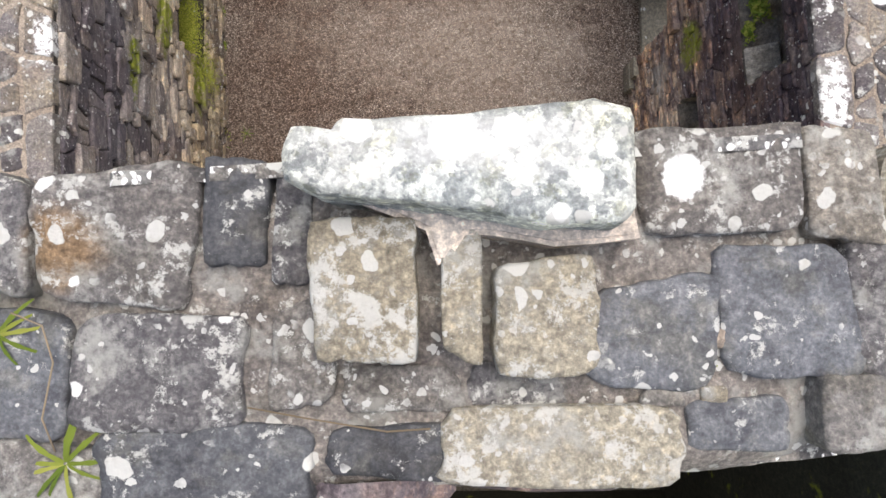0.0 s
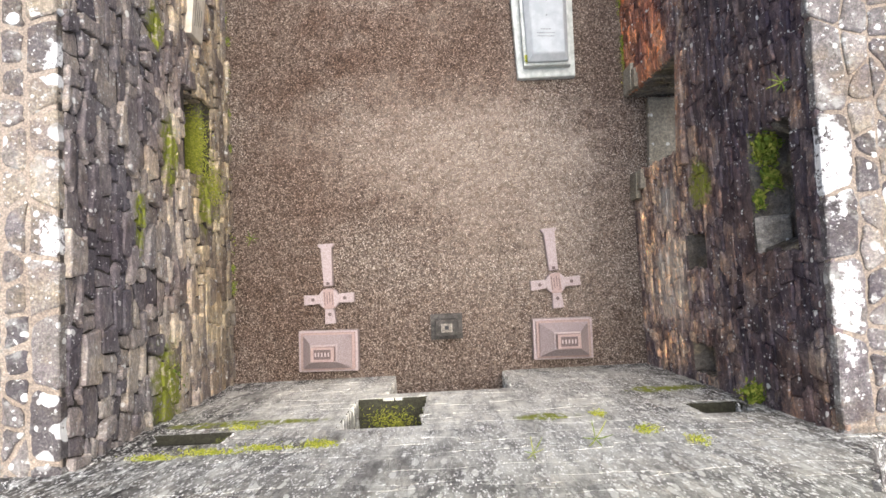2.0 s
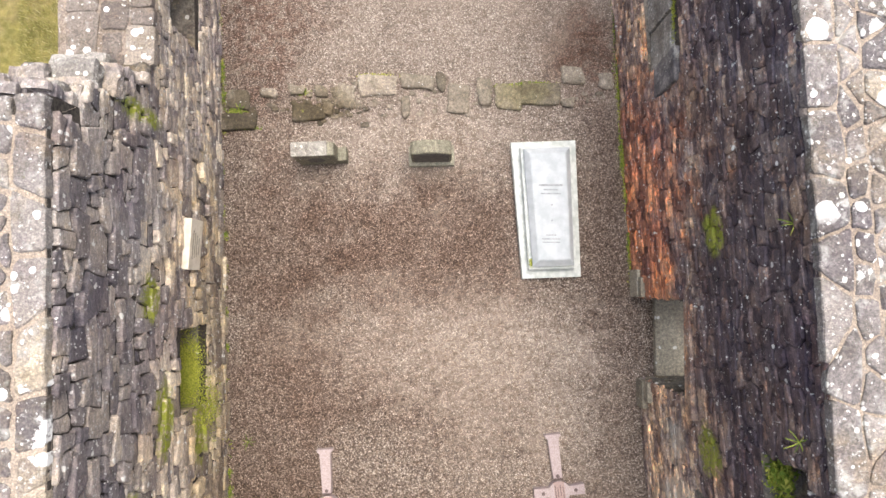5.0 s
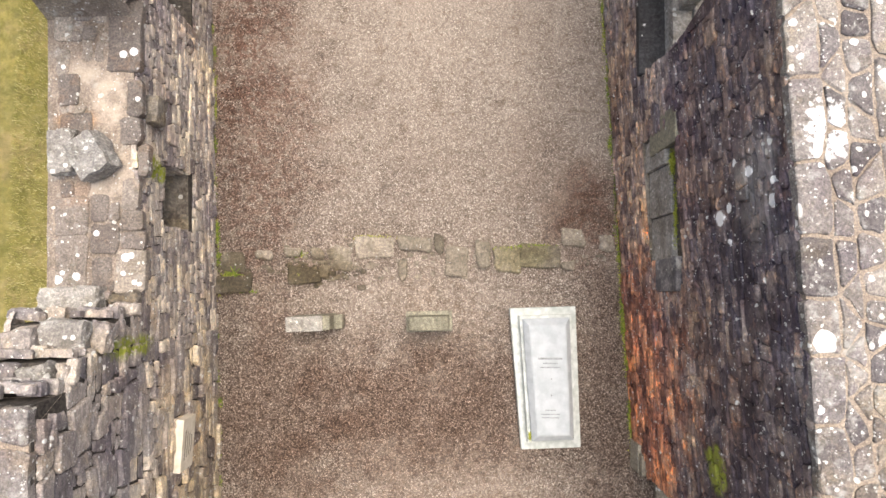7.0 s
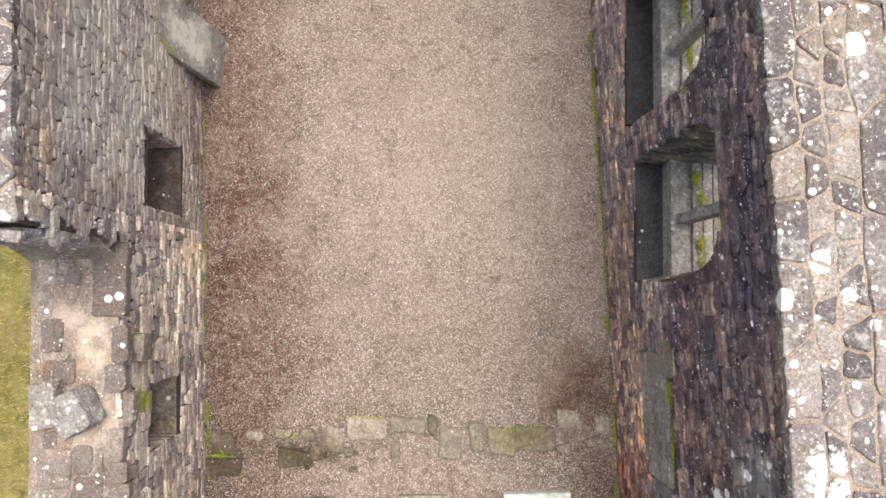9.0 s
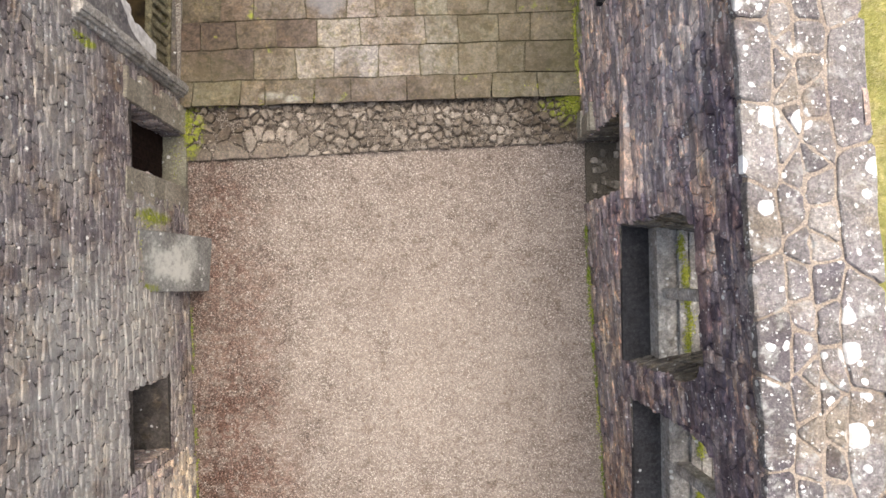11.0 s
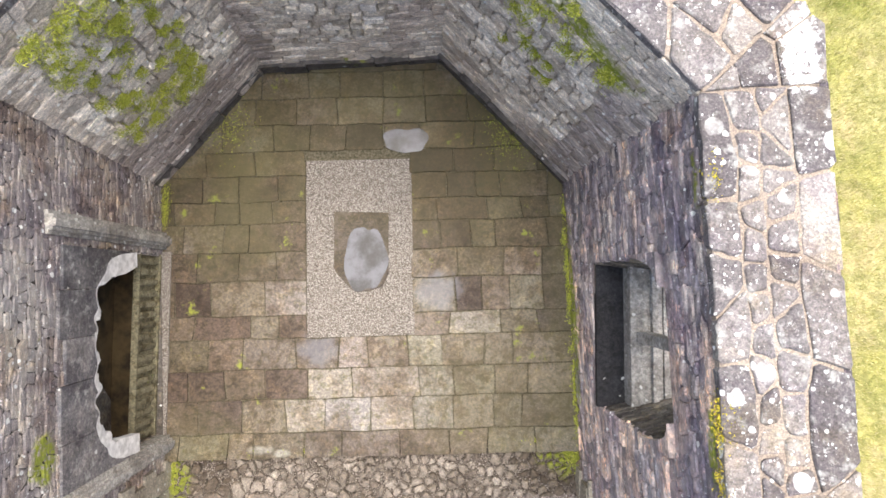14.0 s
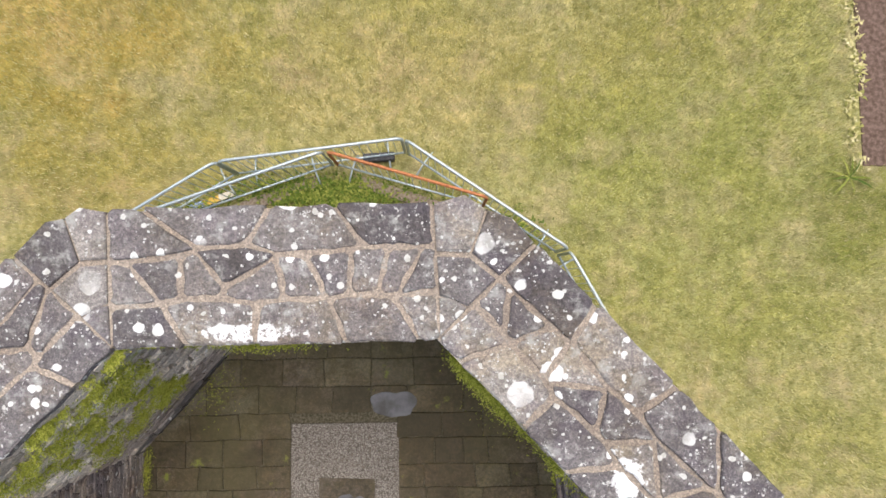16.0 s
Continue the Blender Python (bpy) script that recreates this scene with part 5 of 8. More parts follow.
def flag_floor():
    """Worn flags in rows; the first rows as they were laid, those behind in the same manner."""
    rng = random.Random(21)
    rows = []
    starts = [16.21, 16.60, 17.10, 17.55, 18.02, 18.37, 18.90, 19.34, 19.78, 20.12, 20.52, 20.90, 21.31, 21.73, 22.14, 22.6]
    for k, (y, e) in enumerate(zip(starts, starts[1:])):
        if k < 4:
            rows.append((y, e, FLAG_ROWS[k][1], 0))
        elif k < 6:
            rows.append((y, e, FLAG_SIDES[k - 4][1] + [GR[0]], 0))
            rows.append((y, e, [GR[1]] + FLAG_SIDES[k - 4][2], 0))
        elif y < GR[3] - 0.1:
            rows.append((y, e, breaks(rng, -4.7, GR[0], 0.36, 0.8), 0))
            rows.append((y, e, breaks(rng, GR[1], 2.6, 0.36, 0.8), 0))
        elif k == 12:
            rows.append((y, e, [-4.7, -3.4, -2.7, -2.05, -1.42, -0.7, -0.05, 0.6, 1.3, 2.6], 0))
        else:
            rows.append((y, e, breaks(rng, -4.75 + rng.uniform(0, 0.3), 2.6, 0.38, 0.85), 0))

    def keep(x, y):
        return -4.6 < x < 2.35 and not (y > 20.4 and (x < -4.3 + (y - 20.4) * 0.85 or x > 2.25 - (y - 20.4) * 1.0))

    def tone(x, y):
        near = [t for a, b, t in FLAG_TONES if abs(x - a) < 0.2 and abs(y - b) < 0.16]
        return near[0] if near else rng.uniform(0.0, 0.8) if y > 18 else rng.uniform(0.2, 0.6)
    crazy(sanct, "flagstone", rows, lambda u, v, h: Vector((u - 0.03 * (v - 18), v + 0.03 * (u + 1), 0.205 + h)), M_FLAG, rng, -0.02, 0.024, 0.008, 0.016, 0.012, 0.02, 0.022, keep=keep, rough=0.008, vary=(0.6, 1.35), tone=tone)


flag_floor()
chips = part("chip_bed", prism([(GR[0] + 0.05 * 0 - 0.0, GR[2] - 0.03), (GR[1] + 0.03, GR[2] + 0.03), (GR[1] - 0.05, GR[3] + 0.03), (GR[0] - 0.07, GR[3] - 0.02)], 0.1, 0.232, 0.004), M_CHIPS)
tagged(chips, "rectangle of pale stone chips round a sunken grave slab", "gravel bed", kind="structure")
grave = thing("grave_slab", "sunken dark grave slab holding a pool of rain", "grave slab", pose(-1.14, 19.35, 0.2))
part("slab", prism([(-0.42, 0.59), (0.44, 0.58), (0.45, -0.38), (0.36, -0.58), (0.12, -0.66), (-0.12, -0.64), (-0.33, -0.42), (-0.41, -0.30)], 0.0, 0.036, 0.01), M_FLAG, grave).color = (0.12, 0.12, 0.12, 1)


def pool(name, cx, cy, z, rx, ry, seed, label, taper=0.0):
    rng = random.Random(seed)
    ph = [rng.uniform(0, 6.3) for _ in range(4)]
    pts = []
    for k in range(40):
        a = k * math.tau / 40
        r = 1 + 0.10 * math.sin(2 * a + ph[0]) + 0.07 * math.sin(3 * a + ph[1]) + 0.04 * math.sin(7 * a + ph[2])
        c, s = math.cos(a), math.sin(a)
        q = (abs(c) ** 3 + abs(s) ** 3) ** (-1 / 3)
        pts.append((cx + rx * q * c * r * (1 - taper * max(0.0, s)), cy + ry * q * s * r))
    return tagged(part(name, prism(pts, z - 0.003, z + 0.002, 0), M_WATER), label, "puddle")


pool("puddle", -0.45, 21.05, 0.244, 0.31, 0.2, 8, "shallow rain puddle on the mossy flagstones")
pool("puddle", -1.06, 19.22, 0.241, 0.31, 0.52, 4, "rain puddle lying on the sunken grave slab", 0.45)


# rubble strip between gravel and flags
def rubble_strip():
    rng = random.Random(31)
    base = part("rubble_bed", prism([(-4.1, 15.30), (2.35, 15.625), (2.3, 16.5), (-4.1, 16.22)], -0.02, 0.045, 0.02), M_STRIPBED)
    tagged(base, "band of broken stones between gravel and flagged floor", "rubble", kind="structure")
    seeds = []
    while len(seeds) < 300:
        x, y = rng.uniform(-4.05, 2.3), rng.uniform(0.0, 0.98)
        if all(math.hypot(x - a, y - b) > 0.075 + 0.05 * rng.random() for a, b in seeds):
            seeds.append((x, y))
    seeds = [(x, y) for x, y in seeds if not (x < -1.95 and y < 0.36)] + [(-3.85, 0.16), (-3.3, 0.17), (-2.65, 0.15), (-2.15, 0.17)]
    shapes = [weathered(q, rng, 0.012) for q in cells(seeds, -4.05, 2.3, 0.0, 0.98)]
    lean = {}

    def at(u, v, h):
        k = (round(u * 3), round(v * 3))
        if k not in lean:
            lean[k] = rng.uniform(-0.03, 0.03)
        return Vector((u, 15.28 + 0.05 * (u + 4) + v, 0.05 + h * (0.6 if u < -1.9 and v < 0.36 else 1.0) + (lean[k] if h > 0 else 0)))
    lay(base, "rubble_stone", shapes, at, M_RUBBLE, rng, -0.03, 0.05, 0.02, 0.045, vary=(0.25, 1.4))
    chips = []
    for _ in range(420):
        x, v = rng.uniform(-4.05, 2.3), rng.uniform(0.02, 0.98)
        turn = rng.uniform(0, 3.1)
        X = Vector((math.cos(turn), math.sin(turn), 0))
        chips.append((rng.randrange(99), frame_m((x, 15.28 + 0.05 * (x + 4) + v, 0.045), X, Vector((-X.y, X.x, 0)), (0, 0, 1), rng.uniform(0.025, 0.08), rng.uniform(0.02, 0.05), rng.uniform(0.01, 0.035))))
    pieces(base, "stone_chip", chips, ROUGH, M_RUBBLE, 0, rest="joined_chips")


rubble_strip()


# low kerb of worn stones across the gravel
def kerb_line():
    rng = random.Random(41)
    side = lambda y, f, s: [(-3.6 + 6.2 * k / 40, y + 0.35 * k / 40 + s * (0.05 + 0.16 * abs(noise.noise(Vector((k * 0.37, f, 0)))))) for k in range(41)]
    base = part("kerb_bed", prism(side(7.56, 1.0, -1) + side(7.6, 9.0, 1)[::-1], -0.02, 0.005, 0.003), M_GRAVEL)
    tagged(base, "line of worn foundation stones set in the gravel", "kerb", kind="structure")
    out = []
    laid = [(-3.58, -3.2, 7.5, 7.77), (-3.67, -3.07, 7.16, 7.41), (-3.03, -2.75, 7.65, 7.8), (-2.54, -2.04, 7.29, 7.56), (-2.55, -2.31, 7.7, 7.85), (-2.19, -1.95, 7.68, 7.88), (-1.85, -1.57, 7.51, 7.9), (-2.04, -1.83, 7.37, 7.56), (-1.45, -0.9, 7.71, 8.02), (-0.81, -0.24, 7.85, 8.07),
            (-0.22, -0.05, 7.79, 8.11), (-0.77, -0.63, 7.38, 7.69), (-0.01, 0.32, 7.46, 7.92), (0.41, 0.7, 7.58, 8.02), (0.71, 1.11, 7.49, 7.9), (1.13, 1.76, 7.56, 7.95), (1.78, 2.15, 7.91, 8.2), (2.36, 2.6, 7.84, 8.15), (1.8, 2.0, 7.57, 7.69)]
    lean = lambda: rng.uniform(-0.045, 0.045)
    shapes = [weathered([(x1 + lean(), y0 + lean()), (x1 + lean(), y1 + lean()), (x0 + lean(), y1 + lean()), (x0 + lean(), y0 + lean())], rng, 0.014) for x0, x1, y0, y1 in laid]
    lay(base, "kerb_stone", shapes, lambda u, v, h: Vector((u, v, h)), M_KERB, rng, -0.02, 0.075, 0.03, 0.0)
    for _ in range(150):
        x = rng.uniform(-3.6, 2.5) if rng.random() < 0.5 else rng.gauss(-1.9, 0.4)
        out.append((rng.randrange(99), frame_m((x, 7.68 + 0.045 * x + 0.08 * rng.gauss(0, 1.6), 0.0), (1, 0.1, 0), (-0.1, 1, 0), (0, 0, 1), rng.uniform(0.04, 0.15), rng.uniform(0.04, 0.1), rng.uniform(0.012, 0.035))))
    pieces(base, "kerb_stone", out, ROUGH, M_KERB)


kerb_line()


# ---------------------------------------------------------------- graves
def fallen_cross(x0, y0, x1, y1, label):
    """A memorial cross that lies on its back; foot at (x0, y0), head end at (x1, y1)."""
    d = Vector((x1 - x0, y1 - y0))
    L = d.length
    m = pose(x0, y0, 0.0, 0, 0, math.degrees(math.atan2(d.y, d.x)))
    c = thing("cross", label, "grave cross", m, "fallen crosses")
    hub = L * 0.69
    part("shaft", prism([(0, -0.125), (0.03, -0.125), (0.07, -0.085), (L * 0.53, -0.07), (L * 0.53, 0.07), (0.07, 0.085), (0.03, 0.125), (0, 0.125)], 0.0, 0.115, 0.012), M_PINKPALE, c)
    ring = []
    for k in range(24):
        a = k * math.tau / 24
        ring.append((hub + 0.165 * math.cos(a), 0.165 * math.sin(a)))
    boss = part("hub", prism(ring, 0.0, 0.13, 0.014), M_PINKPALE, c)
    for sy in (-1, 1):
        y = sorted((sy * 0.12, sy * 0.39))
        part("arm", prism([(hub - 0.068, y[0]), (hub + 0.068, y[0]), (hub + 0.078, y[1]), (hub - 0.078, y[1])] if sy > 0 else [(hub - 0.078, y[0]), (hub + 0.078, y[0]), (hub + 0.068, y[1]), (hub - 0.068, y[1])], 0.0, 0.115, 0.012), M_PINKPALE, c)
    part("head_arm", prism([(hub + 0.12, -0.068), (L, -0.085), (L, 0.085), (hub + 0.12, 0.068)], 0.0, 0.115, 0.012), M_PINKPALE, c)
    for px, py in ((hub - 0.24, 0), (hub + 0.24, 0), (hub, 0.25), (hub, -0.25)):
        part("boss", prism([(px + 0.028 * math.cos(k * math.tau / 10), py + 0.028 * math.sin(k * math.tau / 10)) for k in range(10)], 0.1, 0.126, 0.004), M_LETTER, c, "dark cut boss")
    for k in range(4):
        part("carving", boxed(hub - 0.11 + 0.03 * (k % 2), hub + 0.10 - 0.025 * (k % 3), -0.068 + k * 0.04, -0.056 + k * 0.04, 0.12, 0.133, 0.003), M_LETTER, boss, "cut interlace on the hub")
    part("joint", boxed(L * 0.527, L * 0.537, -0.072, 0.072, 0.09, 0.118, 0.002), M_LETTER, c, "dark broken joint of the shaft")
    part("panel", boxed(hub - 0.155, hub + 0.155, -0.085, 0.085, 0.1, 0.1315, 0.01), M_PINK, boss)
    return c


fallen_cross(-1.905, 2.165, -1.815, 0.915, "weathered pink granite cross lying broken on the gravel")
fallen_cross(1.60, 2.41, 1.75, 1.16, "weathered pink granite cross lying flat on the gravel")


def pedestal(cx, cy, w, d, turn, ox, oy, label):
    """A stepped granite base that once bore a cross."""
    p = thing("cross_pedestal", label, "pedestal", pose(cx, cy, 0, 0, 0, turn), "cross pedestals")
    part("plinth", boxed(-w / 2, w / 2, -d / 2, d / 2, -0.02, 0.17, 0.012), M_PINKPALE, p)
    a, b = 0.40 * w, 0.40 * d
    bm = bmesh.new()
    prof = [(a, b, 0.166), (a, b, 0.27), (a * 0.97, b * 0.96, 0.285), (a * 0.55, b * 0.52, 0.52), (a * 0.55, b * 0.52, 0.53)]
    rings = [[bm.verts.new((sx * x, sy * y, z)) for sx, sy in ((-1, -1), (1, -1), (1, 1), (-1, 1))] for x, y, z in prof]
    for r, s in zip(rings, rings[1:]):
        for k in range(4):
            bm.faces.new((r[k], r[(k + 1) % 4], s[(k + 1) % 4], s[k]))
    bm.faces.new(rings[-1])
    part("sloping_die", bm, M_PINKPALE, p)
    part("step", boxed(-0.455 * w, 0.455 * w, -0.455 * d, 0.455 * d, 0.165, 0.215, 0.015), M_PINK, p)
    head = part("socket_block", boxed(-a * 0.47, a * 0.47, -b * 0.42, b * 0.42, 0.528, 0.66, 0.01), M_PINK, p)
    part("socket", boxed(-a * 0.34, a * 0.34, -b * 0.28, b * 0.28, 0.655, 0.664, 0.002), M_LETTER, head, "dark socket in which the cross stood")
    for k in range(5):
        part("letter_bar", boxed(-a * 0.3 + k * a * 0.13, -a * 0.24 + k * a * 0.13, -0.03, 0.03, 0.662, 0.667, 0.001), M_PINKPALE, head)
    return p


pedestal(-1.83, 0.50, 0.92, 0.63, 1.5, 0, 0, "stepped pink granite pedestal without its cross")
pedestal(1.80, 0.69, 0.92, 0.63, 2.0, 0, 0, "stepped pink granite pedestal with cut letters")


def small_block():
    b = thing("memorial_block", "small dark stone memorial block on a low base", "memorial", pose(0.0, 0.87, 0, 0, 0, 3))
    part("base", boxed(-0.25, 0.25, -0.20, 0.20, -0.02, 0.07, 0.012, 0.006), M_DARKBOX, b)
    body = part("block", boxed(-0.17, 0.17, -0.125, 0.125, 0.068, 0.34, 0.02, 0.004), M_DARKBOX, b)
    part("top_panel", boxed(-0.085, 0.085, -0.07, 0.06, 0.338, 0.352, 0.004), M_PALESLAB, body, "pale panel with a black patch drawn as a hole")
    # flat black block stands for the dark inside of a hole
    part("dark_hole_patch", boxed(-0.03, 0.03, -0.03, 0.025, 0.35, 0.355, 0.002), M_BLACK, body)


small_block()


def coffin_tomb():
    t = thing("coffin_tomb", "white marble coffin-shaped tomb with worn letters", "tomb")
    part("base_slab", prism([(0.96, 6.95), (1.98, 6.99), (2.05, 4.84), (1.14, 4.80)], -0.02, 0.14, 0.012), M_GREYMARBLE, t, "stained grey-white marble base")
    part("step", prism([(1.09, 6.84), (1.88, 6.87), (1.95, 4.97), (1.22, 4.94)], 0.138, 0.30, 0.012), M_GREYMARBLE, t)
    bm = bmesh.new()
    lo = [(1.13, 6.80), (1.84, 6.83), (1.90, 5.01), (1.27, 4.98)]
    hi = [(1.22, 6.70), (1.76, 6.72), (1.82, 5.10), (1.345, 5.08)]
    rings = [[bm.verts.new((x, y, z)) for x, y in o] for o, z in ((lo, 0.298), (lo, 0.36), (hi, 0.46))]
    for r, s in zip(rings, rings[1:]):
        for k in range(4):
            bm.faces.new((r[k], r[(k + 1) % 4], s[(k + 1) % 4], s[k]))
    bm.faces.new(rings[-1])
    bmesh.ops.recalc_face_normals(bm, faces=bm.faces)
    bmesh.ops.bevel(bm, geom=[e for e in bm.edges if all(v.co.z > 0.4 for v in e.verts)], offset=0.01, segments=2, affect="EDGES")
    lid = part("coffin_lid", bm, M_WHITE, t)
    rows = [(6.22, 0.36, 0.030), (6.15, 0.22, 0.018), (6.09, 0.30, 0.018), (5.46, 0.16, 0.014), (5.40, 0.28, 0.014), (5.35, 0.26, 0.014)]
    for y, w, h in rows:
        part("letter_bar", boxed(1.53 - w / 2, 1.53 + w / 2, y - h / 2, y + h / 2, 0.459, 0.4625, 0.0008), M_GREYLET, lid, "row of worn lettering")
    for y in (5.92, 5.68):
        part("stud", prism([(1.545 + 0.013 * math.cos(k * math.tau / 10), y + 0.013 * math.sin(k * math.tau / 10)) for k in range(10)], 0.458, 0.468, 0.002), M_GREYLET, lid)


coffin_tomb()


def headstone_mossy():
    h = thing("headstone", "thick mossy headstone with a pale top", "headstone", pose(-2.05, 6.72, 0, 0, 0, 3))
    part("body", boxed(-0.33, 0.30, -0.11, 0.11, -0.02, 0.62, 0.03, 0.012), M_HEAD, h)
    part("pale_top", boxed(-0.335, 0.20, -0.112, 0.112, 0.60, 0.66, 0.015, 0.006), M_PALESLAB, h, "pale lichened top edge")
    part("shoulder", boxed(0.29, 0.43, -0.12, 0.10, -0.02, 0.26, 0.02, 0.01), M_HEAD, h)
    part("worn_patch", prism([(0.0 + 0.11 * math.cos(k * math.tau / 12) * (1 + 0.2 * (k % 3)), 0.0 + 0.13 * math.sin(k * math.tau / 12)) for k in range(12)], 0, 0.01, 0.003), M_HEADFACE, h, "grey worn patch").matrix_basis = pose(-0.02, -0.108, 0.33, 90, 0, 0)


def headstone_round():
    h = thing("headstone", "round-topped sandstone headstone with a dark face", "headstone", pose(-0.29, 6.74, 0, 0, 0, 1.5))
    part("plinth", boxed(-0.36, 0.36, -0.16, 0.16, -0.02, 0.10, 0.015, 0.006), M_HEAD, h)
    def arch(w, z0, z1, r):
        pts = [(-w, z0), (w, z0), (w, z1)]
        for k in range(1, 12):
            a = math.pi * k / 12
            pts.append((w * math.cos(a), z1 + r * math.sin(a)))
        pts.append((-w, z1))
        return pts
    o = part("tablet", prism(arch(0.31, 0.0, 0.5, 0.16), -0.1, 0.1, 0.012), M_HEAD, h)
    o.matrix_basis = pose(0, 0, 0.09, 90, 0, 0)
    face = part("inscription_face", prism(arch(0.27, 0.03, 0.49, 0.13), 0.0, 0.012, 0.004), M_HEADFACE, o, "dark sunk face of the tablet")
    face.matrix_basis = pose(0, 0, 0.097)


headstone_mossy()
headstone_round()

# ---------------------------------------------------------------- things on the west wall
plq = thing("wall_plaque", "cream memorial plaque fixed to the rubble wall", "plaque", pose(left_x(5.22) + 0.165, 5.22, 1.53, 0, 2.5, -2.5))
plate = part("panel", boxed(-0.09, 0.03, -0.34, 0.33, -0.21, 0.21, 0.006), M_PLAQUE, plq)
for k in range(4):
    part("letter_bar", boxed(0.029, 0.034, -0.2 + 0.02 * k, 0.18 - 0.03 * k, 0.10 - k * 0.07, 0.125 - k * 0.07, 0.001), M_DRESSED, plate, "unreadable raised line")

cb = thing("corbel_stone", "dark square corbel stone jutting from the broken wall", "corbel", pose(left_x(9.35) + 0.1, 9.35, 2.42))
part("stone", rough_block(-0.25, 0.2, -0.16, 0.16, -0.14, 0.14, 31, 0.02, 0.012), M_REVEAL, cb)

slab = thing("leaning_slab", "long grave slab leaning against the wall", "grave slab", pose(-3.61, 13.68, 0.0, 0, -9.0, -2.5))
part("slab", boxed(-0.13, 0.0, -0.42, 0.41, -0.03, 1.78, 0.02, 0.01), M_SLAB, slab)
rock = thing("loose_stone", "loose squared stone lying on the broken wall top", "stone", pose(-3.99, 8.72, 2.78, 4, -6, 28))
part("stone", rough_block(-0.19, 0.19, -0.23, 0.22, -0.02, 0.30, 4, 0.03, 0.022), M_ROCK, rock)
rock2 = thing("loose_stone", "rough block on the broken wall edge", "stone", pose(-4.36, 8.75, 2.78, 0, 4, 5))
part("stone", rough_block(-0.14, 0.12, -0.25, 0.25, -0.02, 0.18, 7, 0.03, 0.03), M_ROCK, rock2)

# blocks of the broken wall end: x0, x1, y0, y1, top, thickness, turn, material
BROKEN = [(-4.48, -3.86, 6.92, 7.24, 3.02, 0.26, 2, M_ROCK), (-3.97, -3.56, 6.57, 6.92, 3.74, 0.30, -4, M_ROCK), (-3.88, -3.62, 6.29, 6.54, 4.16, 0.22, 3, M_ROCK), (-4.34, -3.99, 6.58, 6.84, 3.80, 0.34, 9, M_LEFT),
          (-3.72, -3.44, 6.94, 7.08, 2.94, 0.16, -2, M_LEFT), (-4.30, -3.95, 6.33, 6.55, 4.10, 0.18, 5, M_LEFT), (-3.58, -3.42, 6.60, 6.90, 3.56, 0.16, 0, M_LEFT), (-3.60, -3.45, 6.30, 6.55, 4.08, 0.16, 0, M_LEFT),
          (-3.80, -3.48, 7.06, 7.19, 2.88, 0.14, 0, M_REVEAL), (-4.44, -4.28, 6.34, 6.60, 4.04, 0.14, 8, M_TOP), (-4.02, -3.80, 7.10, 7.22, 2.84, 0.10, -6, M_LEFT)]
for k, (x0, x1, y0, y1, z1, thick, turn, m) in enumerate(BROKEN):
    b = thing("loose_stone", "pale lichened block of the broken wall end" if m is M_ROCK else "rough dark block of the broken wall end", "stone", pose((x0 + x1) / 2, (y0 + y1) / 2, z1 - thick, 0, 0, turn), "broken wall blocks")
    w, d = (x1 - x0) / 2, (y1 - y0) / 2
    part("block", rough_block(-w, w, -d, d, 0.0, thick, 20 + k, 0.025, 0.03), m, b)

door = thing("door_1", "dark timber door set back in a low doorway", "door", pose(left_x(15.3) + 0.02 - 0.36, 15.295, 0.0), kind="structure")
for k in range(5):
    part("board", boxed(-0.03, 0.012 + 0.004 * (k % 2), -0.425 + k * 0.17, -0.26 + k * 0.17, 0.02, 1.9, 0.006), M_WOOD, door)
th = part("door_sill", boxed(left_x(15.3) - 0.42, left_x(15.3) + 0.04, 14.7, 16.0, -0.02, 0.09, 0.02, 0.01), M_HEAD)
tagged(th, "mossy stone threshold of the low doorway", "threshold", kind="structure")


def jamb(x, y, sy, z1, name="door_jamb"):
    j = thing(name, "dressed sandstone blocks framing the doorway", "door jamb", kind="structure")
    z = 0.02
    k = 0
    while z < z1:
        h = RNG.uniform(0.28, 0.42)
        w = 0.30 if k % 2 else 0.42
        y0, y1 = sorted((y, y + sy * w))
        part("block", boxed(x(z) - 0.12, x(z) + 0.055, y0, y1, z, min(z + h, z1) - 0.008, 0.012, 0.004), M_DRESSED, j)
        z += h
        k += 1


jamb(lambda z: left_x(15) + 0.043 * z, 14.87, -1, 2.1)
jamb(lambda z: left_x(15.7) + 0.043 * z, 15.72, 1, 2.1)


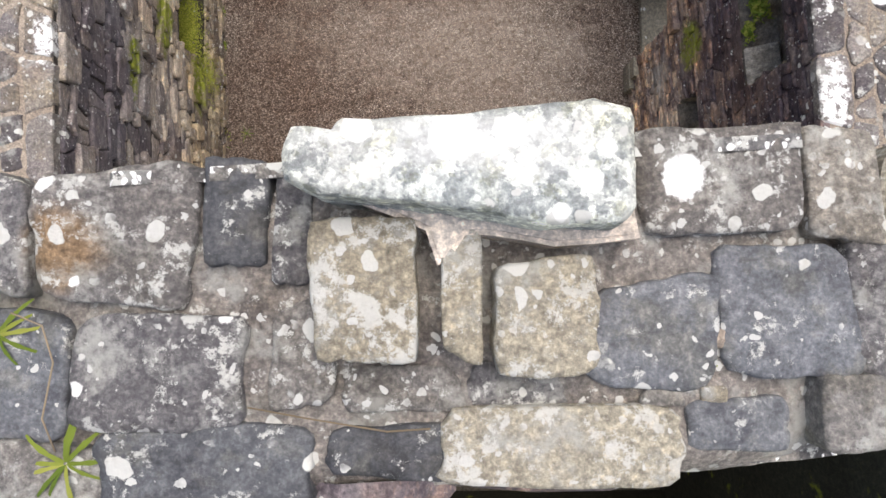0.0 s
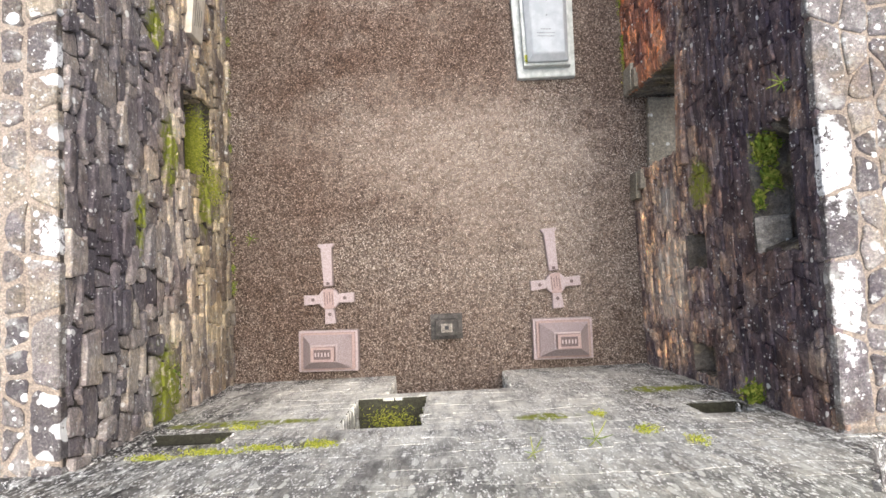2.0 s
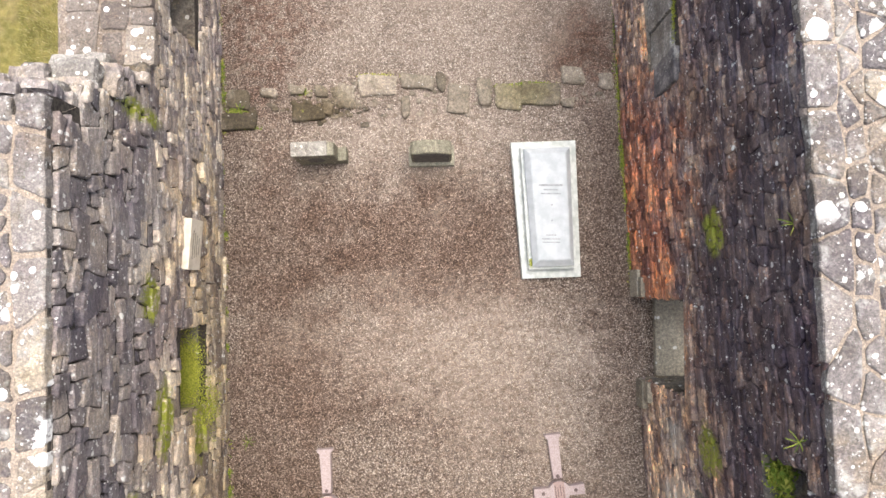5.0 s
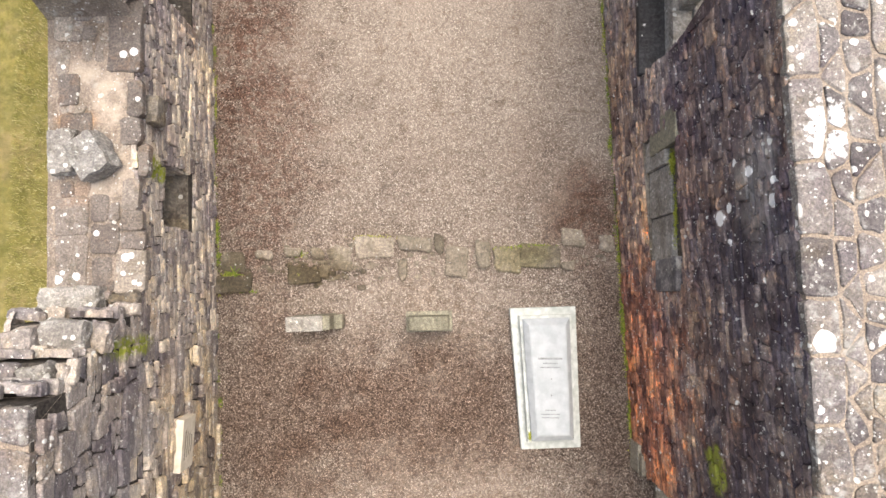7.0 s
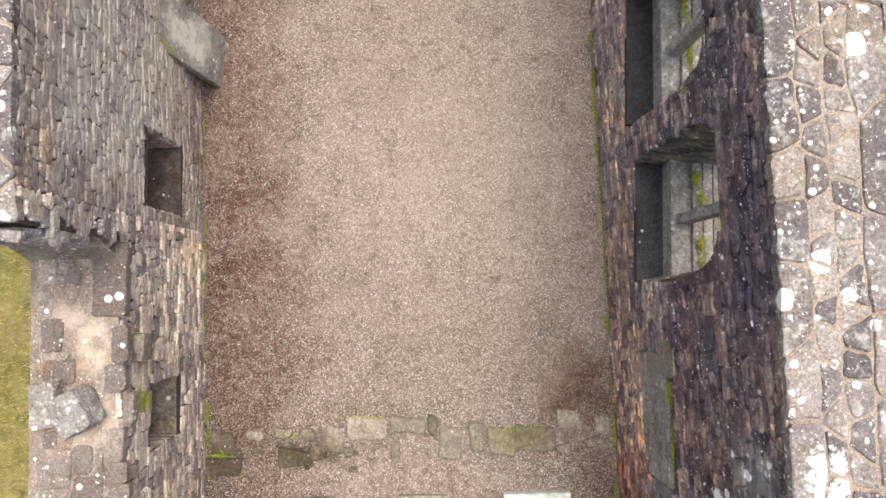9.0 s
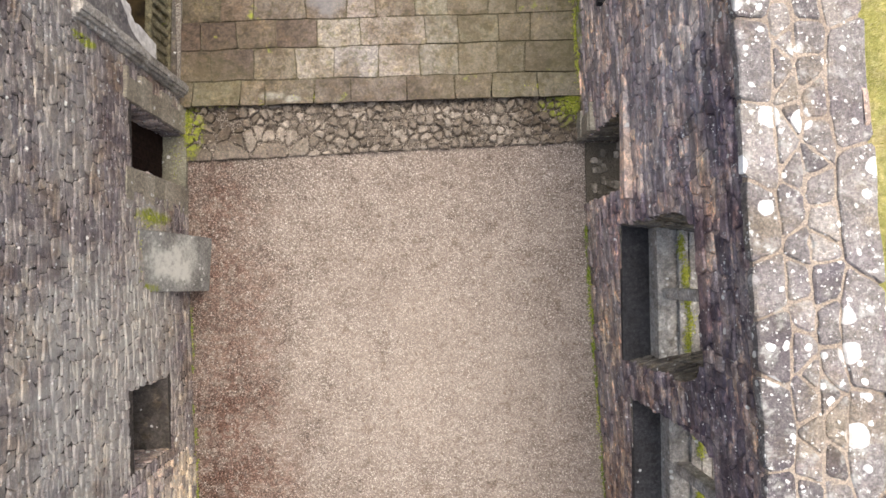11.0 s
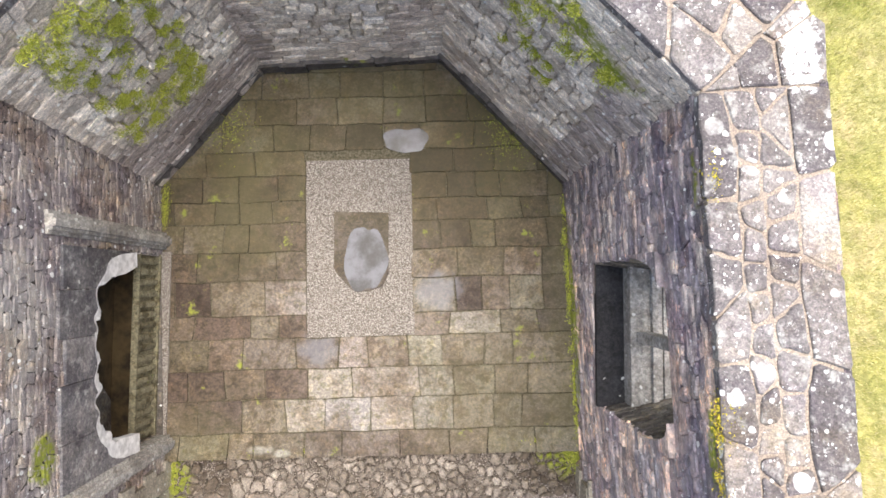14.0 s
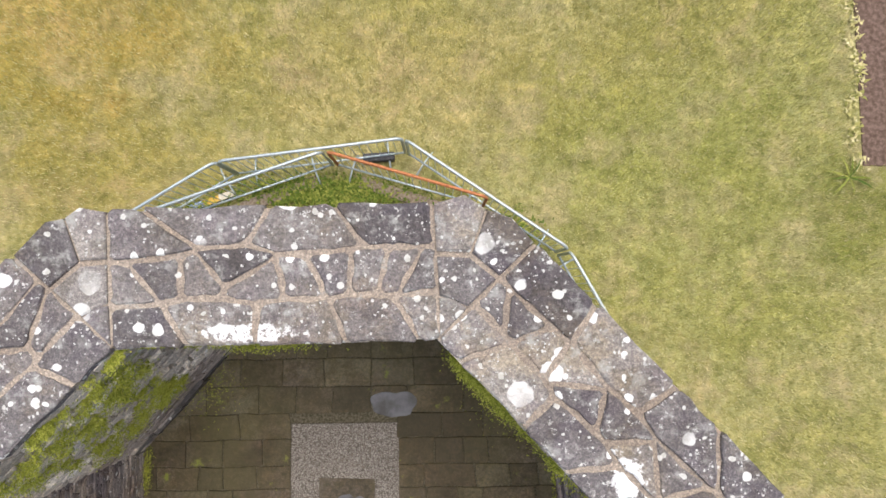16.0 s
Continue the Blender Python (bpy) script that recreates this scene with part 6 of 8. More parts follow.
# tomb recess in the sanctuary
def tomb_recess():
    t = thing("tomb_recess", "gothic tomb recess with moulded frame, cusped arch and arcaded chest", "tomb recess", kind="structure")
    xw = lambda y, z: left_x(y) + 0.043 * z
    for y in (16.4, 19.46):
        for z0, z1 in ((0.22, 0.95), (0.957, 1.6), (1.607, 2.45), (2.457, 3.22)):
            bm = bmesh.new()
            x = xw(y, (z0 + z1) / 2)
            for w, o in ((0.13, 0.07), (0.085, 0.12), (0.045, 0.15)):
                box(bm, x - 0.1, x + o, y - w, y + w, z0, z1, 0.012, 0.004)
            part("side_moulding", bm, M_PALESLAB, t)
    # arch plate with a fringe of cusps
    n = 60
    outer, inner = [], []
    for k in range(n + 1):
        y = 16.52 + 2.72 * k / n
        s = (y - 17.88) / 1.36
        rise = 1.08 * (max(0.0, 1 - abs(s) ** 4.5)) ** 0.5
        cusp = 0.09 * abs(math.sin(k * math.pi / 7.5 + 0.6 * math.sin(k * 0.31))) + 0.03 * noise.noise(Vector((y * 6, 0, 0)))
        outer.append((y, 3.02))
        inner.append((y, min(2.95, 1.26 + rise - 0.14 + cusp)))
    for i0, i1, zt in ((0, 12, 2.98), (12, 26, 3.0), (26, 37, 2.9), (37, 49, 3.02), (49, 60, 2.95)):
        bm = bmesh.new()
        rows = []
        for k in range(i0, i1 + 1):
            y, zi = inner[k]
            y += 0.004 * ((k == i0) - (k == i1))
            rows.append([bm.verts.new((xw(y, zz) + o, y, zz)) for zz, o in ((zt, -0.1), (zt, 0.03), (zt - 0.02, 0.045), (zi, 0.045), (zi, -0.1))])
        for a, b in zip(rows, rows[1:]):
            for q in range(4):
                bm.faces.new((a[q], b[q], b[q + 1], a[q + 1]))
        bm.faces.new(rows[0]), bm.faces.new(rows[-1][::-1])
        bmesh.ops.recalc_face_normals(bm, faces=bm.faces)
        part("arch_stone", bm, M_PLATE, t, "dark ashlar block of the flat arch")
    bm = bmesh.new()
    rng = random.Random(9)
    rim = []
    for k in range(n + 1):
        y, z = inner[k]
        if k % 3 == 0:
            chunk = rng.choice((0.0, 0.03, 0.08, 0.13))
        e = chunk * 0.6 + 0.01 + 0.5 * max(0.0, (y - 17.88) / 1.36 - 0.62) + 0.4 * max(0.0, (17.88 - y) / 1.36 - 0.5) + 0.07 * noise.noise(Vector((y * 2.2, z * 2.2, 3.0))) + 0.05 * noise.noise(Vector((y * 9.0, z * 9.0, 1.0))) + rng.uniform(-0.012, 0.012)
        d = (Vector((17.88, 1.2)) - Vector((y, z))).normalized() * max(0.012, e)
        a, b = xw(y, z), xw(y + d.x, z + d.y)
        rim.append([bm.verts.new((a + 0.055, y, z + 0.03)), bm.verts.new((b + 0.045, y + d.x, z + d.y)), bm.verts.new((b - 0.07, y + d.x, z + d.y)), bm.verts.new((a - 0.09, y, z + 0.03))])
    for a, b in zip(rim, rim[1:]):
        for q in range(3):
            bm.faces.new((a[q], b[q], b[q + 1], a[q + 1]))
    bmesh.ops.recalc_face_normals(bm, faces=bm.faces)
    part("cusp_fringe", bm, M_CUSP, t, "chipped pale rim of broken cusps")
    part("chest_front", boxed(left_x(17.9) - 0.14, left_x(17.9) - 0.10, 16.54, 19.22, 0.2, 0.84, 0.01), M_CHEST, t)
    part("chest_rim", boxed(left_x(17.9) - 0.14, left_x(17.9) - 0.045, 16.52, 19.24, 0.838, 0.90, 0.015), M_CHEST, t)
    # floor and back carry the hollow's darkness in their colour
    part("recess_floor", boxed(left_x(17.9) - 0.76, left_x(17.9) - 0.13, 16.5, 19.26, 0.2, 0.32, 0.02), M_RECESSDARK, t, "wet earth inside the recess, darkened in colour for its deep shade")
    part("recess_back", boxed(left_x(17.9) - 0.76, left_x(17.9) - 0.70, 16.5, 19.26, 0.26, 2.3, 0.02), M_RECESSDARK, t, "stone back of the recess, darkened in colour for its deep shade")
    for k in range(17):
        y = 16.62 + k * 0.157
        part("arcade_rib", boxed(left_x(17.9) - 0.12, left_x(17.9) - 0.055, y - 0.045, y + 0.045, 0.22, 0.838, 0.03, 0.012), M_CHEST, t)
    part("arcade_plinth", boxed(left_x(17.9) - 0.15, left_x(17.9) - 0.03, 16.54, 19.22, 0.2, 0.30, 0.01), M_CHEST, t)
    part("chip_strip", boxed(left_x(17.9) - 0.06, left_x(17.9) + 0.11, 16.45, 19.3, 0.2, 0.25, 0.006), M_CHIPS, t, "strip of pale chips before the chest")


tomb_recess()


# ---------------------------------------------------------------- east wall openings
def sill_window(name, y0, y1, z0, lights, label):
    w = thing(name, label, "window", kind="structure")
    ym = (y0 + y1) / 2
    x = right_x(ym) + 0.05
    part("lower_sill", boxed(x - 0.01, x + 0.36, y0 + 0.01, y1 - 0.01, z0 - 0.08, z0 + 0.03, 0.015, 0.006), M_DARKSLAB, w)
    part("upper_sill", boxed(x + 0.35, x + 0.62, y0 + 0.06, y1 - 0.06, z0 - 0.05, z0 + 0.34, 0.015, 0.006), M_PALESLAB, w)
    for k in range(3):
        part("sill_strip", boxed(x + 0.61 + 0.13 * k, x + 0.735 + 0.13 * k, y0 + 0.10, y1 - 0.10, z0 - 0.05, z0 + 0.40 + 0.015 * k, 0.012, 0.006), M_PALESLAB, w)
    for k in range(1, lights):
        y = y0 + (y1 - y0) * k / lights
        part("mullion", boxed(x + 0.42, x + 0.62, y - 0.07, y + 0.07, z0 + 0.30, z0 + 2.2, 0.03), M_PALESLAB, w)
    return w


def arch_heads(w, y0, y1, z1, near, far):
    """Curved shoulder stones that bring the square opening to a low arch: (width, drop) at each end."""
    for y, sy, (wd, drop) in ((y0, 1, near), (y1, -1, far)):
        n = 4
        for k in range(n):
            bm = bmesh.new()
            rings = []
            for s in (k / n, (k + 0.5) / n, (k + 0.97) / n):
                a = s * math.pi / 2
                yy, zz = y + sy * wd * (1 - math.cos(a)), z1 - drop + drop * math.sin(a)
                rings.append([bm.verts.new((right_x(q) + 0.04 * z + o, q, z)) for o in (-0.03 - 0.012 * (k % 2), 0.42) for q, z in ((yy, zz), (y - sy * 0.03, zz if k < n - 1 or s < 0.9 else z1))])
            for a, b in zip(rings, rings[1:]):
                for i, j in ((0, 1), (1, 3), (3, 2), (2, 0)):
                    bm.faces.new((a[i], a[j], b[j], b[i]))
            for r in (rings[0], rings[-1]):
                bm.faces.new((r[0], r[1], r[3], r[2]))
            bmesh.ops.recalc_face_normals(bm, faces=bm.faces)
            part("arch_stone", bm, M_RIGHT, w)


w1 = sill_window("window_1", WIN_A[0], WIN_A[1], 1.45, 2, "two-light stone window with stepped sill and mullion")
w2 = sill_window("window_2", WIN_B[0], WIN_B[1], 1.42, 2, "two-light stone window with stepped sill and mullion")
w3 = sill_window("window_3", 17.2, 19.12, 1.45, 2, "deep splayed sanctuary window with dark sill")

def blocked_window():
    b = thing("blocked_window", "blocked window filled flush with smooth grey stone slabs", "blocked window", kind="structure")
    x = lambda y, z: right_x(y) + 0.037 * z
    for y0, y1, z0, z1, d in ((7.66, 8.22, 1.27, 2.02, 0.0), (8.23, 8.86, 1.27, 2.04, 0.008), (8.87, 9.27, 1.27, 2.0, -0.004)):
        part("slab", boxed(x(y0, 1.6) + 0.0 + d, x(y0, 1.6) + 0.07, y0, y1, z0, z1, 0.012, 0.006), M_PALESLAB, b)
    part("head_stone", boxed(x(9.3, 2) - 0.045, x(9.3, 2) + 0.1, 9.06, 9.5, 1.5, 2.42, 0.03, 0.03), M_HEAD, b, "rough ledge stone")
    part("foot_stone", boxed(x(7.5, 1.8) - 0.05, x(7.5, 1.8) + 0.1, 7.24, 7.66, 1.5, 2.25, 0.03, 0.03), M_PLATE, b, "rough grey ledge stone")


blocked_window()

arch_heads(w1, *WIN_A, 3.62, (0.25, 0.7), (0.18, 0.6))
arch_heads(w2, *WIN_B, 3.68, (0.5, 1.3), (0.15, 0.6))
arch_heads(w3, 17.2, 19.12, 3.68, (0.3, 0.8), (0.32, 0.8))
t1 = part("door_sill", boxed(right_x(3.9) + 0.26, right_x(3.9) + 0.95, 3.3, 4.5, -0.02, 0.10, 0.02, 0.008), M_DRESSED)
tagged(t1, "worn pale threshold stone in the side doorway", "threshold", kind="structure")
t2 = part("door_sill", boxed(right_x(15.1) + 0.02, right_x(15.1) + 0.9, 14.64, 15.6, -0.02, 0.05, 0.02, 0.01), M_EARTH)
rd = random.Random(23)
pieces(t2, "rubble_stone", [(rd.randrange(99), frame_m((right_x(15.1) + rd.uniform(0.08, 0.85), rd.uniform(14.7, 15.55), 0.045), (1, 0, 0), (0, 1, 0), (0, 0, 1), rd.uniform(0.08, 0.2), rd.uniform(0.06, 0.16), rd.uniform(0.02, 0.05))) for _ in range(34)], ROUGH, M_KERB)
tagged(t2, "dark mossy rubble threshold in the side doorway", "threshold", kind="structure")
jamb(lambda z: right_x(3.2) + 0.05 + 0.025 * z, 3.27, -1, 0.55)
jamb(lambda z: right_x(4.6) + 0.05 + 0.025 * z, 4.53, 1, 0.55)
jamb(lambda z: right_x(15.7) + 0.03 + 0.04 * z, 15.62, 1, 0.8)
for z0, y0, y1, zz in ((1.85, 3.05, 4.75, 0), (1.92, 14.45, 15.8, 0)):
    l = part("lintel", boxed(right_x((y0 + y1) / 2) - 0.0, right_x((y0 + y1) / 2) + 0.5, y0, y1, z0, z0 + 0.2, 0.02, 0.008), M_RIGHT)
    tagged(l, "dark stone lintel over the side doorway", "lintel", kind="structure")


# ---------------------------------------------------------------- ridge stone of the gable
cap = thing("ridge_stone", "long pale lichen-covered stone lying on the gable ridge", "capping stone", pose(0.075, 0.1, 8.14, 0, 0, 1.0))


def ridge_mesh():
    """A long weathered boulder: rings over an uneven plan, pulled in towards the top and roughened."""
    plan = [(-0.36, -0.02), (-0.30, -0.055), (-0.05, -0.08), (0.16, -0.125), (0.30, -0.125), (0.345, -0.09), (0.35, 0.02), (0.335, 0.10), (0.27, 0.125), (0.12, 0.115), (-0.02, 0.10), (-0.24, 0.095), (-0.27, 0.075), (-0.355, 0.085), (-0.37, 0.04)]
    pts = []
    for a, b in zip(plan, plan[1:] + plan[:1]):
        for k in range(4):
            pts.append((a[0] + (b[0] - a[0]) * k / 4, a[1] + (b[1] - a[1]) * k / 4))
    bm = bmesh.new()
    rings = []
    for z, s in ((0.0, 0.95), (0.08, 0.97), (0.17, 0.99), (0.235, 0.985), (0.26, 0.955), (0.272, 0.89), (0.276, 0.7), (0.278, 0.45), (0.28, 0.2)):
        ring = []
        for x, y in pts:
            p = Vector((1.04 * x * s if s > 0.8 else 1.04 * x * (s * 0.6 + 0.37), 1.06 * y * s, z))
            f = noise.fractal(p * 8, 0.9, 2.1, 4)
            p += Vector((x, y * 2, 0)).normalized() * f * 0.014 + Vector((0, 0, 1)) * f * 0.008 * (z > 0.1)
            ring.append(bm.verts.new(p))
        rings.append(ring)
    for a, b in zip(rings, rings[1:]):
        for k in range(len(pts)):
            q = (k + 1) % len(pts)
            f = bm.faces.new((a[k], a[q], b[q], b[k]))
            f.smooth = True
    bm.faces.new(rings[-1]).smooth = True
    bmesh.ops.recalc_face_normals(bm, faces=bm.faces)
    return bm


part("stone", ridge_mesh(), M_CAP, cap)


def cream_mortar():
    """Smooth mortar pressed between the long stone and its supports, with a tongue between two of them."""
    rng = random.Random(3)
    upper = [(-0.30 + 0.68 * k / 12, 0.06 - 0.10 * k / 12) for k in range(13)]
    lower = [(0.39, -0.15), (0.30, -0.165), (0.2, -0.17), (0.12, -0.15), (0.05, -0.14), (0.0, -0.13), (-0.03, -0.19), (-0.065, -0.2), (-0.085, -0.12), (-0.15, -0.09), (-0.24, -0.055), (-0.33, -0.01)]
    pts = [(x + rng.uniform(-0.006, 0.006), y + rng.uniform(-0.006, 0.006)) for x, y in upper + lower]
    return part("mortar_bed", prism(pts, 0.0, 0.135, 0.012), M_CREAM, cap, "smooth cream mortar under the stone")


cream_mortar()


# ---------------------------------------------------------------- crowd barriers outside the apse
def barrier(a, b, rusty=False, label="galvanised steel crowd barrier standing on the grass", top=1.08):
    a, b = Vector((*a, 0)), Vector((*b, 0))
    d = (b - a)
    L = d.length
    m = Matrix.Translation((a + b) / 2) @ pose(0, 0, 0, 0, 0, math.degrees(math.atan2(d.y, d.x)))
    t = thing("crowd_barrier", label, "barrier", m, "crowd barriers")
    mat = M_RUST if rusty else M_STEEL
    h = L / 2
    r = 0.12
    arc = lambda cx, s: [(cx + s * r * math.sin(k * math.pi / 10), 0, top - r + r * math.cos(k * math.pi / 10)) for k in range(6)]
    pts = [(-h, 0, 0.12)] + arc(-h + r, -1)[::-1] + arc(h - r, 1) + [(h, 0, 0.12)]
    part("frame_tube", tube(pts, 0.024), mat, t)
    part("bottom_rail", tube([(-h, 0, 0.16), (h, 0, 0.16)], 0.017), M_STEEL, t)
    n = max(3, int(L / 0.125))
    for k in range(1, n):
        x = -h + L * k / n
        part("bar", tube([(x, 0, 0.16), (x, 0, top)], 0.006, 6), M_STEEL, t)
    for s in (-1, 1):
        part("foot", tube([(s * h * 0.8, -0.25, 0.0), (s * h * 0.8, -0.2, 0.05), (s * h * 0.8, 0, 0.13), (s * h * 0.8, 0.2, 0.05), (s * h * 0.8, 0.25, 0.0)], 0.014), M_STEEL, t)
    return t


barrier((-4.6, 23.55), (-3.02, 24.56))
barrier((-2.98, 24.57), (-0.36, 24.95))
barrier((-0.30, 24.93), (2.03, 23.42))
barrier((2.07, 23.36), (2.9, 21.95))
barrier((-4.25, 23.72), (-1.5, 24.74), label="galvanised steel barrier propped inside the others")
barrier((-1.42, 24.74), (0.88, 24.12), True, "rusty orange steel barrier behind the apse")
def plank(x0, y0, x1, y1, label):
    d = math.degrees(math.atan2(y1 - y0, x1 - x0))
    L = math.hypot(x1 - x0, y1 - y0)
    p = thing("timber_plank", label, "plank", pose((x0 + x1) / 2, (y0 + y1) / 2, 0.0, 0, 0, d), "loose planks")
    part("board", boxed(-L / 2, L / 2, -0.09, 0.09, -0.02, 0.05, 0.008, 0.004), M_PLANK, p)


plank(-3.7, 23.75, -1.75, 24.5, "weathered grey-brown plank lying on the ground")
plank(-1.1, 24.5, 0.7, 23.95, "weathered brown plank lying by the rusty barrier")
dirt = part("earth_patch", prism([(-4.0 + 5.2 * k / 24, 23.3 + 0.75 * math.sin(math.pi * k / 24) ** 0.7 + 0.12 * noise.noise(Vector((k * 0.6, 0, 0)))) for k in range(25)] + [(1.2, 22.6), (-4.0, 22.6)], -0.05, -0.022, 0.0), M_SOIL)
tagged(dirt, "trodden bare earth at the foot of the apse", "soil", kind="structure")
sg = thing("barrier_sign", "blue, yellow and white sign strip lying by the barrier", "sign", pose(-3.43, 24.14, 0.0, 0, 0, 21))
part("strip", boxed(-0.12, 0.14, -0.05, 0.05, 0.03, 0.07, 0.004), M_YELLOW, sg)
part("strip", boxed(-0.36, -0.12, -0.05, 0.05, 0.03, 0.07, 0.004), M_BLUE, sg)
part("strip", boxed(0.14, 0.37, -0.05, 0.05, 0.03, 0.07, 0.004), M_PLAQUE, sg)
part("backing", boxed(-0.36, 0.37, -0.065, -0.045, -0.01, 0.06, 0.004), M_BLACK, sg)
ft = thing("rubber_foot", "black rubber barrier foot lying on the grass", "barrier foot", pose(-0.78, 24.88, 0, 0, 0, 5))
lump = part("block", boxed(-0.25, 0.25, -0.07, 0.07, -0.01, 0.13, 0.02), M_BLACK, ft)
for k in range(4):
    part("rib", boxed(-0.21 + 0.12 * k, -0.16 + 0.12 * k, -0.06, 0.06, 0.12, 0.145, 0.006), M_BLACK, lump)

# ploughed edge beyond the lawn
bed = part("earth_bed", prism([(7.0, 24.9), (10.5, 24.9), (10.5, 34), (6.75, 34), (6.9, 28)], -0.05, -0.012, 0.004), M_SOIL)
tagged(bed, "strip of bare brown earth beside the lawn", "soil", kind="structure")

rsl = thing("recess_slab", "pale stone slab lying in the wall recess", "stone", pose(right_x(1.95) + 0.2, 2.02, 3.6, 14, -30, 4))
part("stone", boxed(-0.16, 0.16, -0.2, 0.2, -0.03, 0.05, 0.02, 0.012), M_PALESLAB, rsl)

# unseen plain walls added behind the gable to keep light out
for nm, a, b in (("wall_yard_south", (-4.2, -3.6), (4.2, -3.6)), ("wall_yard_west", (-3.6, -3.6), (-3.6, -0.8)), ("wall_yard_east", (3.6, -3.6), (3.6, -0.8))):
    # near-black stone puts the shade of the gap into the walls' colour too
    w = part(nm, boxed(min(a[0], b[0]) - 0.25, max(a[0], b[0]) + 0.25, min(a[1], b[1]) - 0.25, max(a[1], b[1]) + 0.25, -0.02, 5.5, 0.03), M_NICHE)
    tagged(w, "unseen wall added to keep the space behind the gable dark", "wall", kind="structure")


# ---------------------------------------------------------------- grass, moss, ferns
def grass(name, label, regions, per_m2, size, seed):
    rng = np.random.default_rng(seed)
    V, F, base = [], [], 0
    for x0, x1, y0, y1, test in regions:
        n = int((x1 - x0) * (y1 - y0) * per_m2)
        p = np.column_stack([rng.uniform(x0, x1, n), rng.uniform(y0, y1, n)])
        p = p[np.array([test(x, y) for x, y in p])] if test else p
        n = len(p)
        a = rng.uniform(0, math.tau, n)
        l = rng.uniform(0.5, 1.0, n) * size
        lean = rng.uniform(0.4, 1.1, n) * l
        w = 0.0045 * rng.uniform(0.7, 1.6, n)
        c, s = np.cos(a), np.sin(a)
        v = np.empty((n, 3, 3))
        v[:, 0] = np.column_stack([p[:, 0] - s * w, p[:, 1] + c * w, np.full(n, -0.035)])
        v[:, 1] = np.column_stack([p[:, 0] + s * w, p[:, 1] - c * w, np.full(n, -0.035)])
        v[:, 2] = np.column_stack([p[:, 0] + c * lean, p[:, 1] + s * lean, l * 0.8])
        V.append(v.reshape(-1, 3))
        F.append(np.arange(base, base + 3 * n).reshape(-1, 3))
        base += 3 * n
    V, F = np.concatenate(V), np.concatenate(F)
    me = bpy.data.meshes.new(name)
    me.from_pydata(V.tolist(), [], F.tolist())
    me.materials.append(M_BLADE)
    return tagged(new(name, me), label, "grass", kind="stuff")


def outside_apse(x, y):
    if y > 23.2:
        return not (x > 6.95 and y > 24.9)
    return x > 3.3 or y > 22.9 + (x + 2.9) * 0.9 or (x > 0.6 and y > 23.7 - x * 0.95)


grass("lawn_grass", "short yellowish grass blades of the lawn", [(3.2, 8.0, 12.0, 21.0, lambda x, y: x > 4.5 - 0.06 * y), (-8.0, 9.0, 21.0, 29.5, outside_apse), (-7.0, -4.6, 6.0, 13.0, None)], 1100, 0.055, 3)


def moss_clumps(name, label, spots, material=None, seed=5, leaf=1.0, category="moss"):
    """Cushions of small leaves that sit on ledges and joints: (x, y, z, rx, ry, rz, count)."""
    rng = np.random.default_rng(seed)
    V, F, base = [], [], 0
    for x, y, z, rx, ry, rz, n in spots:
        n *= 3
        c = rng.normal(0, 0.45, (n, 3)) * (rx, ry, rz) + (x, y, z)
        for q in c:
            a = rng.uniform(0, math.tau)
            l = rng.uniform(0.006, 0.018) * leaf
            u = np.array([math.cos(a), math.sin(a), rng.uniform(-0.2, 0.8)])
            w = np.array([-math.sin(a), math.cos(a), 0]) * 0.45
            V += [q - u * l * 0.2 - w * l, q - u * l * 0.2 + w * l, q + u * l * 1.3]
            F.append((base, base + 1, base + 2))
            base += 3
    me = bpy.data.meshes.new(name)
    me.from_pydata([tuple(v) for v in V], [], F)
    me.materials.append(material or M_MOSS)
    return tagged(new(name, me), label, category, kind="stuff")

doorstep = part("doorstep", boxed(-4.32, -4.04, 14.92, 15.68, -0.02, 0.05, 0.02, 0.008), M_CUSHION)
tagged(doorstep, "worn doorstep covered in bright moss", "doorstep", kind="structure")


moss_clumps("wall_top_moss", "golden moss along the inner edge of the wall top", [(2.40, 17.75, 4.66, 0.10, 0.22, 0.05, 550), (2.41, 17.3, 4.64, 0.07, 0.25, 0.06, 350), (2.44, 16.75, 4.62, 0.06, 0.18, 0.06, 250), (2.33, 19.7, 4.66, 0.07, 0.25, 0.05, 350), (2.5, 16.2, 4.6, 0.04, 0.12, 0.05, 100)], M_GOLDMOSS, 6)
rm = random.Random(77)
AP_MOSS = []
for wall, u0, u1, z0, z1, n, size in ((AW[0], 0.45, 2.1, 3.5, 4.2, 55, 0.13), (AW[0], 0.35, 1.7, 1.6, 2.6, 45, 0.12), (AW[0], 0.5, 1.9, 2.6, 3.5, 20, 0.10), (AW[0], 1.0, 2.4, 4.42, 4.56, 14, 0.08), (AW[2], 0.3, 2.2, 3.4, 4.35, 34, 0.12), (AW[2], 0.6, 1.8, 2.6, 3.2, 8, 0.08), (AW[1], 0.55, 1.3, 3.55, 3.9, 9, 0.09), (AW[1], 0.45, 0.65, 2.4, 2.7, 2, 0.07), (AW[1], 0.1, 0.4, 3.7, 4.4, 5, 0.08)):
    for _ in range(n):
        q = wall.p(rm.uniform(u0, u1), rm.uniform(z0, z1)) + wall.n * 0.045
        AP_MOSS.append((q.x, q.y, q.z, size * abs(wall.t.x) + 0.02, size * abs(wall.t.y) + 0.02, size * rm.uniform(0.4, 1.0), int(rm.uniform(60, 160))))
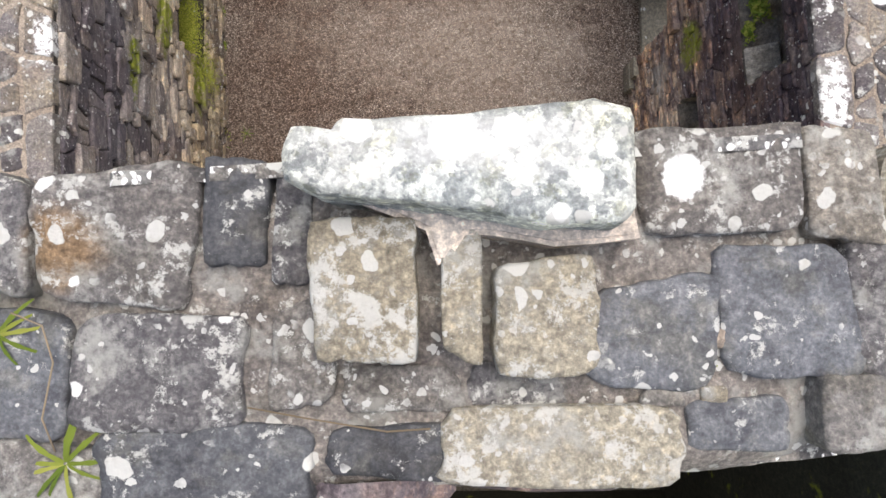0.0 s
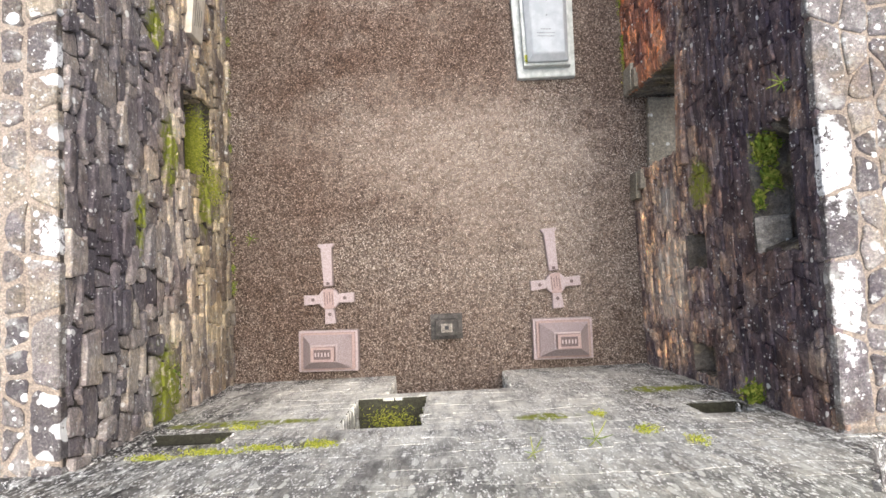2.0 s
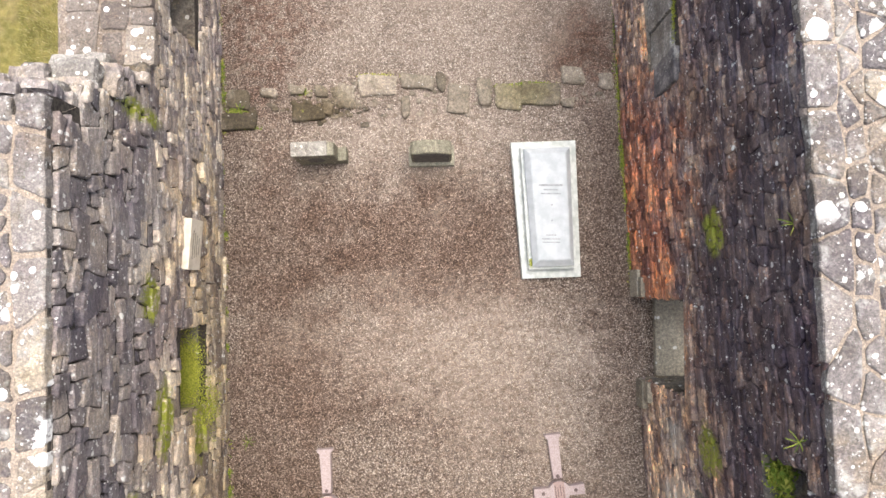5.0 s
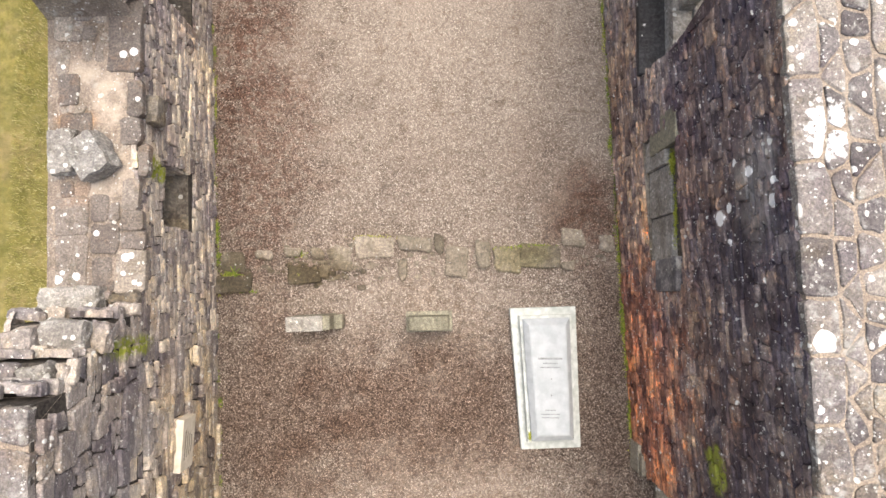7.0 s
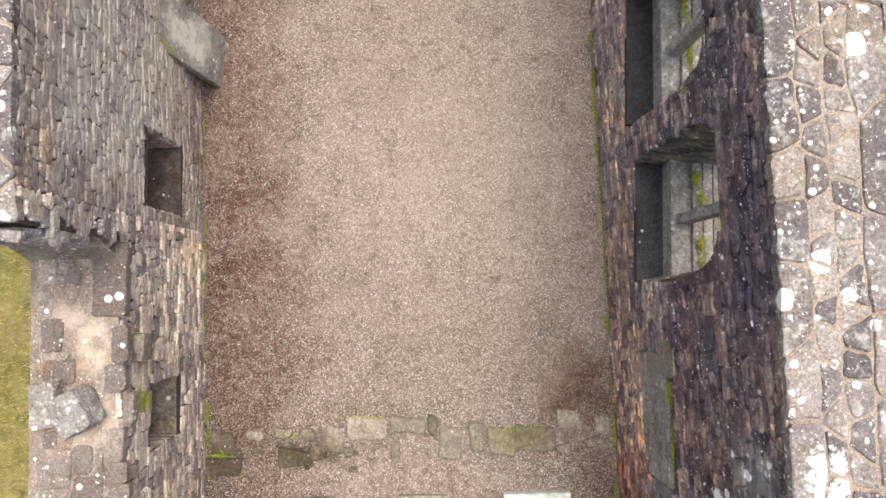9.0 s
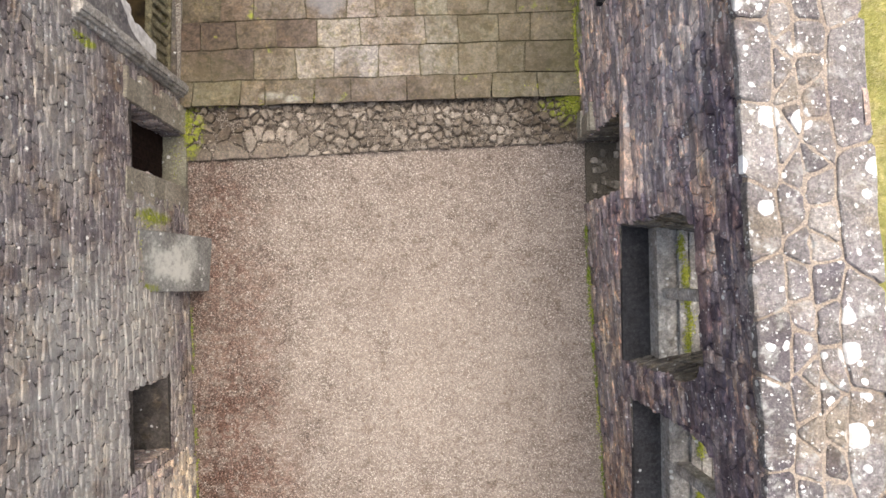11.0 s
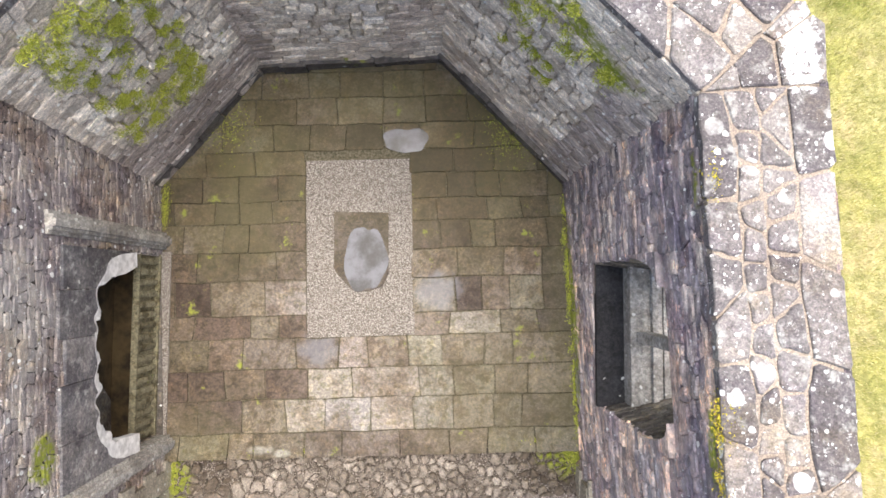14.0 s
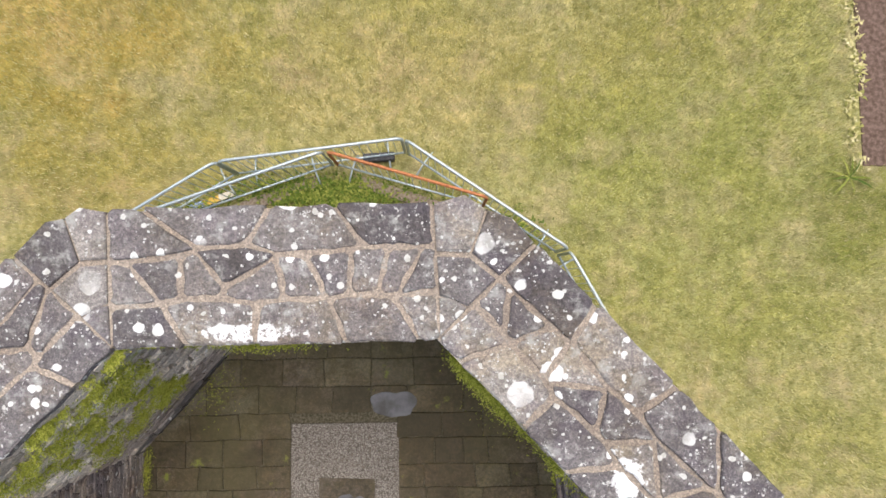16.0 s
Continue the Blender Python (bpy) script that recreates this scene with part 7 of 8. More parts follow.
moss_clumps("wall_moss", "bright green moss in the joints and on the ledges of the walls", [
    (-2.55, 0.03, 4.3, 0.22, 0.04, 0.06, 160), (-2.1, 0.06, 4.22, 0.3, 0.04, 0.05, 170), (-1.6, 0.08, 4.15, 0.3, 0.04, 0.05, 170), (-1.15, 0.1, 4.1, 0.16, 0.04, 0.1, 170), (-2.1, 0.06, 3.3, 0.2, 0.04, 0.05, 80), (1.75, 0.26, 4.2, 0.12, 0.04, 0.14, 70), (2.05, 0.28, 4.6, 0.12, 0.04, 0.14, 60), (1.5, 0.25, 3.5, 0.08, 0.04, 0.1, 40), (3.2, 0.4, 3.2, 0.14, 0.06, 0.12, 130),
    (right_x(2.4) + 0.16, 2.85, 3.6, 0.12, 0.18, 0.08, 300), (-3.5, 0.2, 2.5, 0.15, 0.3, 0.3, 500), (right_x(8.7) + 0.1, 8.85, 2.1, 0.02, 0.16, 0.08, 260), (right_x(8.3) + 0.1, 8.2, 2.12, 0.02, 0.4, 0.03, 120),
    (-0.68, -0.18, 1.93, 0.35, 0.2, 0.03, 260), (-0.75, -0.38, 2.5, 0.3, 0.03, 0.4, 200), (-3.92, 13.8, 1.74, 0.05, 0.5, 0.05, 420), (-3.93, 14.25, 1.5, 0.05, 0.08, 0.2, 160), (1.25, 5.05, 0.31, 0.03, 0.06, 0.01, 60), (-3.6, 3.45, 1.16, 0.2, 0.55, 0.03, 2500), (-3.42, 2.9, 0.9, 0.06, 0.4, 0.5, 600), *AP_MOSS, (-1.5, 22.28, 3.8, 0.6, 0.08, 0.15, 800),
    (right_x(13.3) + 0.98, 13.3, 1.92, 0.04, 0.6, 0.04, 240), (right_x(10.9) + 0.98, 11.0, 1.90, 0.04, 0.5, 0.04, 150), (-1.2, 8.05, 0.04, 0.3, 0.04, 0.01, 60), (2.1, 16.4, 0.15, 0.2, 0.35, 0.06, 700), (1.5, 16.45, 0.2, 0.5, 0.05, 0.02, 300), (-3.6, 16.2, 0.15, 0.4, 0.05, 0.03, 300), (-2.0, 16.28, 0.2, 0.8, 0.04, 0.02, 200), (-4.15, 15.3, 0.06, 0.12, 0.4, 0.03, 600), (-4.0, 15.9, 0.1, 0.1, 0.3, 0.05, 300), (2.40, 13.2, 0.02, 0.05, 0.7, 0.02, 100), (2.49, 11.5, 0.02, 0.05, 0.6, 0.02, 80), (2.86, 5.2, 0.02, 0.05, 0.5, 0.03, 130), (2.79, 6.5, 0.02, 0.05, 0.6, 0.03, 160), (2.71, 7.8, 0.02, 0.05, 0.6, 0.03, 120), (-3.79, 10.2, 0.02, 0.04, 0.6, 0.03, 90), (-3.72, 8.6, 0.02, 0.04, 0.5, 0.03, 60), (-4.15, 20.0, 0.26, 0.08, 0.4, 0.03, 200), (-3.3, 21.3, 0.26, 0.5, 0.5, 0.01, 200), (1.2, 21.2, 0.26, 0.5, 0.5, 0.01, 300), (-3.95, 14.2, 1.6, 0.06, 0.1, 0.5, 500), (2.2, 18.5, 0.25, 0.06, 1.0, 0.06, 800)])


def fern(x, y, z, n, size, seed, label, lean=(0, 0)):
    rng = random.Random(seed)
    t = thing("fern", label, "fern", pose(x, y, z), "wall ferns")
    for k in range(n):
        a = k * math.tau / n + rng.uniform(-0.3, 0.3)
        L = size * rng.uniform(0.7, 1.1)
        bm = bmesh.new()
        prev = None
        for i in range(7):
            s = i / 6
            r = L * s
            h = L * (0.5 * s - 0.55 * s * s) + 0.01
            w = L * 0.038 * math.sin(math.pi * min(1, s * 0.9 + 0.1)) * (1 if i % 2 else 0.55) + 0.002
            c = Vector((r * math.cos(a) + lean[0] * s * L, r * math.sin(a) + lean[1] * s * L, h))
            q = Vector((-math.sin(a), math.cos(a), 0.2)) * w
            pair = (bm.verts.new(c - q), bm.verts.new(c + q))
            if prev:
                bm.faces.new((prev[0], prev[1], pair[1], pair[0]))
            prev = pair
        part("frond", bm, M_FERN, t)


fern(2.98, 5.25, 4.3, 7, 0.12, 1, "small green fern growing from the wall top", (-0.3, 0))
fern(3.0, 3.35, 4.25, 7, 0.12, 2, "small green fern growing from the wall edge", (-0.3, 0))
moss_clumps("wall_weeds", "leafy green weeds growing in the wall recess", [(right_x(2.8) + 0.15, 2.9, 3.66, 0.12, 0.16, 0.16, 150), (right_x(2.8) + 0.2, 2.6, 3.66, 0.10, 0.14, 0.08, 60), (right_x(2.5) + 0.12, 2.4, 3.56, 0.06, 0.10, 0.05, 40), (3.2, 0.42, 3.3, 0.16, 0.1, 0.12, 140), (-3.35, 0.3, 2.4, 0.15, 0.3, 0.2, 200)], M_FERN, 15, 2.4, "weeds")
rf = random.Random(46)
foot = [(right_x(y) - rf.uniform(0.0, 0.06), y, 0.235, rf.uniform(0.03, 0.07), rf.uniform(0.08, 0.25), rf.uniform(0.02, 0.06), rf.randrange(25, 90)) for y in (16.6 + 0.17 * k + rf.uniform(-0.06, 0.06) for k in range(22))]
sill = [(right_x(y) + 0.74 + rf.uniform(-0.04, 0.04), y, 1.86, 0.05, rf.uniform(0.1, 0.2), 0.03, rf.randrange(40, 120)) for y in (10.45, 10.7, 11.3, 11.55, 12.65, 12.9, 13.2, 13.5, 13.85)]
moss_clumps("sill_moss", "bright moss on the outer sills of the side windows", sill, M_MOSS, 23, 1.3)
moss_clumps("floor_edge_moss", "ragged green moss along the edge of the flagged floor", foot, M_MOSS, 21, 1.2)
foot = [(right_x(y) - rf.uniform(-0.01, 0.05), y, 0.01, rf.uniform(0.02, 0.05), rf.uniform(0.08, 0.3), rf.uniform(0.01, 0.03), rf.randrange(8, 40)) for y in (4.8 + 0.22 * k + rf.uniform(-0.1, 0.1) for k in range(44))]
foot += [(left_x(y) + rf.uniform(0.0, 0.06), y, 0.01, rf.uniform(0.02, 0.06), rf.uniform(0.06, 0.2), rf.uniform(0.01, 0.03), rf.randrange(5, 30)) for y in (1.5 + 0.4 * k + rf.uniform(-0.2, 0.2) for k in range(32))]
moss_clumps("wall_foot_weeds", "low dark weeds along the foot of the walls", foot, M_FERN, 22, 1.6, "weeds")
moss_clumps("kerb_moss", "thin dark moss round the kerb stones", [(1.35, 7.93, 0.045, 0.3, 0.03, 0.012, 130), (0.9, 7.88, 0.045, 0.2, 0.03, 0.012, 70), (-2.4, 7.78, 0.03, 0.16, 0.06, 0.01, 40), (-2.2, 7.46, 0.04, 0.25, 0.03, 0.01, 40), (-3.45, 7.44, 0.03, 0.12, 0.05, 0.02, 60), (-3.3, 7.18, 0.03, 0.3, 0.02, 0.015, 50)], M_FERN, 19, 1.5)
moss_clumps("ground_weeds", "dark green weeds inside the barriers", [(-1.6, 24.3, 0.04, 1.5, 0.3, 0.05, 1100), (-3.6, 23.9, 0.05, 0.5, 0.3, 0.05, 400), (1.3, 23.6, 0.05, 0.5, 0.5, 0.05, 450)], M_FERN, 16, 3.0, "weeds")
edge = []
re_ = random.Random(44)
for k in range(46):
    edge.append((6.95 + re_.uniform(-0.15, 0.12), 24.9 + 0.2 * k, -0.01, 0.12, 0.14, 0.03, re_.randrange(2, 14)))
moss_clumps("grass_tufts", "ragged grass tufts hanging over the bare earth", edge, M_BLADE, 18, 4.0, "grass")
fern(-0.86, -0.56, 8.15, 11, 0.13, 5, "pale spiky plant rooted on the gable top")
fern(-1.03, -0.26, 8.15, 11, 0.12, 6, "pale spiky plant rooted on the gable top")
fern(0.63, -0.34, 8.16, 5, 0.05, 12, "tiny green plant in a joint of the gable top")
for pts in ([(-0.98, -0.205, 8.19), (-0.90, -0.235, 8.20), (-0.875, -0.32, 8.195), (-0.90, -0.45, 8.19), (-0.88, -0.53, 8.17)], [(-0.42, -0.425, 8.20), (-0.28, -0.455, 8.185), (-0.1, -0.485, 8.185), (0.0, -0.48, 8.18)]):
    tagged(part("dry_stalk", tube(pts, 0.0022, 5), M_STALK), "thin dry plant stalk lying on the stones", "stalk")
fern(-3.35, 7.45, 0.05, 8, 0.2, 7, "green weed growing between kerb stones")
fern(1.2, 0.28, 4.6, 6, 0.14, 8, "small fern growing on the gable face", (0, 0.4))
fern(0.65, 0.25, 4.9, 6, 0.1, 9, "small fern growing on the gable face", (0, 0.4))
fern(-3.1, 2.25, 0.02, 7, 0.14, 10, "green weed at the foot of the wall")
fern(6.75, 24.7, 0.0, 9, 0.4, 11, "clump of weeds at the edge of the earth strip")

# ---------------------------------------------------------------- masonry, stone by stone
wall_right.capping(random.Random(51), M_TOP, hi=ru(20.42), over=0.05, joint=0.032, rows=((0.0, 0.31, 0.32, 0.75), (0.31, 0.45, 0.17, 0.36), (0.45, 0.58, 0.17, 0.36), (0.58, 1.0, 0.55, 1.1)))
wall_left.capping(random.Random(52), M_TOP, hi=lu(6.3), up=0.003)
# the low broken length, stone by stone: x0, x1, y0, y1
LOW_FAR = [(-3.95, -3.6, 9.73, 10.55), (-4.57, -4.38, 10.12, 10.55), (-4.36, -4.17, 10.35, 10.55), (-4.13, -4.0, 10.32, 10.52), (-4.26, -4.11, 10.12, 10.27), (-4.4, -4.29, 10.1, 10.21), (-4.25, -4.16, 9.87, 10.12), (-4.11, -4.01, 9.86, 10.11), (-4.54, -4.41, 9.71, 10.01),
           (-4.5, -4.29, 9.36, 9.71), (-3.71, -3.56, 9.21, 9.61), (-3.78, -3.57, 8.89, 9.18), (-4.46, -4.12, 8.99, 9.24)]
LOW_NEAR = [(-4.43, -4.29, 8.3, 8.46), (-4.28, -4.1, 8.3, 8.46), (-4.08, -3.89, 8.01, 8.3), (-3.86, -3.76, 8.0, 8.2), (-3.73, -3.57, 8.12, 8.48), (-4.47, -4.12, 7.86, 8.28), (-4.44, -4.1, 7.23, 7.84), (-4.06, -3.76, 7.64, 7.96), (-3.73, -3.5, 7.89, 8.1),
            (-3.72, -3.47, 7.68, 7.87), (-3.77, -3.45, 7.2, 7.66), (-4.03, -3.82, 7.35, 7.59), (-4.03, -3.79, 7.21, 7.33), (-3.55, -3.46, 8.52, 8.86), (-4.4, -4.2, 9.26, 9.34)]


def on_low(x0, x1, y0, y1, grow=0.012):
    inner = lambda y: left_x(y) + 0.12 + 0.03
    return [(lu(y), inner(y) - x) for x, y in ((x0 - grow, y0 - grow), (x0 - grow, y1 + grow), (x1 + grow, y1 + grow), (x1 + grow, y0 - grow))][::-1]


wall_left.capping(random.Random(50), M_LOWTOP, lo=lu(7.2), hi=lu(10.58), mortar=M_LOWBED, placed=[on_low(*q) for q in LOW_FAR + LOW_NEAR], lift=0.05, fill=0.66)
wall_left.capping(random.Random(49), M_TOP, lo=lu(10.58), hi=lu(20.62), up=0.003, singles=150)
for k, w in enumerate(AW):
    w.capping(random.Random(53 + k), M_TOP, lo=0.0, hi=w.length, up=0.006 + 0.003 * k, singles=200, over=0.06, joint=0.052, rows=((0.0, 0.38, 0.4, 0.8), (0.38, 0.61, 0.2, 0.36), (0.61, 1.0, 0.5, 0.95)))


def corner_top(name, p, q1, q2, tip, seed):
    """The wedge of wall and capping that fills an outer corner."""
    rng = random.Random(seed)
    base = part(name, prism([p, q1, *tip, q2] if (Vector(q1) - Vector(p)).cross(Vector(q2) - Vector(p)) > 0 else [p, q2, *tip[::-1], q1], -0.03, 4.655, 0), M_GAP)
    tagged(base, "masonry corner of the polygonal apse", "wall", kind="structure")
    P, A, B = Vector(p), Vector(q1), Vector(q2)
    T = [Vector(t) for t in tip]
    mid = (T[0] + T[-1]) / 2
    bed = part("mortar_bed", prism([tuple(P.lerp(v, k)) for v, k in ((P, 0), (A, 1.0), *((t, 0.98) for t in T), (B, 1.0))], 4.6, 4.692, 0), M_MORTAR, base)
    lerp = lambda v, k: tuple(P.lerp(v, k))
    for out in ([lerp(A, 0.64), lerp(A, 1.03), lerp(T[0], 1.03), tuple(mid * 1.0), lerp(mid, 0.64)], [lerp(mid, 0.64), tuple(mid), lerp(T[-1], 1.03), lerp(B, 1.03), lerp(B, 0.64)], [lerp(A, 0.3), lerp(A, 0.62), lerp(mid, 0.62), lerp(B, 0.62), lerp(B, 0.3)], [tuple(P - (mid - P) * 0.02), lerp(A, 0.3), lerp(mid, 0.3), lerp(B, 0.3)]):
        vs, fs = slab_mesh("capping_stone", out, lambda u, v, h: Vector((u, v, 4.666 + h)), M_TOP, -0.05, 0.055, 0.016, rng, 0.03)
        o = Vector(vs[-1])
        ob = new("capping_stone", mesh_of("capping_stone", [Vector(v) - o for v in vs], fs, M_TOP))
        ob.parent, ob.location = base, o


xy = lambda v: (v.x, v.y)
corner_top("wall_corner_a", AT[3], xy(AW[2].q(AW[2].length, 4.66)), xy(wall_right.q(ru(20.42), 4.66)), [(3.09, 21.16), (3.24, 20.98)], 1)
corner_top("wall_corner_b", AT[2], xy(AW[1].q(AW[1].length, 4.66)), xy(AW[2].q(0, 4.66)), [(0.42, 23.58), (0.80, 23.40)], 2)
corner_top("wall_corner_c", AT[1], xy(AW[0].q(AW[0].length, 4.66)), xy(AW[1].q(0, 4.66)), [(-2.98, 23.30), (-2.72, 23.42)], 3)
corner_top("wall_corner_d", AT[0], xy(wall_left.q(lu(20.6), 4.66)), xy(AW[0].q(0, 4.66)), [(-5.1, 20.9), (-5.0, 21.15)], 4)
wall_gable.capping(random.Random(57), M_GTOP, lo=0.7, hi=2.92, rows=((0.0, 0.34, 0.25, 0.5), (0.34, 0.68, 0.25, 0.5), (0.68, 1.0, 0.3, 0.6)), lift=0.06, over=0.01, joint=0.022, mortar=M_GMORTAR)
wall_gable.capping(random.Random(58), M_GTOP, lo=5.14, hi=7.3, rows=((0.0, 0.34, 0.25, 0.5), (0.34, 0.68, 0.25, 0.5), (0.68, 1.0, 0.3, 0.6)), lift=0.06, over=0.01, joint=0.022, mortar=M_GMORTAR)


def gable_bed():
    """The weathered mortar that the ridge stones lie in: lumpy, with a ragged outer rim."""
    nx, ny = 110, 44
    vs, fs = [], []
    for i in range(nx + 1):
        x = -1.12 + 2.3 * i / nx
        for j in range(ny + 1):
            k = j / ny
            y = 0.145 + 0.05 * x - 0.785 * k + 0.012 * noise.noise(Vector((x * 7, k * 9, 2.0)))
            f = noise.fractal(Vector((x * 11, y * 11, 0.5)), 0.8, 2.1, 5)
            rim = min(1.0, min(k, 1 - k) * 9)
            vs.append((x, y, min(8.155, gable_top(x + 4) + 0.035) + 0.014 * f - 0.07 * (1 - rim) ** 2))
    for i in range(nx):
        for j in range(ny):
            q = i * (ny + 1) + j
            fs.append((q, q + 1, q + ny + 2, q + ny + 1))
    ob = new("mortar_bed", mesh_of("mortar_bed", vs, fs, M_GMORTAR, True))
    ob.parent = wall_gable.ob
    tagged(ob, "weathered grey mortar between the ridge stones")


gable_bed()


def worn_stone(x0, x1, y0, y1, top, material, seed, jitter=0.13, round_=9.0, low=8.05, tilt=0.0):
    """A weathered block: an uneven quarter-sided outline, worn shoulders and a lumpy top."""
    rng = random.Random(seed)
    cx, cy, w, d = (x0 + x1) / 2, (y0 + y1) / 2, x1 - x0, y1 - y0
    jit = [(rng.uniform(-jitter, jitter) * w, rng.uniform(-jitter, jitter) * d) for _ in range(4)]
    n = 40
    outline = []
    for k in range(n):
        a = k * math.tau / n
        c, s_ = math.cos(a), math.sin(a)
        r = (abs(c) ** round_ + abs(s_) ** round_) ** (-1 / round_)
        u, v = (c * r + 1) / 2, (s_ * r + 1) / 2
        jx = sum(j[0] * q for j, q in zip(jit, ((1 - u) * (1 - v), u * (1 - v), u * v, (1 - u) * v)))
        jy = sum(j[1] * q for j, q in zip(jit, ((1 - u) * (1 - v), u * (1 - v), u * v, (1 - u) * v)))
        wob = noise.fractal(Vector((c * 1.6 + seed * 3.1, s_ * 1.6, seed)), 0.5, 2.2, 5) * 0.07
        outline.append(((u - 0.5) * w * (1 + wob) + jx, (v - 0.5) * d * (1 + wob) + jy))
    vs, fs = [], []
    for scale, z in ((1.0, low), (1.0, top - 0.03), (0.992, top - 0.010), (0.965, top - 0.003), (0.86, top), (0.68, top + 0.002), (0.45, top + 0.003), (0.2, top + 0.003)):
        for x, y in outline:
            f = noise.fractal(Vector(((cx + x * scale) * 9, (cy + y * scale) * 9, seed * 1.7)), 0.9, 2.1, 5)
            vs.append((cx + x * scale, cy + y * scale, z + (f * 0.013 + tilt * x * scale if z > low else 0)))
    for i in range(7):
        for k in range(n):
            q = (k + 1) % n
            fs.append((i * n + k, i * n + q, i * n + n + q, i * n + n + k))
    fs.append(tuple(7 * n + k for k in range(n)))
    o = Vector((cx, cy, top))
    ob = tagged(new("ridge_top_stone", mesh_of("ridge_top_stone", [Vector(v) - o for v in vs], fs, material, True)))
    ob.parent, ob.location = wall_gable.ob, o


# inner row, middle row, outer row, then the tan stones that carry the long one
worn_stone(-1.14, -0.975, -0.16, 0.12, 8.165, M_GTOP, 1)
worn_stone(-0.965, -0.55, -0.19, 0.14, 8.185, M_GTOP, 2, 0.08)
worn_stone(-0.535, -0.385, -0.10, 0.165, 8.18, M_SLATE, 3, 0.05, 14)
worn_stone(-0.375, -0.27, -0.12, 0.15, 8.175, M_GTOP, 4)
worn_stone(0.50, 0.88, -0.04, 0.225, 8.19, M_GTOP, 5, 0.06)
worn_stone(0.90, 1.10, -0.05, 0.22, 8.17, M_GTOP, 6)
worn_stone(-1.12, -0.87, -0.48, -0.2, 8.16, M_SLATE, 7)
worn_stone(-0.85, -0.41, -0.495, -0.2, 8.19, M_GTOP, 8, 0.07)
worn_stone(-0.385, -0.2, -0.44, -0.165, 8.185, M_GTOP, 9)
worn_stone(0.35, 0.66, -0.377, -0.135, 8.185, M_SLATE, 10, 0.2, 5)
worn_stone(0.70, 0.99, -0.372, -0.06, 8.175, M_SLATE, 11, 0.2, 7)
worn_stone(1.01, 1.2, -0.38, -0.06, 8.17, M_GTOP, 12)
worn_stone(-0.19, 0.08, -0.455, -0.325, 8.165, M_GTOP, 13)
worn_stone(0.09, 0.32, -0.45, -0.33, 8.16, M_GTOP, 14)
worn_stone(-1.08, -0.79, -0.7, -0.51, 8.16, M_GTOP, 15)
worn_stone(-0.77, -0.27, -0.67, -0.475, 8.18, M_SLATE, 16, 0.08)
worn_stone(-0.25, 0.04, -0.60, -0.475, 8.175, M_SLATE, 17, 0.1)
worn_stone(0.04, 0.59, -0.615, -0.43, 8.19, M_TANTOP, 18, 0.07)
worn_stone(0.605, 0.85, -0.545, -0.42, 8.165, M_SLATE, 19, 0.06)
worn_stone(0.90, 1.09, -0.55, -0.37, 8.185, M_ROCK, 20, 0.08)
worn_stone(0.50, 0.60, -0.435, -0.385, 8.172, M_ROCK, 21)
worn_stone(0.635, 0.71, -0.44, -0.385, 8.17, M_TANTOP, 22)
worn_stone(0.66, 0.70, -0.30, -0.25, 8.168, M_MORTAR, 23)
worn_stone(-0.262, -0.02, -0.335, 0.0, 8.275, M_TANTOP, 24, 0.06, 12)
worn_stone(0.03, 0.115, -0.315, -0.03, 8.265, M_TANTOP, 25, 0.08, 12)
worn_stone(0.135, 0.395, -0.345, -0.08, 8.27, M_TANTOP, 26, 0.08, 7)
def broken_end(y, z0, z1, way, rng, course=(0.09, 0.24), length=(0.14, 0.42)):
    """Torn masonry across a break in the west wall; way is the side that it faces along y."""
    placed, z = [], z0
    while z < z1:
        h = rng.uniform(*course)
        x = left_x(y) + 0.17
        while x > left_x(y) - 0.86:
            w = rng.uniform(*length)
            out = rng.uniform(0.0, 0.04) + 0.10 * max(0.0, (z - 3.6)) * rng.random()
            up = Vector((0, way * rng.uniform(-0.05, 0.15), 1)).normalized()
            X = Vector((-way, rng.uniform(-0.12, 0.12), rng.uniform(-0.06, 0.06))).normalized()
            Z = X.cross(up).normalized()
            placed.append((rng.randrange(99), frame_m((x - w / 2, y + way * out, z + h / 2), X, Z.cross(X), Z, w * 0.97, h * 0.97, rng.uniform(0.04, 0.09))))
            x -= w
        z += h
    pieces(wall_left.ob, "broken_end_stone", placed, ROUGH, M_LEFT)


broken_end(10.585, 2.76, 4.4, -1, random.Random(84), (0.14, 0.3), (0.24, 0.6))
for y, z0, z1 in ((6.31, 4.02, 4.48), (6.59, 3.5, 3.88), (6.93, 2.8, 3.35)):
    broken_end(y, z0, z1, 1, random.Random(int(y * 100)))
wall_left.face(random.Random(61), M_LEFT, course=(0.13, 0.32), length=(0.14, 0.5), high=0.045, hi=lu(6.6), singles=200, joint=0.02, wave=0.05, slant=0.08, split=0.4, rim=0.015, vary=(0.1, 1.8))
wall_left.face(random.Random(60), M_LEFT, course=(0.07, 0.17), length=(0.1, 0.38), high=0.035, lo=lu(6.6), hi=lu(10.9), singles=100, rest="joined_thin_stones", joint=0.016, wave=0.025, slant=0.05, split=0.25, rim=0.012, vary=(0.3, 1.5))
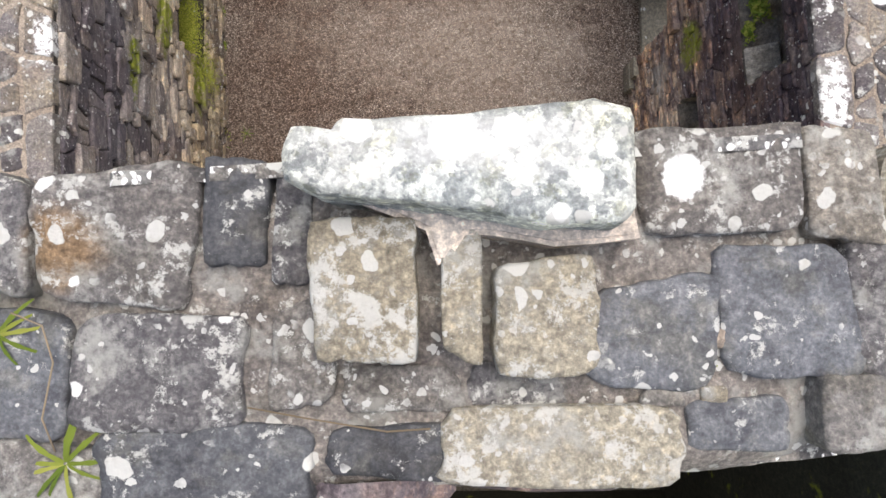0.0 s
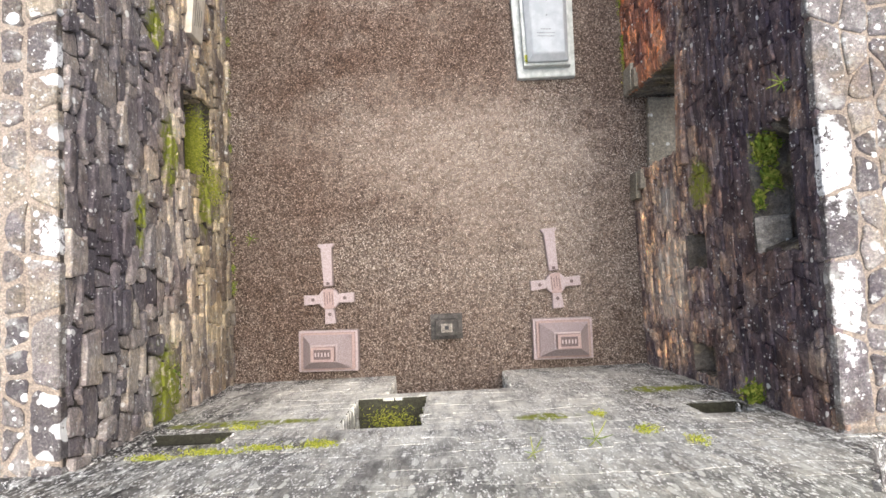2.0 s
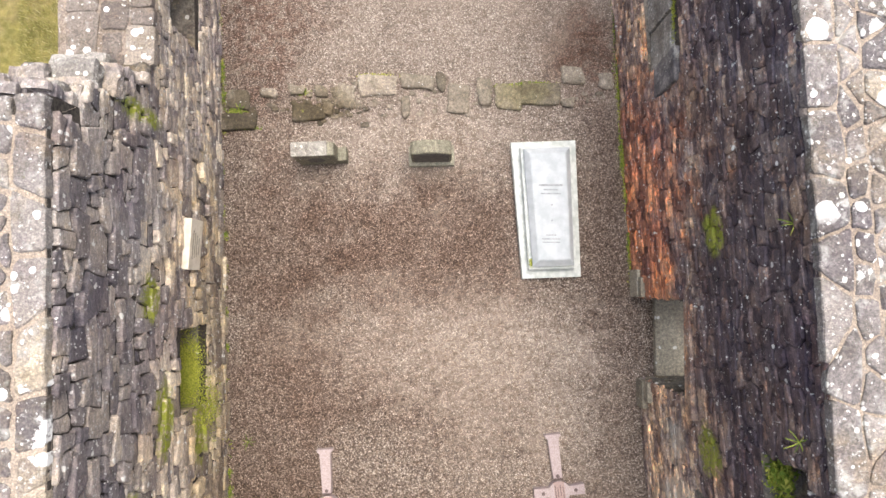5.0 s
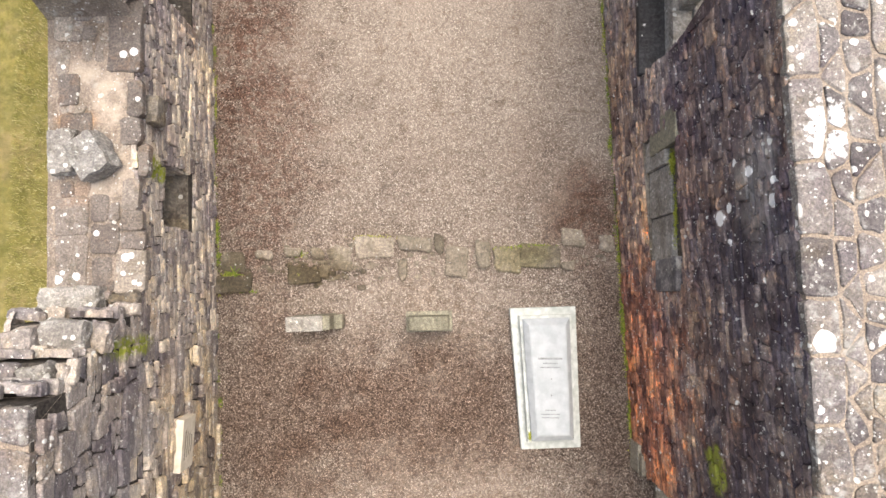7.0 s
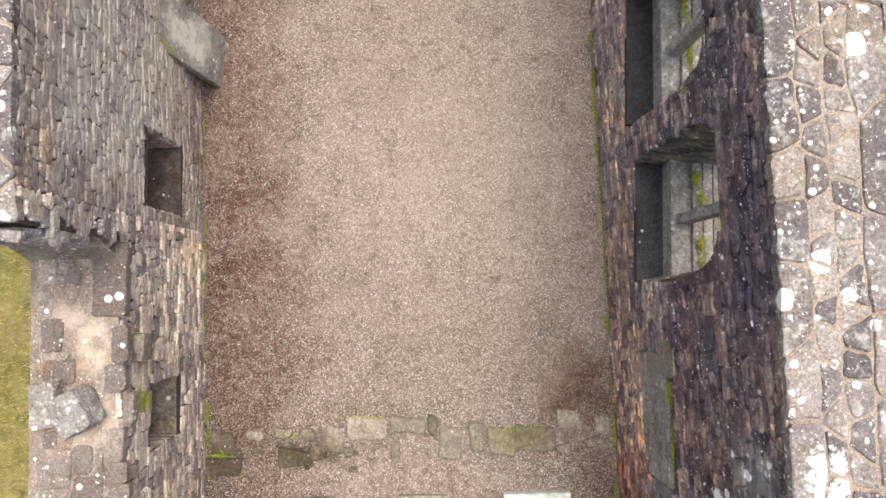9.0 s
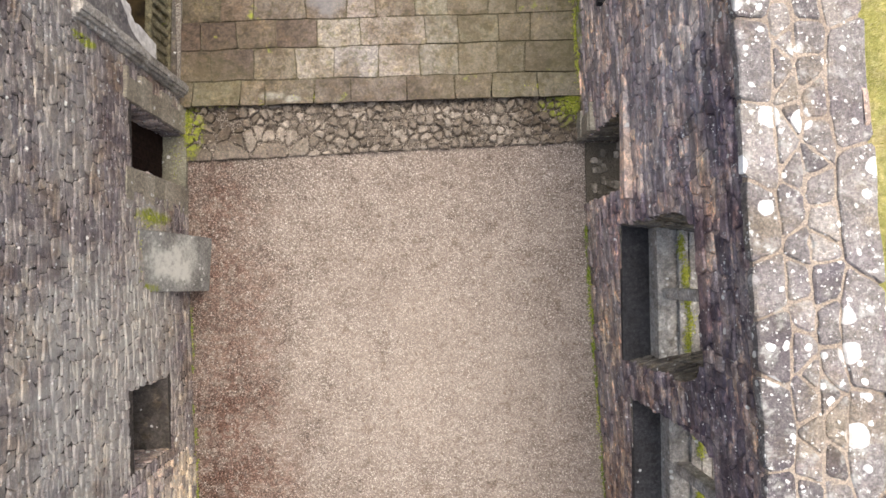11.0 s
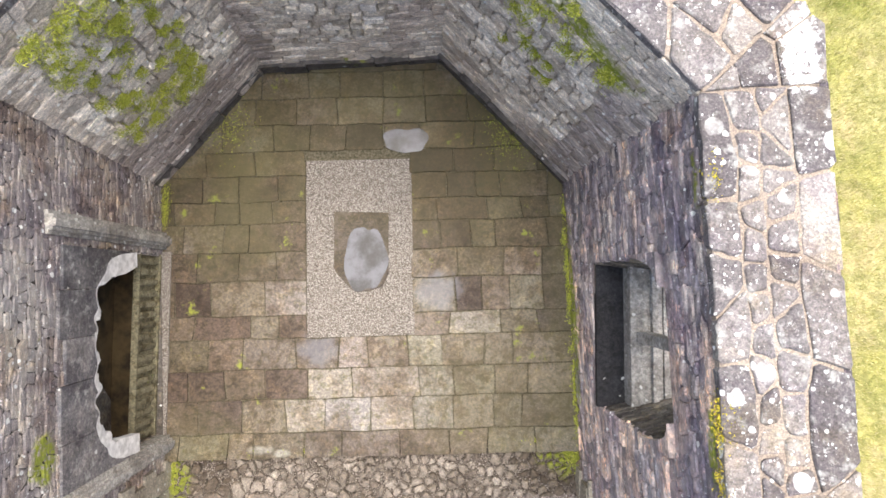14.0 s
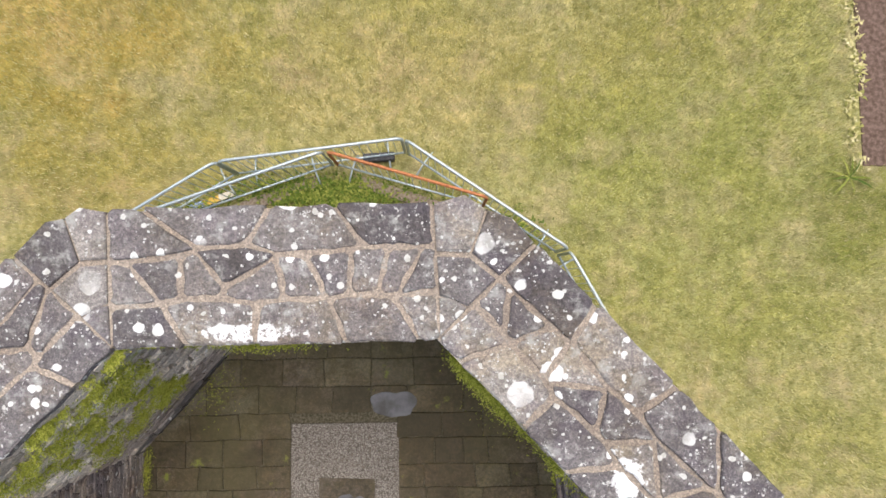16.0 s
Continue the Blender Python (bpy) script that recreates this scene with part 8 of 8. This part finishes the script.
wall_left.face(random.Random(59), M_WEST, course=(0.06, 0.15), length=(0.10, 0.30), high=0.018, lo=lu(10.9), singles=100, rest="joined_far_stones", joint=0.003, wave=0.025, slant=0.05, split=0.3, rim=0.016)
wall_left.jambs(random.Random(81), M_LEFT)
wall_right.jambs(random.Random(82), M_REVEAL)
wall_gable.jambs(random.Random(83), M_GABLE)
wall_right.face(random.Random(62), M_RIGHT, course=(0.08, 0.2), length=(0.12, 0.42), high=0.026, joint=0.006, wave=0.03, slant=0.05, split=0.45, rim=0.02)
wall_gable.face(random.Random(63), M_GABLE, course=(0.12, 0.32), length=(0.2, 0.8), high=0.006, joint=0.002, wave=0.05, slant=0.06, rim=0.004, vary=(0.6, 1.4))
for k, w in enumerate(AW):
    half, mid, foot, spring, rise = ((0.98, 1.25, 1.5, 3.1, 1.2), (0.72, 1.3, 1.2, 3.3, 0.75), (0.92, 1.25, 1.3, 3.0, 1.0))[k]
    arched = lambda u, z: abs(u - mid) < half and foot < z < spring + rise * max(0.0, 1 - ((u - mid) / half) ** 2) ** 0.5
    w.face(random.Random(64 + k), M_APSE, singles=150, course=(0.08, 0.19), length=(0.14, 0.45), high=0.035, rim=0.015, joint=0.006, wave=0.03, vary=(0.3, 1.3), skip=arched)
    w.infill(random.Random(70 + k), hole(mid - half - 0.1, mid + half + 0.1, foot, 4.4, 0.0), M_INFILL, singles=110, fill=1.05, within=arched)
    bm = bmesh.new()
    m = Matrix(((w.t.x, w.n.x, 0, w.a.x), (w.t.y, w.n.y, 0, w.a.y), (0, 0, 1, 0), (0, 0, 0, 1)))
    rp = random.Random(90 + k)
    u = 0.03
    while u < w.length - 0.1:
        v = min(u + rp.uniform(0.3, 0.75), w.length - 0.03)
        box(bm, u, v - 0.012, -0.1, rp.uniform(0.035, 0.07), 0.2, rp.uniform(0.42, 0.56), 0.02, 0.012, m)
        u = v
    bmesh.ops.recalc_face_normals(bm, faces=bm.faces)
    part("plinth_course", bm, M_PLINTH, w.ob, "dark slate plinth along the foot of the wall")
for k, w in enumerate((wall_left, wall_right, wall_gable, *AW)):
    w.outside(random.Random(95 + k), M_RIGHT if k else M_LEFT)
